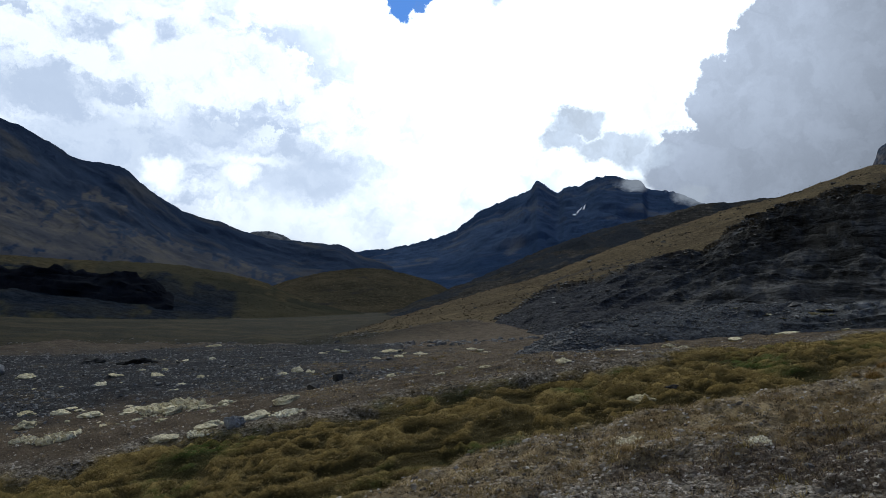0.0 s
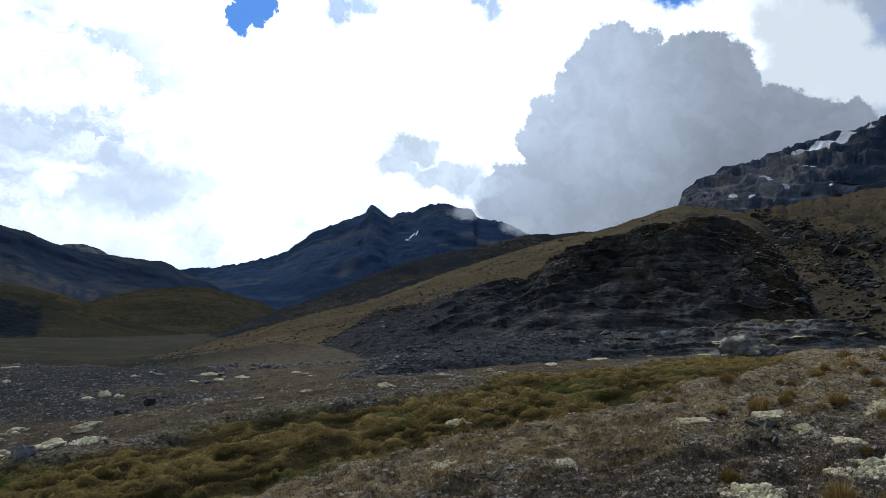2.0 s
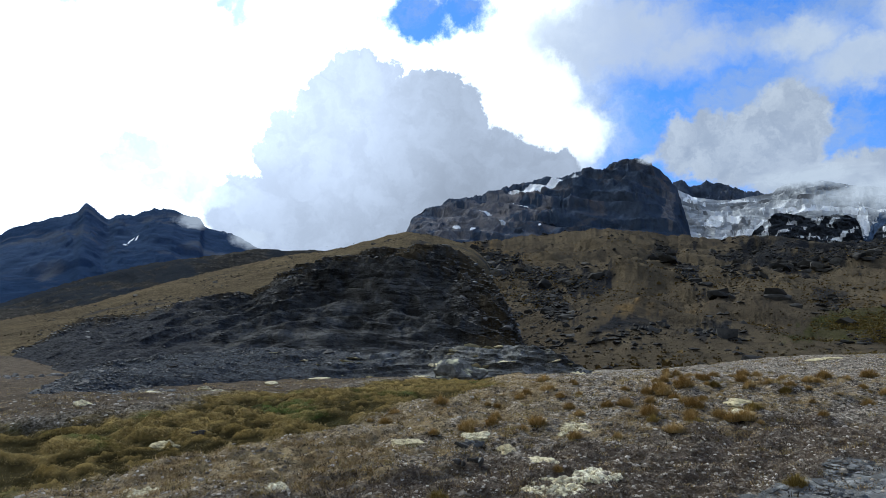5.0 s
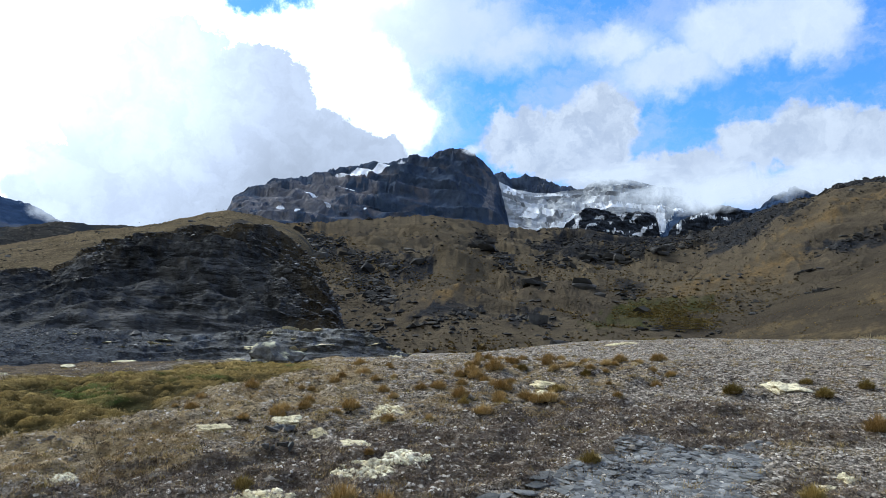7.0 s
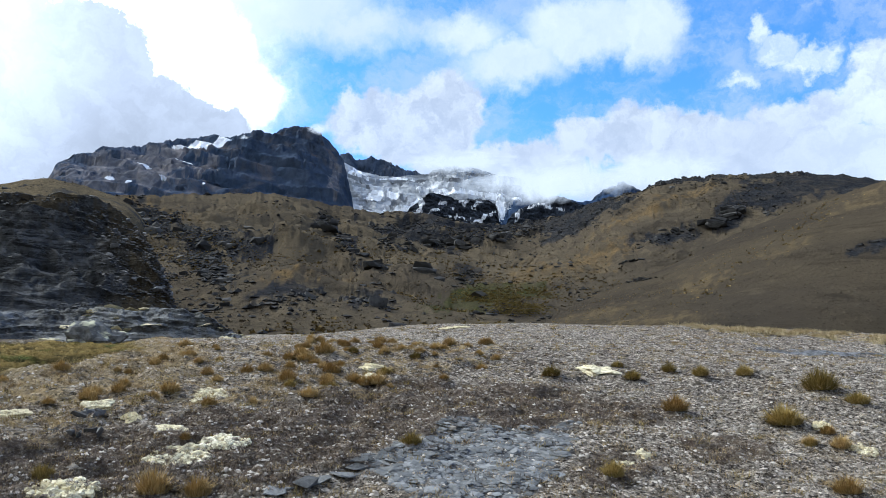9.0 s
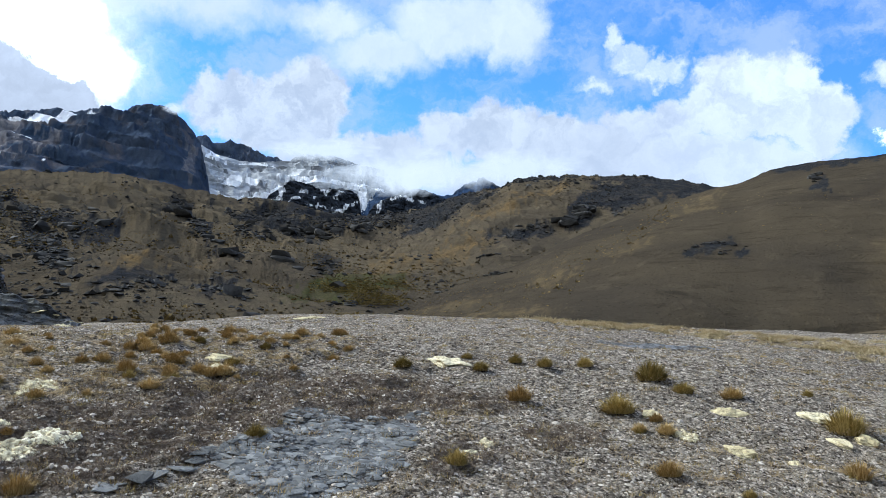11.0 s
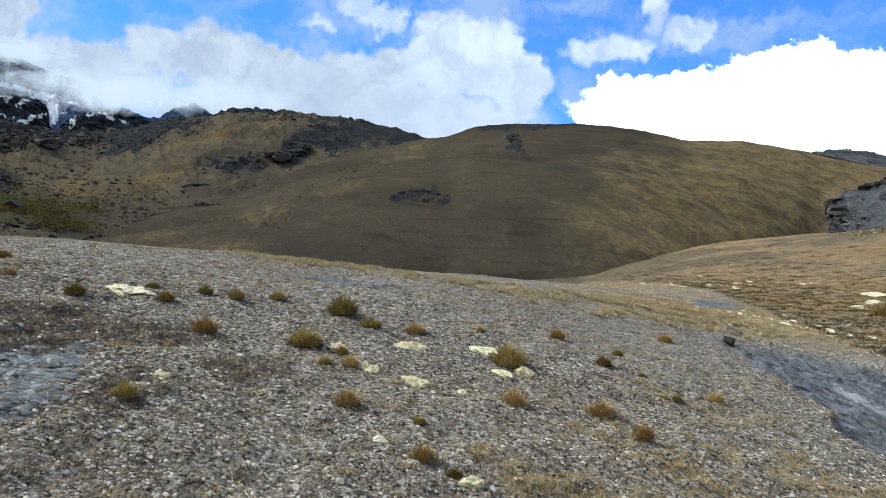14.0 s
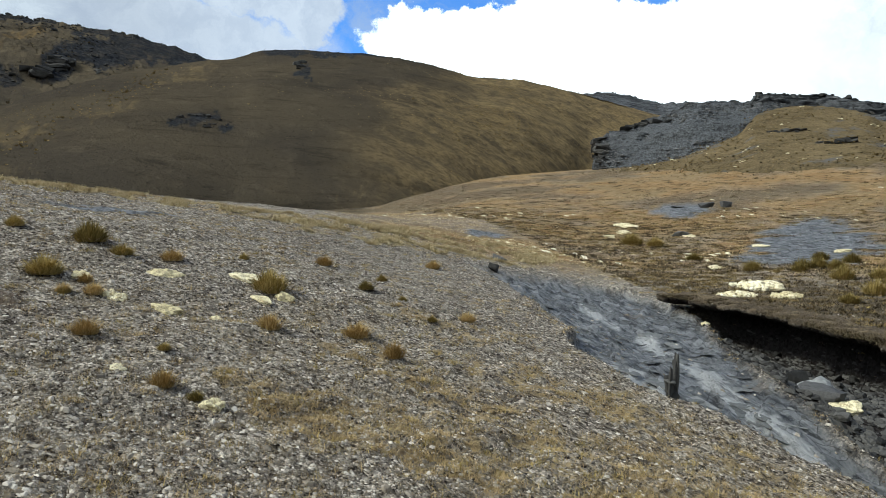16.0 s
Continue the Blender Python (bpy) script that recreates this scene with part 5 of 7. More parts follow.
def crust_mesh(name, mat, seed, bits=46):
    """A low broken crust of lichen and stone, about a metre across: many small knobs, dense in the middle, ragged and gappy at the rim."""
    rng = random.Random(seed)
    bm = bmesh.new()
    for k in range(bits):
        a, q = rng.uniform(0, 6.283), 0.52 * rng.random() ** 0.6
        cx, cy = q * math.cos(a) + rng.gauss(0, 0.03), 0.8 * q * math.sin(a) + rng.gauss(0, 0.03)
        size = rng.uniform(0.03, 0.10) * (1.2 - 0.8 * q)
        long, turn = rng.uniform(1.0, 1.7), rng.uniform(0, 3.14)
        off, rng_height = Vector((rng.uniform(0, 50), rng.uniform(0, 50), 0)), rng.random()
        for w in bmesh.ops.create_icosphere(bm, subdivisions=2, radius=1.0)["verts"]:
            g = 1 + 0.7 * noise.noise(w.co * 1.6 + off)
            x, y = w.co.x * g * long, w.co.y * g
            x, y = x * math.cos(turn) - y * math.sin(turn), x * math.sin(turn) + y * math.cos(turn)
            w.co = Vector((cx + x * size, cy + y * size, max(w.co.z, -0.4) * g * size * 1.2 + 0.05 * rng_height))
    me = bpy.data.meshes.new(name)
    bm.to_mesh(me)
    bm.free()
    me.materials.append(mat)
    return me


def tussock_mesh(name, mat, seed, blades=420, tall=0.8, spread=0.5):
    """A tuft of stiff bent grass blades, about a metre across before scaling."""
    rng = np.random.default_rng(seed)
    a, q = rng.uniform(0, 2 * np.pi, blades), np.sqrt(rng.random(blades)) * 0.36
    base = np.stack([np.cos(a) * q, np.sin(a) * q, np.full(blades, -0.03)], 1)
    a2 = a + rng.normal(0, 0.5, blades)
    lean = (0.15 + 0.85 * q / 0.36) * spread * rng.uniform(0.6, 1.2, blades)
    h = tall * rng.uniform(0.5, 1.1, blades) * (1 - 0.55 * (q / 0.36) ** 2)
    out = np.stack([np.cos(a2), np.sin(a2), np.zeros(blades)], 1)
    side = np.stack([-np.sin(a2), np.cos(a2), np.zeros(blades)], 1) * 0.014
    up = np.array([[0, 0, 1.0]])
    mid = base + out * (lean * 0.4)[:, None] + up * (h * 0.6)[:, None]
    tip = base + out * lean[:, None] + up * (h * rng.uniform(0.75, 1.0, blades))[:, None]
    v = np.stack([base - side, base + side, mid + side * 0.7, mid - side * 0.7, tip], 1).reshape(-1, 3)
    i = np.arange(blades)[:, None] * 5
    f = np.concatenate([i + [0, 1, 2], i + [0, 2, 3], i + [3, 2, 4]], 0)
    return raw_mesh(name, v, f, mat)


def turned(x, y, z, size, turn, tall=1.0, deep=1.0, tip=0.0, lean=0.0, bed=False):
    """A pose on the ground; bed: lying with the slope."""
    m = pose(0, 0, 0, tip, lean, turn) @ Matrix.Diagonal((size, size * deep, size * tall, 1))
    if bed:
        g = ground_height(np.array([x, x + 0.2, x]), np.array([y, y, y + 0.2]))
        slope = Vector(((g[0] - g[1]) / 0.2, (g[0] - g[2]) / 0.2, 1.0))
        m = Vector((0, 0, 1)).rotation_difference(slope).to_matrix().to_4x4() @ m
    return Matrix.Translation((x, y, z)) @ m


GROUND_OB = bpy.data.objects["ground"]
rng = random.Random(4)

# ---------------------------------------------------------------- tussocks that can be told apart: place and width
OLIVE = [(7.29, 1.5, 0.31), (8.47, 1.39, 0.32), (8.58, 2.09, 0.17), (8.21, 2.42, 0.17), (8.31, 2.77, 0.15), (7.72, 2.94, 0.17), (8.17, 3.27, 0.12), (7.27, 3.59, 0.19), (8.14, 1.05, 0.21), (5.01, 2.06, 0.15), (4.49, 3.23, 0.14), (7.98, -0.3, 0.34), (8.84, -1.32, 0.17),
         (9.7, -1.61, 0.14), (8.95, -0.03, 0.11), (5.97, 4.62, 0.15), (5.22, 4.57, 0.10), (6.77, 1.22, 0.09), (5.8, 0.37, 0.09), (8.66, -1.69, 0.10), (2.65, 4.33, 0.13), (5.02, 0.1, 0.10), (8.0, -1.88, 0.11), (4.98, 4.83, 0.10), (6.94, 4.98, 0.12), (6.58, 5.52, 0.11)]
GOLD = [(6.92, 2.27, 0.22), (8.4, 0.63, 0.21), (6.87, 1.03, 0.15), (5.92, 0.88, 0.18), (6.8, -0.3, 0.21), (7.15, -1.04, 0.25), (6.57, -1.28, 0.18), (5.17, 0.3, 0.16), (4.9, 4.53, 0.15), (4.16, 5.29, 0.16), (3.64, 5.54, 0.14), (5.32, 5.48, 0.15), (5.67, 5.01, 0.16), (5.46, 4.86, 0.13), (5.64, 4.59, 0.15),
        (2.89, 3.7, 0.18), (6.24, 5.61, 0.21), (5.97, 5.62, 0.16), (6.8, 1.23, 0.12), (8.28, -2.31, 0.18), (10.0, -0.94, 0.21), (13.3, -2.96, 0.25), (7.19, 1.16, 0.12), (3.05, 3.55, 0.15)]
GOLD += [(rng.gauss(6.6, 1.3), rng.gauss(5.7, 0.6), rng.uniform(0.09, 0.17)) for _ in range(34)]
GOLD += [(rng.uniform(3.2, 8.2), rng.uniform(4.1, 6.6), rng.uniform(0.06, 0.13)) for _ in range(55)]
BANKSIDE = [(14.2, -11.6, 0.48), (16.5, -13.7, 0.42), (12.4, -10.8, 0.44), (11.7, -9.7, 0.34), (16.1, -12.5, 0.45), (16.1, -12.1, 0.44), (15.5, -12.5, 0.4), (14.0, -12.3, 0.42), (15.7, -11.7, 0.34), (23.2, -11.3, 0.7), (22.6, -11.8, 0.54), (19.1, -11.1, 0.42), (16.4, -11.0, 0.4), (13.2, -11.9, 0.4), (17.2, -13.4, 0.4)]
OLIVE_MESH = [tussock_mesh("tussock", GRASS_OLIVE, 10 + k, 560, 0.68, 0.34) for k in range(4)]
GOLD_MESH = [tussock_mesh("tussock", GRASS_GOLD, 20 + k, 420, 0.74, 0.40) for k in range(4)]
SKIRT_MESH = [tussock_mesh("dead_skirt", STRAW, 26 + k, 150, 0.28, 0.36) for k in range(3)]
for rows, meshes, words in ((OLIVE, OLIVE_MESH, "olive-green tussock of stiff grass on gravel"), (GOLD, GOLD_MESH, "golden-brown tussock of dry grass on gravel"), (BANKSIDE, OLIVE_MESH, "rounded olive tussock on the stream bank")):
    for k, (x, y, w) in enumerate(rows):
        ob = new("grass_tussock")
        ob.matrix_basis = turned(x, y, float(height_at(x, y)[0]), w * 1.12, rng.uniform(0, 360), rng.uniform(0.85, 1.1))
        tagged(ob, words, "grass tussock", "tussocks on the meadow")
        part("tuft", meshes[k % 4], ob, Matrix())
        part("dead_skirt", SKIRT_MESH[k % 3], ob, Matrix(), "dry straw-coloured outer blades")

# ---------------------------------------------------------------- pale stones and lichen clumps: place, width, height
STONES = [(7.75, 3.3, 0.36, 0.06), (3.55, 5.25, 0.2, 0.07), (3.54, 4.87, 0.15, 0.05), (3.02, 5.39, 0.2, 0.05), (3.6, 4.52, 0.2, 0.03), (12.9, 8.4, 0.5, 0.07), (6.1, 4.88, 0.27, 0.05), (5.79, 4.61, 0.22, 0.05), (7.36, 1.23, 0.2, 0.05), (7.88, 0.64, 0.25, 0.06), (6.79, 0.48, 0.2, 0.07), (8.17, -0.09, 0.28, 0.06),
          (7.59, -0.24, 0.17, 0.06), (7.81, -0.43, 0.2, 0.07), (5.58, 2.07, 0.11, 0.05), (5.38, 2.12, 0.1, 0.06), (6.81, 0.1, 0.11, 0.05), (5.35, 0.58, 0.11, 0.03), (4.95, 0.0, 0.14, 0.06)]
STONES_WEST = [(-5.73, 10.8, 0.28, 0.2), (-1.89, 7.84, 0.26, 0.1), (-2.29, 7.7, 0.22, 0.08), (-1.75, 8.45, 0.24, 0.13), (-5.11, 11.4, 0.3, 0.1), (-2.68, 7.52, 0.2, 0.07), (-5.7, 11.7, 0.26, 0.1), (-2.63, 14.9, 0.2, 0.08), (3.47, 16.6, 0.5, 0.13), (-1.58, 20.4, 0.5, 0.09), (3.56, 19.2, 0.3, 0.1), (5.55, 17.3, 0.4, 0.1),
               (-7.68, 25.7, 0.45, 0.12), (-8.4, 15.7, 0.4, 0.12), (1.16, 8.3, 0.16, 0.06), (-0.12, 8.9, 0.12, 0.05), (0.38, 8.9, 0.12, 0.05), (1.9, 11.2, 0.3, 0.1), (2.3, 12.0, 0.35, 0.1), (1.2, 11.0, 0.2, 0.08), (2.7, 12.8, 0.5, 0.12), (2.2, 10.2, 0.25, 0.08)]
STONES_EAST = [(17.4, -10.7, 0.57, 0.1), (20.8, -14.2, 0.7, 0.14), (27.7, -13.2, 1.1, 0.2), (24.9, -11.3, 0.6, 0.14), (22.7, -11.9, 0.55, 0.12), (18.3, -14.9, 0.5, 0.15), (26.1, -12.4, 0.8, 0.15), (24.5, -14.0, 0.5, 0.1), (8.6, 14.9, 0.5, 0.14), (9.6, 14.6, 0.4, 0.12), (6.6, 15.6, 0.5, 0.12), (7.3, 16.0, 0.6, 0.14), (5.4, 15.2, 0.4, 0.1)]
CLUMPS = [(4.38, 5.1, 0.44, 0.07), (3.33, 4.06, 0.44, 0.09), (3.65, 4.05, 0.32, 0.08), (2.58, 4.0, 0.34, 0.09), (6.92, 0.9, 0.28, 0.08), (1.18, 5.51, 0.24, 0.06), (1.91, 5.08, 0.2, 0.08), (-3.94, 11.4, 0.95, 0.4), (-3.93, 7.93, 0.45, 0.22), (-4.4, 8.3, 0.3, 0.2), (-3.45, 10.9, 0.35, 0.2), (-1.6, 7.9, 0.34, 0.12), (-2.35, 7.55, 0.3, 0.1), (13.2, -8.6, 0.7, 0.22), (13.9, -9.5, 1.1, 0.25), (12.8, -9.3, 0.6, 0.22), (9.2, 18.4, 0.9, 0.25), (8.2, 15.8, 0.6, 0.2)]
STONE_MESH = [lump_mesh("pale_stone", PALE, 30 + k, 8 + 2 * k, 0.5, 0.42, 0.35, 4, 0.14) for k in range(7)]
CLUMP_MESH = [crust_mesh("lichen_clump", PALE, 40 + k, 70 + 12 * k) for k in range(4)]
for rows, meshes, name, words, group, scale in ((STONES, STONE_MESH, "pale_stone", "flat pale stone crusted with yellowish lichen on gravel", "pale stones", 1.05), (STONES_WEST, STONE_MESH, "pale_stone", "pale lichen-crusted stone beside the bog", "pale stones", 1.05),
                                                (STONES_EAST, STONE_MESH, "pale_stone", "flat pale stone in golden grass", "pale stones", 0.75), (CLUMPS, CLUMP_MESH, "lichen_clump", "pale yellow knobbly cushion clump on the ground", "pale clumps", 1.0)):
    for k, (x, y, w, h) in enumerate(rows):
        ob = new(name, meshes[k % len(meshes)])
        ob.matrix_basis = turned(x, y, float(height_at(x, y)[0]) - 0.006, w * scale * (0.9 if name == "lichen_clump" else 1.0), rng.uniform(0, 360), (0.8 if y > 6.5 else 0.9) * min(1.3, 2.0 * h / w + 0.2) * (1.3 if name == "lichen_clump" else 1.0), bed=True)
        tagged(ob, words, "stone" if name == "pale_stone" else "cushion plant", group)

# ---------------------------------------------------------------- dark and grey rocks lying about: place, width, height
DARK_MESH = [block_mesh("dark_block", DARKROCK, 50 + k, (1, 0.8, 0.7), 18) for k in range(8)]
GREY_MESH = [block_mesh("grey_block", GREYROCK, 60 + k, (1, 0.75, 0.45), 18) for k in range(8)]
BOULDER_MESH = [lump_mesh("grey_boulder", BOULDER, 66, 3, 0.9, 0.6, 0.1, 4)]
LONG_MESH = [lump_mesh("channel_block", PLATEROCK, 64, 3, 0.7, 0.7, 0.15, 3, 0.05)]
JUT_MESH = [lump_mesh("jutting_rock", DARKROCK, 67 + k, 9, 0.55, 0.4, 0.5, 4) for k in range(3)]
PLATE_MESH = [block_mesh("slate_plate", PLATEROCK, 70 + k, (1, 0.7, 0.10), 18) for k in range(8)]
for k, (x, y, w, h, mesh, words) in enumerate([(11.1, 3.67, 0.3, 0.07, JUT_MESH, "dark stone half sunk in gravel"),
                                               (-2.05, 7.63, 0.2, 0.12, BOULDER_MESH, "rounded grey boulder beside the bog"), (1.62, 6.85, 0.22, 0.1, STONE_MESH, "low brownish rock in the bog grass"), (1.9, 6.9, 0.14, 0.05, JUT_MESH, "low grey rock in the bog grass"), (2.03, 4.64, 0.07, 0.05, GREY_MESH, "small dark stone on gravel"), (-1.86, 13.2, 0.2, 0.14, DARK_MESH, "small dark stone on grey scree"),
                                               (-2.04, 12.1, 0.18, 0.14, DARK_MESH, "small dark stone on grey scree"), (-7.32, 18.6, 0.85, 0.22, JUT_MESH, "black jutting rock on grey scree"), (-8.6, 18.9, 0.7, 0.16, JUT_MESH, "black jutting rock on grey scree"), (-9.5, 16.2, 0.6, 0.3, BOULDER_MESH, "grey boulder on scree"), (24.9, -13.9, 0.6, 0.2, GREY_MESH, "grey stone on slate"), (33.6, -18.5, 0.9, 0.3, PLATE_MESH, "tilted slate slab on the meadow"), (32.6, -19.4, 0.7, 0.3, GREY_MESH, "tilted slate slab on the meadow"), (32.0, -20.0, 0.6, 0.4, GREY_MESH, "upright slate slab on the meadow"), (16.4, -5.0, 0.3, 0.18, GREY_MESH, "grey stone at the stream"), (15.4, -4.6, 0.2, 0.14, DARK_MESH, "dark stone at the stream")]):
    ob = new("loose_rock", mesh[k % len(mesh)])
    ob.matrix_basis = turned(x, y, float(height_at(x, y)[0]) - 0.02, w, rng.uniform(0, 360), max(0.6, h / w / 0.5), 1.0, rng.uniform(-12, 12), rng.uniform(-12, 12), True)
    tagged(ob, words, "rock")

# two heaps of upturned slate splinters in the dry grass
for bx, by, turn, words in ((3.40, 5.06, 20, "upturned grey slate splinters in dry grass"), (3.12, 4.84, 75, "dark broken slate beside pale stones")):
    heap_ob = new("slate_heap")
    heap_ob.matrix_basis = pose(bx, by, float(height_at(bx, by)[0]) - 0.015, 0, 0, turn)
    tagged(heap_ob, words, "rock")
    for k in range(11):
        px, py = rng.gauss(0, 0.09), rng.gauss(0, 0.05)
        part("splinter", block_mesh("splinter", (GREYROCK, DARKROCK, PLATEROCK)[k % 3], 300 + k + int(turn), (rng.uniform(0.06, 0.13), rng.uniform(0.025, 0.05), rng.uniform(0.025, 0.07)), 16), heap_ob, pose(px, py, -0.012, rng.uniform(-30, 10), rng.uniform(-18, 18), rng.gauss(0, 25)))

# the boulder with lichen at the foot of the ledge
boulder = new("lichen_boulder", lump_mesh("lichen_boulder", lichen_material(), 77, 5, 0.8, 0.5, 0.2, 4, 0.12))
boulder.matrix_basis = turned(8.72, 13.62, float(height_at(8.72, 13.62)[0]) + 0.06, 1.1, 30, 0.85)
tagged(boulder, "grey boulder blotched with pale lichen at the ledge", "boulder")

# upright dark stone standing at the edge of the stream bed, split into splinters
post = new("upright_stone")
post.location = (7.12, -4.02, float(height_at(7.12, -4.02)[0]) - 0.02)
tagged(post, "dark split stone standing upright beside the slate bed", "rock")
for k, (x, y, z, wide, tall, tip) in enumerate([(0.03, -0.03, 0.14, 0.075, 0.46, 4), (0.05, -0.06, 0.17, 0.06, 0.40, -5), (-0.02, 0.03, 0.10, 0.08, 0.26, 9), (-0.05, 0.06, 0.13, 0.05, 0.32, -3), (0.0, 0.0, 0.06, 0.17, 0.12, -8), (-0.04, 0.05, 0.235, 0.11, 0.04, 12), (0.06, -0.07, 0.27, 0.05, 0.22, -12)]):
    part("splinter", block_mesh("splinter", DARKROCK, 81 + k, (wide, wide * 0.6, tall), 26), post, pose(x, y, z, tip, 0.8 * tip, 40 * k))

# stones in the cut channel: place, width, height
for k, (x, y, w, h, mesh, words) in enumerate([(7.9, -6.2, 0.62, 0.24, LONG_MESH, "long rounded grey slate block in the channel"), (7.35, -6.1, 0.32, 0.18, STONE_MESH, "pale elongated stone in the channel"), (9.9, -6.9, 0.3, 0.12, PLATE_MESH, "flat greenish stone in the channel"), (8.3, -6.2, 0.28, 0.16, DARK_MESH, "dark boulder in the channel"), (7.6, -6.0, 0.5, 0.2, GREY_MESH, "grey slate boulder in the channel"),
                                               (11.0, -6.9, 0.25, 0.08, PLATE_MESH, "flat stone in the channel"), (11.6, -7.0, 0.14, 0.06, STONE_MESH, "small pale stone in the channel"), (6.0, -6.2, 0.3, 0.14, GREY_MESH, "grey stone in the channel")]):
    ob = new("channel_stone", mesh[k % len(mesh)])
    ob.matrix_basis = turned(x, y, float(height_at(x, y)[0]) - 0.02, w, 60 + rng.uniform(-25, 25), max(0.7, 2 * h / w), 1.0, 0, 0, True)
    tagged(ob, words, "stone", "stones in the channel")

# ---------------------------------------------------------------- the cut bank's overhanging turf
def turf_bank():
    x = np.linspace(4.0, 12.9, 260)[None, :]
    y = curve(BANK, 1, x) + 0.10 * fbm(x / 0.5, x * 0, 4, 141)
    top = relief(x, y - 0.85)[0] + 0.10
    lip = 0.10 + 0.09 * fbm(x / 0.35, x * 0 + 3, 4, 143)
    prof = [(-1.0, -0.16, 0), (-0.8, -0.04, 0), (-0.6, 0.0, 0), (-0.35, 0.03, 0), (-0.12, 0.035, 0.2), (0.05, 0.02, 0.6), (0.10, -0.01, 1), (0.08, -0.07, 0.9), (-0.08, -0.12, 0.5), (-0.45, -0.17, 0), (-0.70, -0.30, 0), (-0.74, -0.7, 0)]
    rough = lambda o: fbm(x / 0.12, x * 0 + 7 * o, 4, 145)
    Y = np.concatenate([y + o + lip * f + 0.03 * rough(o + 2) * (o > -0.3) for o, h, f in prof])
    Z = np.concatenate([top + h + 0.03 * rough(o) for o, h, f in prof])
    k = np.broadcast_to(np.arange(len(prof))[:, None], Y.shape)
    # underside coloured near black for the shade beneath the lip
    cover = dict(straw=(k < 6) * 0.35, soil=(k < 7) * 0.9, peat_shade=(k >= 7) * 0.95)
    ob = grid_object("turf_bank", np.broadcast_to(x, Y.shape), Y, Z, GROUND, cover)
    return tagged(ob, "dark undercut turf bank along the stream channel", "bank", "", "structure")


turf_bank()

# ---------------------------------------------------------------- slate plates and rubble, pieces of the ground and the rocks
def strew(name, meshes, parent, places, size, tall=(0.8, 1.2), tip=10, sink=0.02, along=None):
    for k, (x, y, z) in enumerate(places):
        s = size[0] * (size[1] / size[0]) ** (rng.random() ** 1.6)
        part(name, meshes[k % len(meshes)], parent, turned(x, y, z - sink * s, s, rng.uniform(0, 360) if along is None else along + rng.gauss(0, 18), rng.uniform(*tall), 1.0, rng.gauss(0, tip), rng.gauss(0, tip), parent == GROUND_OB))


def ground_places(count, test, lo, hi, r0, r1):
    """Places on the ground, thinning out with distance, at which a test of the cover holds."""
    found = []
    gen = np.random.default_rng(int(count + 100 * r0))
    while len(found) < count:
        b, r = np.radians(gen.uniform(lo, hi, 4000)), np.exp(gen.uniform(np.log(r0), np.log(r1), 4000))
        x, y = np.sin(b) * r, np.cos(b) * r
        z, c = relief(x, y)
        keep = test(c, x, y) > gen.random(4000)
        found += list(zip(x[keep], y[keep], z[keep]))
    return found[:count]


strew("slate_plate", PLATE_MESH, GROUND_OB, ground_places(190, lambda c, x, y: (c["slate"] > 0.15) * (c["bed"] < 0.1) * (np.hypot(x, y) < 7), 40, 75, 4.2, 7), (0.05, 0.17), (0.3, 0.7), 5)
strew("slate_plate", PLATE_MESH, GROUND_OB, [(3.3 + 0.11 * k, 3.24 + 0.02 * math.sin(k * 2.1), float(height_at(3.3 + 0.11 * k, 3.25)[0])) for k in range(10)], (0.09, 0.21), (0.8, 2.2), 9, 0.0, 5)
strew("slate_plate", PLATE_MESH, GROUND_OB, ground_places(290, lambda c, x, y: c["bed"], 95, 134, 6, 18), (0.08, 0.46), (0.25, 0.6), 3, 0.04, 30)
strew("slate_plate", PLATE_MESH, GROUND_OB, ground_places(80, lambda c, x, y: (c["slate"] > 0.4) * (np.hypot(x, y) > 19), 110, 135, 19, 40), (0.12, 0.5), (0.4, 0.9), 5)
strew("pale_pebble_stone", STONE_MESH, GROUND_OB, ground_places(150, lambda c, x, y: (1 - c["moss"]) * step(0.1, 0.5, fbm(x / 1.6, y / 1.6, 3, 215)) * (y > 7), -28, 44, 9, 22), (0.06, 0.3), (0.5, 1.0), 8)
strew("channel_rubble", DARK_MESH, GROUND_OB, ground_places(260, lambda c, x, y: c["cut"], 112, 134, 6, 15), (0.04, 0.15), (0.6, 1.1), 15)
strew("scree_stone", GREY_MESH + DARK_MESH, GROUND_OB, ground_places(160, lambda c, x, y: c["gravel"], -33, 28, 10, 34), (0.03, 0.11), (0.5, 1.0), 12)


def hill_places(name, count, test, seed):
    """Places on the front of a landform, at which a test of bearing, angle and noise holds."""
    x, y, z, b, v = SURFACES[name]
    gen = np.random.default_rng(seed)
    e = np.degrees(np.arctan2(z - EYE, np.hypot(x, y)))
    w = np.where(v <= 1.0, np.clip(test(b, e, v, x, y), 0, 1), 0).ravel()
    pick = gen.choice(w.size, count, p=w / w.sum())
    return [(x.flat[i], y.flat[i], z.flat[i]) for i in pick]


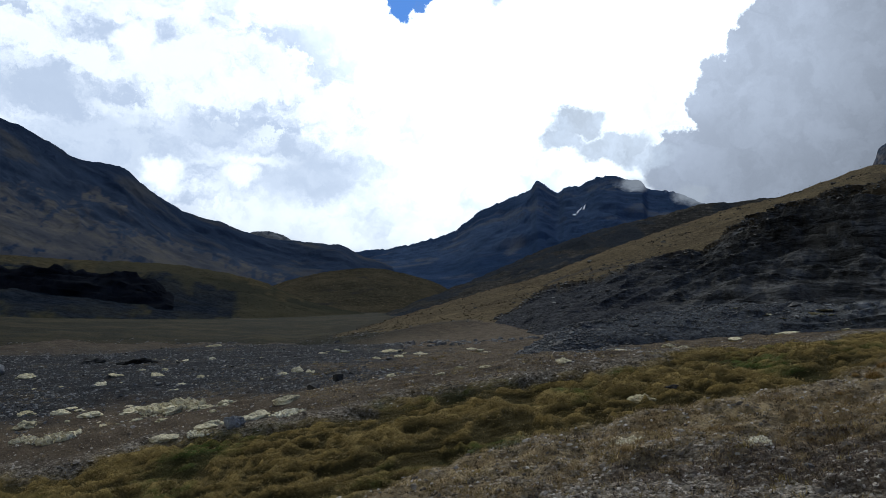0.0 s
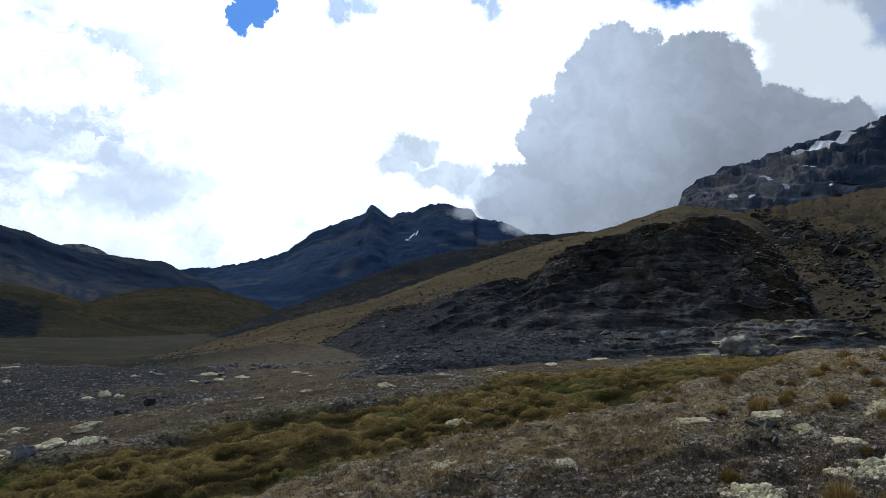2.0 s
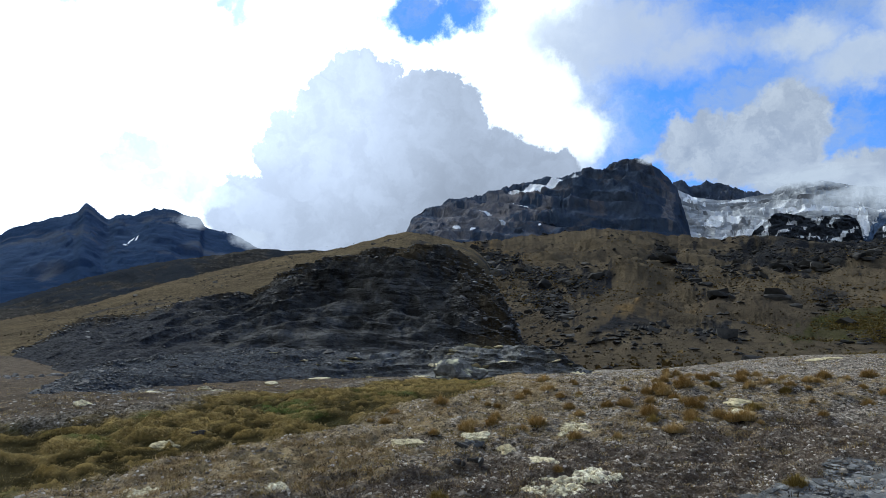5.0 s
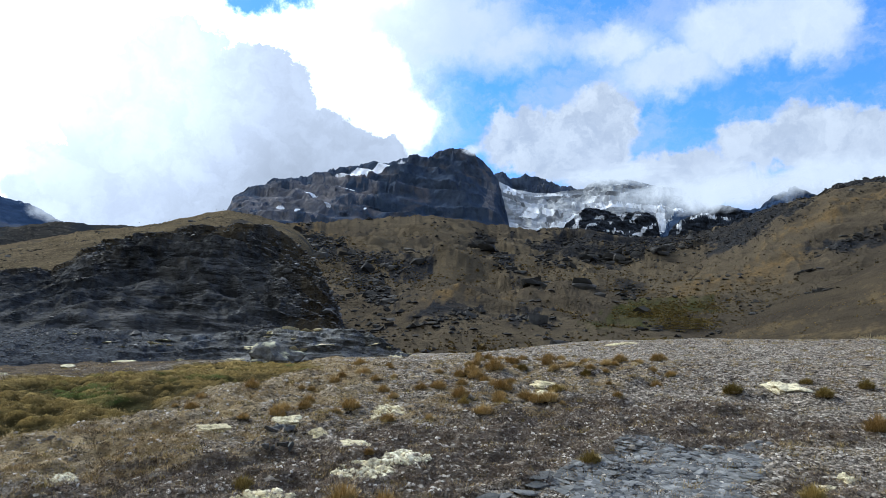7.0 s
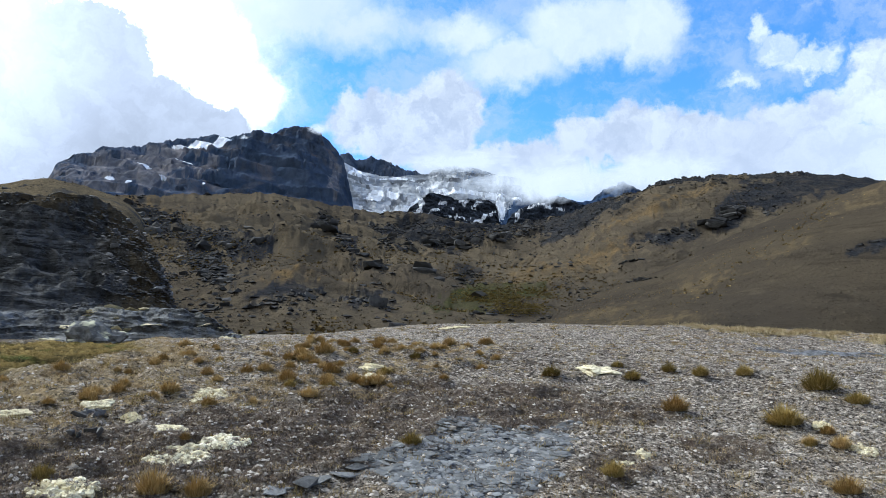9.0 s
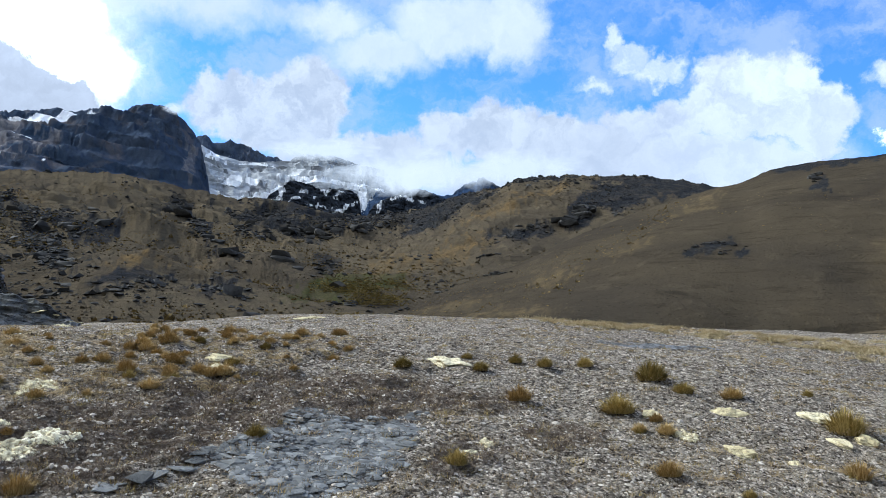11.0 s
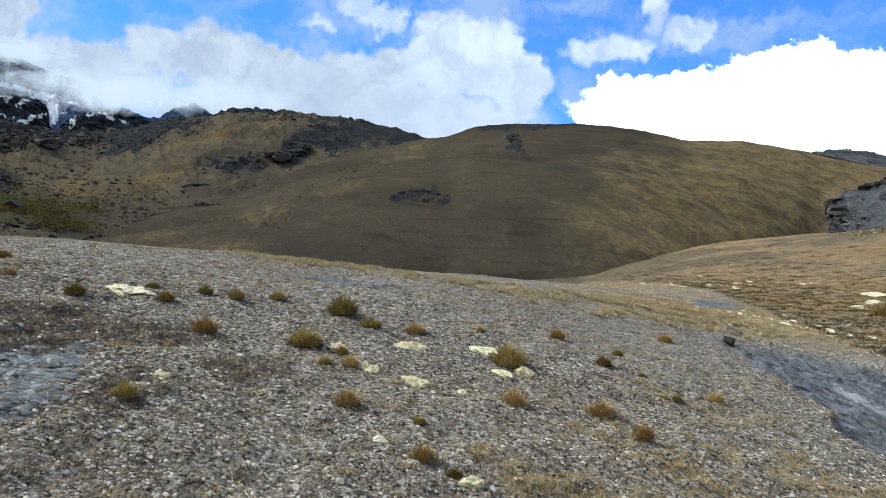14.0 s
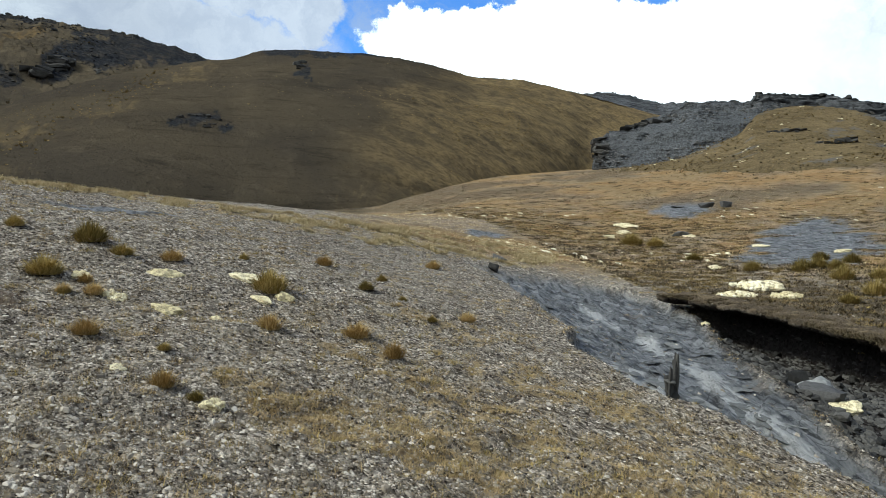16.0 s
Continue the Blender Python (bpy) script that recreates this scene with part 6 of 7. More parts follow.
def rubble(hill, name, meshes, count, more, size, test, seed, tip=16, joined="rubble", slab=0.8):
    """Blocks on a hill: the largest as pieces of it, and the small ones joined."""
    parent = bpy.data.objects[hill]
    strew(name, meshes, parent, hill_places(hill, count, test, seed), size, (0.5, 1.0), tip, 0.2)
    if more:
        vs, fs, k = [], [], 0
        gen = np.random.default_rng(seed + 1)
        base = np.array([[1, 0, 0], [-1, 0, 0], [0, 1, 0], [0, -1, 0], [0, 0, 1], [0, 0, -0.6], [0.6, 0.6, 0.6], [-0.6, 0.5, 0.5]])
        tri = np.array([[6, 2, 0], [6, 0, 4], [6, 4, 2], [7, 1, 2], [7, 2, 4], [7, 4, 1], [4, 0, 3], [4, 3, 1], [5, 2, 1], [5, 0, 2], [5, 3, 0], [5, 1, 3]])
        p = np.array(hill_places(hill, more, test, seed + 2))
        s = size[0] * 0.5 * gen.uniform(0.4, 1.4, (more, 1, 1)) * gen.uniform(0.5, 1.1, (more, 1, 3))
        t = gen.uniform(0, 6.28, more)
        c, q = np.cos(t)[:, None], np.sin(t)[:, None]
        sh = base[None] * (1 + 0.25 * gen.normal(size=(more, 8, 1)))
        sh = sh * s * np.array([1.25, 1.25, slab])
        sh = np.stack([sh[..., 0] * c - sh[..., 1] * q, sh[..., 0] * q + sh[..., 1] * c, sh[..., 2]], -1) + p[:, None]
        f = (np.arange(more)[:, None, None] * 8 + tri[None]).reshape(-1, 3)
        ob = new(joined, raw_mesh(joined, sh.reshape(-1, 3), f, meshes[0].materials[0]))
        ob.parent = parent
        tagged(ob, "", "", "", "stuff")


def ragged_at(x, y, s, seed):
    return step(-0.1, 0.5, fbm(x / s, y / s, 4, seed))


rubble("slate_outcrop", "block", GREY_MESH, 290, 9000, (0.22, 0.75), lambda b, e, v, x, y: step(17, 24, b) * step(0.5, 0.8, v) * (0.15 + ragged_at(x, y, 4, 201)) + 0.5 * step(30, 34, b) * (0.3 + ragged_at(x, y, 3, 202)) + 0.15 * step(0.85, 1, v) + 0.004, 21, slab=0.5)
rubble("slope_west", "stone", DARK_MESH, 120, 900, (0.25, 0.8), lambda b, e, v, x, y: 0.05 + ragged_at(x, y, 9, 203) * step(2, 12, b), 25)
rubble("bowl_hill", "rock", DARK_MESH, 290, 5000, (0.6, 2.4), lambda b, e, v, x, y: 0.006 + 0.03 * ragged_at(x, y, 9, 205) + spots(BOWL_ROCK, 0.5, 31, 0.9)(b, e) * (0.3 + 0.7 * ragged_at(x, y, 5, 206)), 29)
rubble("crag_hill", "rock", DARK_MESH, 200, 2500, (0.4, 1.4), lambda b, e, v, x, y: 0.004 + step(0.9, 1.0, v) * (1 - step(79, 84, b)) * step(66, 70, b) + 0.35 * spots(CRAG_ROCK, 0.5, 41, 0.8)(b, e) * (1 - step(78, 81, b)), 33)
rubble("golden_slope", "stone", STONE_MESH, 120, 0, (0.2, 0.8), lambda b, e, v, x, y: 0.03 + step(0.8, 1.0, v) * (1 - step(119, 122, b)) + 0.3 * ragged_at(x, y, 5, 213), 45)
rubble("bowl_hill", "stone", DARK_MESH, 150, 2500, (0.25, 0.9), lambda b, e, v, x, y: (1 - step(36, 42.5, b)) * step(33, 34, b) * step(3.5, 5, e) * (1 - step(9, 12, e)) * (0.2 + ragged_at(x, y, 4, 217)), 49)
rubble("slate_rim", "block", DARK_MESH, 70, 300, (0.3, 1.2), lambda b, e, v, x, y: 0.1 + step(0.5, 1.0, v), 47)
rubble("slate_bluff", "block", GREY_MESH, 160, 3500, (0.22, 0.9), lambda b, e, v, x, y: 0.05 + ragged_at(x, y, 6, 209), 37)
rubble("slate_ledge", "slate_plate", GREY_MESH, 60, 2600, (0.06, 0.28), lambda b, e, v, x, y: (0.22 + 0.78 * (1 - step(16, 27, b)) + 0.6 * step(38, 41, b)) * (0.15 + ragged_at(x, y, 2, 211)), 41)
strew("lichen_patch", STONE_MESH, bpy.data.objects["slate_ledge"], hill_places("slate_ledge", 34, lambda b, e, v, x, y: step(18, 24, b) * step(0.05, 0.3, v) * (0.2 + ragged_at(x, y, 1.5, 219)), 51), (0.10, 0.45), (0.2, 0.4), 8, 0.05)
rubble("far_right_ridge", "rock", DARK_MESH, 90, 500, (0.5, 1.8), lambda b, e, v, x, y: step(0.8, 1, v) + 0.1, 43)

def crag(hill, b, e, wb, we, count, size, label, arch=0.0, tilt=0.0):
    """A broken crag of blocks that stick out of a hillside: one thing, its blocks the parts."""
    root = new("crag")
    at = on_hill(hill, b, e)
    root.location = at
    tagged(root, label, "crag", "crags on the hills")
    for k in range(count):
        u, w = rng.gauss(0, 0.45), rng.gauss(0, 0.45)
        p = on_hill(hill, b + u * wb, e + w * we - arch * u * u + tilt * u * wb) - at
        q = size * rng.uniform(0.45, 1.25)
        part("block", DARK_MESH[k % 8], root, turned(p.x, p.y, p.z - 0.1 * q, q * rng.uniform(1.0, 1.6), -b + rng.gauss(0, 15), rng.uniform(0.35, 0.75), 1.0, rng.gauss(0, 8), rng.gauss(0, 8)))


for row in [("bowl_hill", 51.0, 8.75, 0.9, 0.12, 9, 1.5, "black boulders in a row on the turf bowl"), ("bowl_hill", 54.5, 8.5, 0.55, 0.12, 6, 1.5, "large black boulder on the turf bowl"), ("bowl_hill", 58.0, 8.2, 0.5, 0.06, 4, 0.8, "small black rock on the turf bowl"), ("bowl_hill", 47.5, 11.6, 0.8, 0.9, 26, 1.6, "dark rock rib down the bowl"),
            ("bowl_hill", 56.5, 10.4, 2.4, 0.45, 34, 1.6, "dark broken rock band in the bowl"), ("bowl_hill", 60.5, 10.9, 1.2, 0.3, 16, 1.5, "dark broken rock band in the bowl"), ("crag_hill", 76.3, 11.6, 0.7, 0.35, 16, 1.7, "layered dark crag on the hillside"), ("crag_hill", 75.4, 11.0, 0.8, 0.22, 12, 1.7, "layered dark crag on the hillside"), ("crag_hill", 72.5, 10.7, 1.6, 0.3, 14, 0.9, "dark scree patch with small rocks"),
            ("slate_bluff", 113.55, 6.9, 0.3, 1.1, 34, 1.0, "dark broken cliff at the bluff end"), ("slate_bluff", 116, 8.8, 1.6, 0.25, 18, 0.8, "dark rock edge on the bluff"), ("brown_hill", 92.0, 12.75, 0.35, 0.25, 8, 0.8, "small dark crag near the hilltop"), ("brown_hill", 85.2, 8.95, 2.0, 0.05, 30, 0.42, "arched dark rock ledge in the brown hillside", 0.35), ("brown_hill", 85.9, 8.3, 0.6, 0.15, 8, 0.3, "loose dark stones under a ledge"), ("brown_hill", 69.6, 7.35, 1.7, 0.03, 16, 0.5, "dark eroded turf edge on the hillside", 0.0, 0.12), ("brown_hill", 66.0, 6.15, 0.9, 0.03, 8, 0.45, "dark eroded turf edge on the hillside", 0.0, 0.2), ("crag_hill", 69.2, 8.7, 0.7, 0.03, 8, 0.6, "dark eroded turf edge on the hillside", 0.0, 0.15), ("bowl_hill", 59.5, 5.3, 1.6, 0.1, 12, 0.5, "dark peat edge in the boggy hollow"), ("golden_slope", 125.6, 7.85, 1.3, 0.04, 14, 0.6, "dark rock edge across the golden slope"), ("golden_slope", 129.0, 7.0, 1.6, 0.04, 16, 0.6, "dark rock edge across the golden slope")]:
    crag(*row)

# ---------------------------------------------------------------- mist on the summits
def mist_material(name, power, body=0.95):
    m, n = material(name)
    uv = n.add("ShaderNodeTexCoord").outputs["UV"]
    off = n.vec("SCALE", n.vec("SUBTRACT", uv, (0.5, 0.5, 0.0)), scale=2.0)
    ragged = n.noise(n.place(), 0.016, 7.0, 0.62, 0.4)
    thick = n.ramp(n.math("ADD", n.vec("LENGTH", off), n.math("MULTIPLY", n.math("SUBTRACT", ragged, 0.5), 1.5)), 1.0, 0.25)
    veil = n.add("ShaderNodeMixShader")
    n.put(veil.inputs[0], n.math("MULTIPLY", thick, body))
    n.put(veil.inputs[1], n.add("ShaderNodeBsdfTransparent").outputs[0])
    # the cloud glows by itself, in place of sunlight on it
    cloud = n.add("ShaderNodeEmission")
    n.put(cloud.inputs[0], n.mix(ragged, (0.98, 1.0, 1.04), (0.74, 0.79, 0.87)))
    cloud.inputs[1].default_value = power
    n.put(veil.inputs[2], cloud.outputs[0])
    n.put(n.add("ShaderNodeOutputMaterial").inputs[0], veil.outputs[0])
    return m


MIST, MIST_BRIGHT = mist_material("mist", 1.0), mist_material("glowing_mist", 1.25, 0.5)


def mist(b, e, d, wb, we, label, mat=None):
    """A bank of cloud hanging at a summit: a bulging, ragged, see-through body."""
    u, w = np.meshgrid(np.linspace(-1, 1, 40), np.linspace(-1, 1, 20))
    bb, ee = np.radians(b + u * wb), e + w * we
    dd = d - 40 * (1 - u ** 2) * (1 - w ** 2) + 15 * fbm(u * 3, w * 3, 4, int(b))
    z = rise(ee, dd)
    ob = grid_object("summit_mist", np.sin(bb) * dd, np.cos(bb) * dd, z, mat or MIST)
    layer = ob.data.uv_layers.new(name="UVMap")
    idx = np.empty(len(ob.data.loops), np.int32)
    ob.data.loops.foreach_get("vertex_index", idx)
    layer.data.foreach_set("uv", np.stack([(u.ravel()[idx] + 1) / 2, (w.ravel()[idx] + 1) / 2], 1).astype(np.float32).ravel())
    ob.visible_shadow = False
    return tagged(ob, label, "cloud", "", "structure")


mist(65, 14.9, 1480, 9.0, 1.9, "white cloud bank over the glacier edge")
mist(64.6, 14.2, 1470, 4.2, 1.2, "thin cloud veil over the lower rocks")
mist(72, 15.0, 1480, 6.0, 1.5, "white cloud bank behind the hill")
mist(57.5, 16.3, 1480, 5.0, 0.9, "thin cloud veil over the ice")
mist(13.3, 13.9, 2150, 1.6, 0.7, "thin wisp of cloud on the peak", MIST_BRIGHT)
mist(17.2, 12.9, 2150, 1.8, 0.9, "thin wisp of cloud on the peak", MIST_BRIGHT)
mist(46.6, 18.5, 1440, 0.9, 0.5, "thin wisp of cloud on the summit")


# ---------------------------------------------------------------- grass, twigs and pebbles that nobody could count
def sample(count, lo, hi, r0, r1, test, seed):
    gen = np.random.default_rng(seed)
    xs, ys, zs, got = [], [], [], 0
    while got < count:
        b, r = np.radians(gen.uniform(lo, hi, 60000)), np.exp(gen.uniform(np.log(r0), np.log(r1), 60000))
        x, y = np.sin(b) * r, np.cos(b) * r
        z, c = relief(x, y)
        keep = test(c, x, y) > gen.random(60000)
        xs.append(x[keep]), ys.append(y[keep]), zs.append(z[keep])
        got += int(keep.sum())
    return np.stack([np.concatenate(xs), np.concatenate(ys), np.concatenate(zs)], 1)[:count]


def blades(name, mat, label, places, per, tall, wide, spread, lean, seed, category="grass"):
    """Tufts of single blades: per blades at each place."""
    gen = np.random.default_rng(seed)
    n = len(places) * per
    p = np.repeat(places, per, 0) + np.concatenate([gen.normal(0, spread, (n, 2)), np.full((n, 1), -0.01)], 1)
    a = gen.uniform(0, 2 * np.pi, n)
    h = np.repeat(gen.uniform(0.6, 1.3, len(places)), per) * gen.uniform(0.5, 1.2, n) * tall
    k = lean * gen.uniform(0.2, 1.3, n)
    out = np.stack([np.cos(a) * h * k, np.sin(a) * h * k, h / np.sqrt(1 + k * k)], 1)
    far = np.clip(np.hypot(p[:, 0], p[:, 1]) / 7, 1, 3)
    side = np.stack([-np.sin(a), np.cos(a), 0 * a], 1) * (wide * far * gen.uniform(0.6, 1.3, n))[:, None]
    v = np.stack([p - side, p + side, p + out], 1).reshape(-1, 3)
    f = np.arange(3 * n).reshape(-1, 3)
    return tagged(new(name, raw_mesh(name, v, f, mat)), label, category, "", "stuff")


def pebbles(name, mat, label, places, size, seed, most=2.2, flat=1.0):
    """Small broken stones, each a little angular body of its own."""
    gen = np.random.default_rng(seed)
    n = len(places)
    base = np.array([[1, 0.1, 0], [0.3, 0.9, 0], [-0.8, 0.6, 0], [-0.9, -0.5, 0], [0.2, -1, 0], [0.6, 0.2, 0.5], [-0.3, 0.5, 0.55], [-0.2, -0.5, 0.45]])
    tri = np.array([[0, 1, 5], [1, 6, 5], [1, 2, 6], [2, 3, 7], [2, 7, 6], [3, 4, 7], [4, 0, 5], [4, 5, 7], [5, 6, 7]])
    s = size * np.clip(np.exp(gen.normal(0, 0.5, (n, 1, 1))), 0.4, most) * gen.uniform(0.6, 1.2, (n, 1, 3)) * (1 + 0.15 * gen.normal(size=(n, 8, 1)))
    sh = base[None] * s * np.array([1.0, 1.0, flat])
    sh[..., 2] -= 0.1 * size * flat
    t = gen.uniform(0, 6.28, n)
    c, q = np.cos(t)[:, None], np.sin(t)[:, None]
    sh = np.stack([sh[..., 0] * c - sh[..., 1] * q, sh[..., 0] * q + sh[..., 1] * c, sh[..., 2]], -1)
    sh[..., 2] += 0.144 * sh[..., 0] + 0.199 * sh[..., 1]
    sh = sh + places[:, None]
    f = (np.arange(n)[:, None, None] * 8 + tri[None]).reshape(-1, 3)
    return tagged(new(name, raw_mesh(name, sh.reshape(-1, 3), f, mat)), label, "pebbles", "", "stuff")


open_ground = lambda c: (1 - c["moss"]) * (1 - c["slate"]) * (1 - c["cut"])
blades("meadow_straw", STRAW, "short dry straw grass between pebbles", sample(24000, -34, 134, 3.3, 22, lambda c, x, y: open_ground(c) * (0.12 + 0.88 * np.maximum(np.maximum(c["straw"] * step(-0.1, 0.35, fbm(x / 0.22, y / 0.22, 3, 333)), 0.9 * c["edge"]), 0.6 * c["gold"])) * (1 - 0.7 * c["gravel"]), 301), 10, 0.028, 0.0018, 0.022, 1.8, 302)
blades("meadow_litter", STRAW, "pale grass litter lying on gravel", sample(42000, -34, 134, 3.3, 16, lambda c, x, y: open_ground(c) * (1 - 0.7 * c["gravel"]), 303), 3, 0.032, 0.0018, 0.02, 3.0, 304, "litter")
blades("twig_mat", TWIG, "brown dead twigs matted over the ground", sample(26000, 5, 110, 3.3, 11, lambda c, x, y: np.maximum(c["twig"], 0.10) * open_ground(c), 305), 7, 0.032, 0.0022, 0.035, 2.2, 306, "twigs")
blades("bog_grass", MOSS, "short olive bog grass on hummocks", sample(20000, -34, 44, 5, 17, lambda c, x, y: c["moss"] * (0.10 + 0.9 * c["hummock"] ** 1.5), 307), 9, 0.020, 0.0022, 0.030, 1.6, 308)
blades("golden_grass", STRAW, "golden bunch grass along the crest", sample(5000, 50, 134, 14, 45, lambda c, x, y: c["gold"] * (1 - c["slate"]), 309), 13, 0.055, 0.003, 0.09, 1.6, 310)
blades("crest_grass", STRAW_PALE, "tall pale bunch grass along the crest", sample(2600, 50, 112, 12, 22, lambda c, x, y: c["crest"] * (1 - c["slate"]) * step(0.0, 0.4, fbm(x / 0.5, y / 0.5, 3, 335)), 325), 34, 0.085, 0.0024, 0.055, 1.3, 326)
pebbles("valley_stones", GREYROCK, "loose stones on the valley floor", sample(1600, -36, 12, 22, 110, lambda c, x, y: step(0.0, 0.5, fbm(x / 5, y / 5, 3, 337)), 329), 0.07, 330)
blades("dark_tufts", TUFT_BROWN, "small dark grass tufts dotting the meadow", sample(4500, 92, 136, 9.5, 75, lambda c, x, y: (1 - c["slate"]) * (1 - c["bed"]) * (1 - c["cut"]) * (y < curve(BANK, 1, x) - 0.7), 311), 20, 0.055, 0.007, 0.11, 1.5, 312)
blades("low_tufts", GRASS_OLIVE, "low olive grass tufts on gravel", sample(2200, -10, 134, 3.6, 18, lambda c, x, y: open_ground(c) * (0.25 + 0.75 * c["straw"]), 313), 30, 0.045, 0.0019, 0.030, 1.1, 314)
blades("dark_sprigs", TUFT_BROWN, "small dark brown sprigs on gravel", sample(3600, -20, 134, 3.6, 16, lambda c, x, y: open_ground(c) * (1 - c["soil"]), 354), 30, 0.034, 0.0022, 0.028, 1.3, 355)
blades("straw_tufts", STRAW, "small bunches of dry straw on gravel", sample(9000, -10, 134, 3.5, 18, lambda c, x, y: open_ground(c) * (0.10 + 0.9 * c["straw"] * step(-0.1, 0.4, fbm(x / 0.3, y / 0.3, 3, 339))), 323), 30, 0.042, 0.0020, 0.026, 1.5, 324)
pebbles("meadow_pebbles", PEBBLE, "small grey and white pebbles on bare earth", sample(60000, -34, 134, 3.3, 15, lambda c, x, y: open_ground(c) * (1 - 0.35 * c["straw"]) * (1 - 0.7 * c["soil"]), 315), 0.0085, 316)
pebbles("meadow_stones", PEBBLE, "scattered stones on the ground", sample(8000, -34, 134, 3.5, 24, lambda c, x, y: (1 - c["moss"]) * (1 - c["cut"]) * (1 - 0.6 * c["gold"]), 317), 0.016, 318)
pebbles("scree", GREYROCK.copy(), "loose grey slate scree", sample(9000, -34, 30, 9, 34, lambda c, x, y: c["gravel"], 319), 0.022, 320)
pebbles("channel_gravel", DARKROCK, "dark rubble in the stream channel", sample(5000, 108, 134, 6, 16, lambda c, x, y: c["cut"], 321), 0.03, 322)


pebbles("slate_chips", PLATEROCK, "broken slate chips on the bare patch", sample(2600, 35, 80, 3.4, 6.6, lambda c, x, y: (c["slate"] > 0.15) * (c["bed"] < 0.1) * 0.9, 341), 0.022, 342, 2.6, 0.3)
lip = sample(2600, 112, 136, 7, 17, lambda c, x, y: (np.abs(y - curve(BANK, 1, x) + 0.10) < 0.25) * (x < 12.9), 343)
lip[:, 2] = relief(lip[:, 0], curve(BANK, 1, lip[:, 0]) - 0.85)[0] + 0.10
blades("bank_fringe", TUFT_BROWN, "shaggy brown turf fringe along the undercut bank", lip, 22, 0.06, 0.003, 0.05, 1.6, 344)


beyond = lambda c, x, y: (1 - c["slate"]) * (1 - c["cut"]) * (y < curve(BANK, 1, x) - 0.7)
blades("bank_bunches", TUFT_BROWN, "dark brown grass bunches beyond the stream", sample(1900, 92, 136, 9, 34, lambda c, x, y: beyond(c, x, y) * (0.4 + 0.6 * step(-0.2, 0.4, fbm(x / 1.2, y / 1.2, 3, 345))), 346), 46, 0.062, 0.003, 0.075, 1.5, 347)
blades("bank_straw", TUFT_GOLD, "golden grass bunches beyond the stream", sample(3200, 92, 136, 9, 40, lambda c, x, y: beyond(c, x, y) * (0.3 + 0.7 * step(-0.1, 0.5, fbm(x / 2.2, y / 2.2, 3, 348))), 349), 34, 0.055, 0.003, 0.06, 1.4, 350)
pebbles("meadow_rocks", PALE, "pale stones scattered in the golden grass", sample(130, 96, 134, 18, 48, lambda c, x, y: c["gold"] * step(0.1, 0.6, fbm(x / 4, y / 4, 3, 351)), 352), 0.09, 353, 1.8, 0.6)


def hill_tufts(hill, mat, label, count, size, test, seed):
    """Grass bunches all over a hill, each a small ragged cone of blades."""
    gen = np.random.default_rng(seed)
    p = np.array(hill_places(hill, count, test, seed))
    p = p + np.concatenate([gen.normal(0, 0.6, (count, 2)), np.zeros((count, 1))], 1)
    k = 6
    a = gen.uniform(0, 6.28, (count, k))
    s = size * np.exp(gen.normal(0, 0.35, (count, 1))) * gen.uniform(0.6, 1.2, (count, k))
    foot = p[:, None] + np.stack([np.cos(a) * s * 0.35, np.sin(a) * s * 0.35, -0.3 * s], -1)
    side = np.stack([-np.sin(a), np.cos(a), 0 * a], -1) * s[..., None] * 0.6
    tip = p[:, None] + np.stack([np.cos(a) * s * 0.9, np.sin(a) * s * 0.9, s * 0.42], -1)
    v = np.stack([foot - side, foot + side, tip], 2).reshape(-1, 3)
    f = np.arange(len(v)).reshape(-1, 3)
    ob = new("hill_tufts", raw_mesh("hill_tufts", v, f, mat))
    return tagged(ob, label, "grass", "", "stuff")


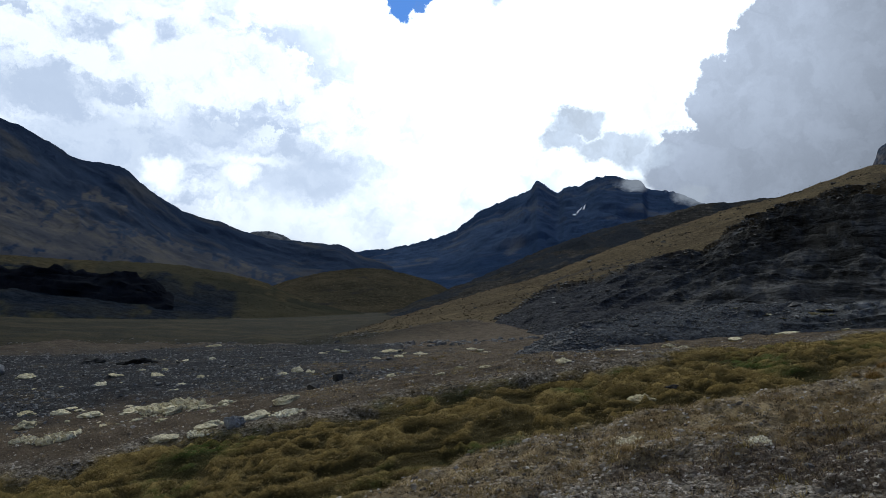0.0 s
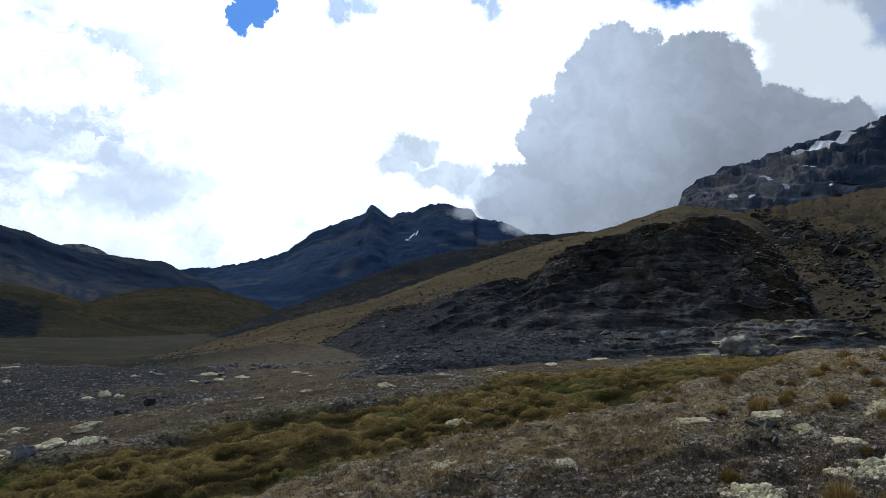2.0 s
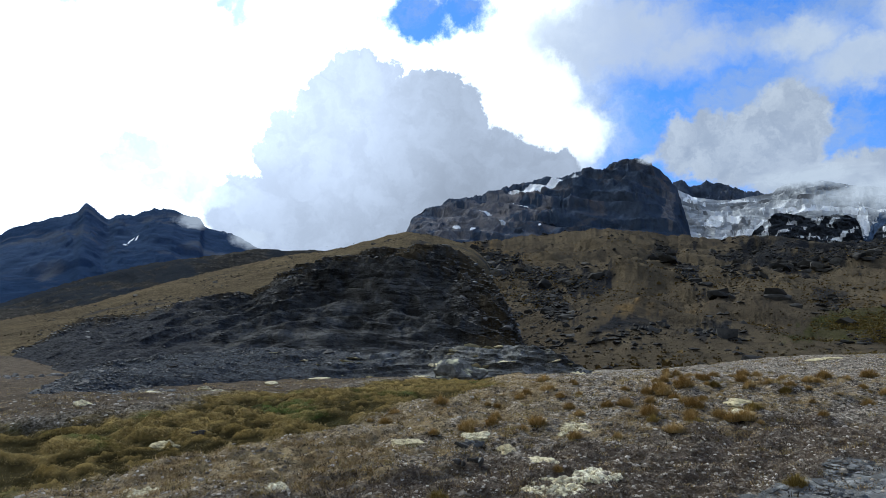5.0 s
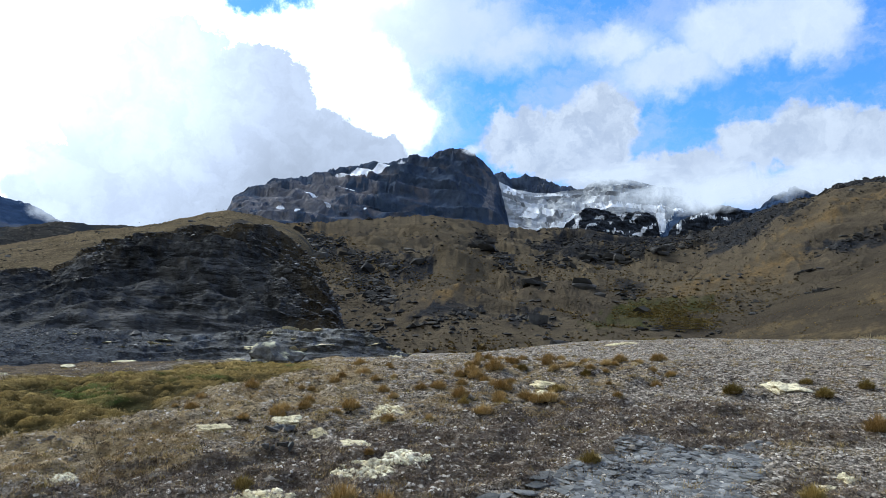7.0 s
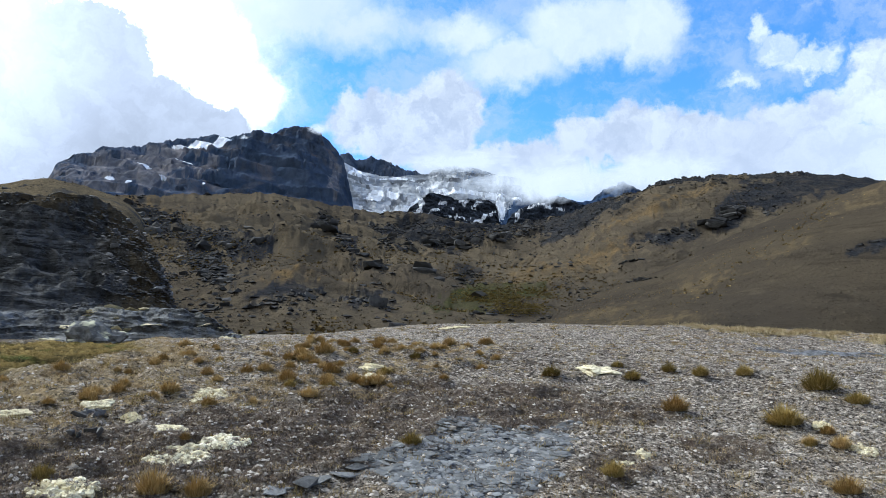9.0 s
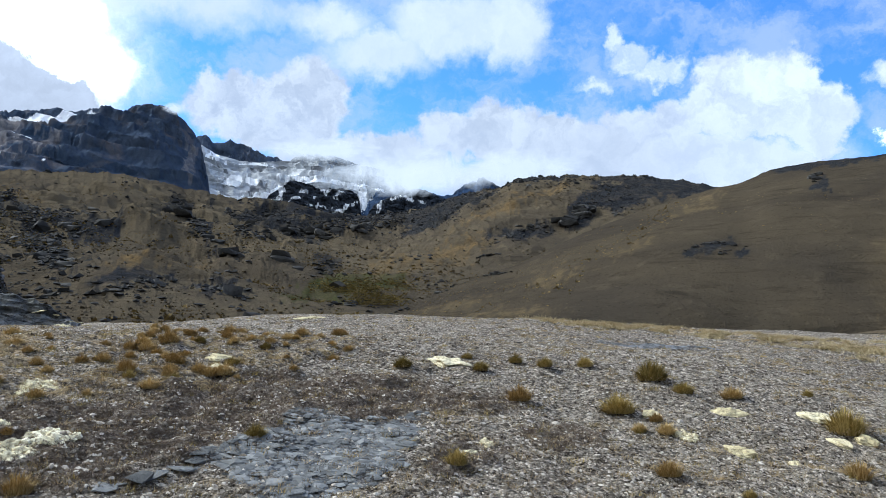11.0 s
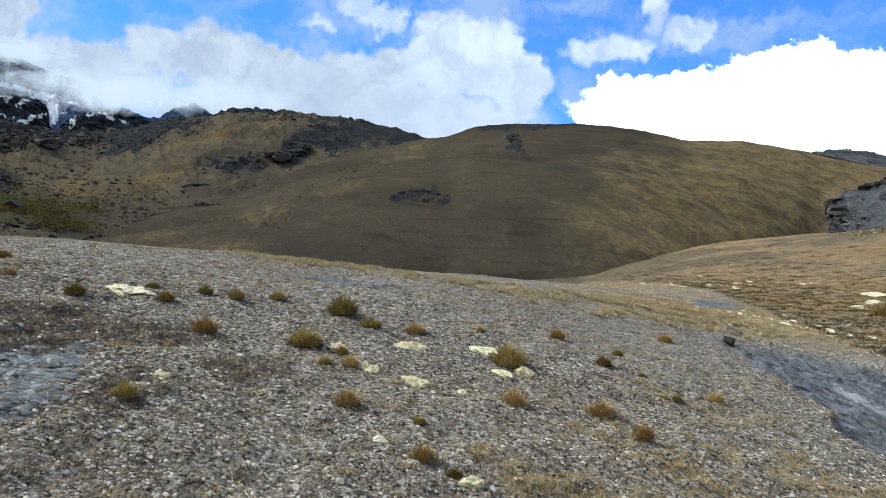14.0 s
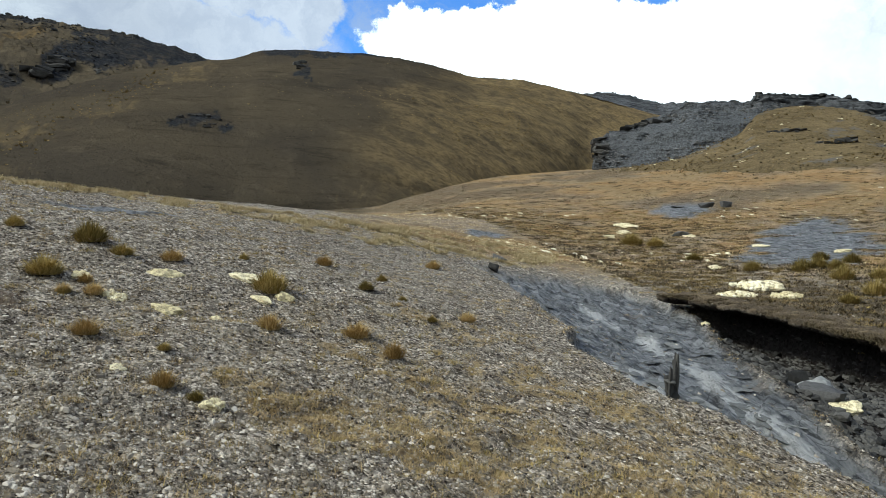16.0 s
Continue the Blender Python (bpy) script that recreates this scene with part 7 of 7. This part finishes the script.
hill_tufts("brown_hill", TUFT_BROWN, "brown grass bunches on the rounded hill", 22000, 0.035, lambda b, e, v, x, y: 0.35 + 0.65 * ragged_at(x, y, 6, 401), 411)
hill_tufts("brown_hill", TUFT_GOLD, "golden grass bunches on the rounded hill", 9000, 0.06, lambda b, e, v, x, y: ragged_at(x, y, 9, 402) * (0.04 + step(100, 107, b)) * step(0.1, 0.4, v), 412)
hill_tufts("brown_hill", TUFT_GOLD, "golden tussocks in a band down the rounded hill", 420, 0.12, lambda b, e, v, x, y: spots([(79.5, 9.4, 6.5, 0.5, 32), (107.6, 9.6, 0.7, 2.2, 6), (103.0, 5.6, 1.6, 0.5, 15), (74, 6.6, 2.0, 0.4, 10)], 0.6, 55)(b, e), 421)
hill_tufts("bowl_hill", TUFT_BROWN, "brown grass bunches in the bowl", 14000, 0.10, lambda b, e, v, x, y: 0.3 + 0.7 * ragged_at(x, y, 8, 403), 413)
hill_tufts("bowl_hill", TUFT_GOLD, "golden grass bunches in the bowl", 8000, 0.14, lambda b, e, v, x, y: ragged_at(x, y, 10, 404) * (1 - step(0.6, 0.9, v)), 414)
hill_tufts("crag_hill", TUFT_BROWN, "brown grass bunches on the craggy hill", 8000, 0.12, lambda b, e, v, x, y: (0.3 + 0.7 * ragged_at(x, y, 8, 405)) * (1 - spots(CRAG_ROCK, 0.3, 41, 0.8)(b, e)), 415)
hill_tufts("slope_west", TUFT_BROWN, "brown grass bunches on the western slope", 9000, 0.05, lambda b, e, v, x, y: 0.4 + 0.6 * ragged_at(x, y, 6, 406), 416)
hill_tufts("golden_slope", TUFT_BROWN, "dark grass bunches on the golden slope", 9000, 0.055, lambda b, e, v, x, y: 0.4 + 0.6 * ragged_at(x, y, 6, 407), 417)
hill_tufts("golden_slope", TUFT_GOLD, "golden grass bunches on the golden slope", 9000, 0.06, lambda b, e, v, x, y: 0.4 + 0.6 * ragged_at(x, y, 4, 409), 419)
hill_tufts("bowl_hill", MOSS, "green bog plants in the hollow of the bowl", 6000, 0.09, lambda b, e, v, x, y: step(56, 58, b) * (1 - step(62.5, 64.5, b)) * (1 - step(6.2, 7.4, e)) * ragged_at(x, y, 4, 408), 418)
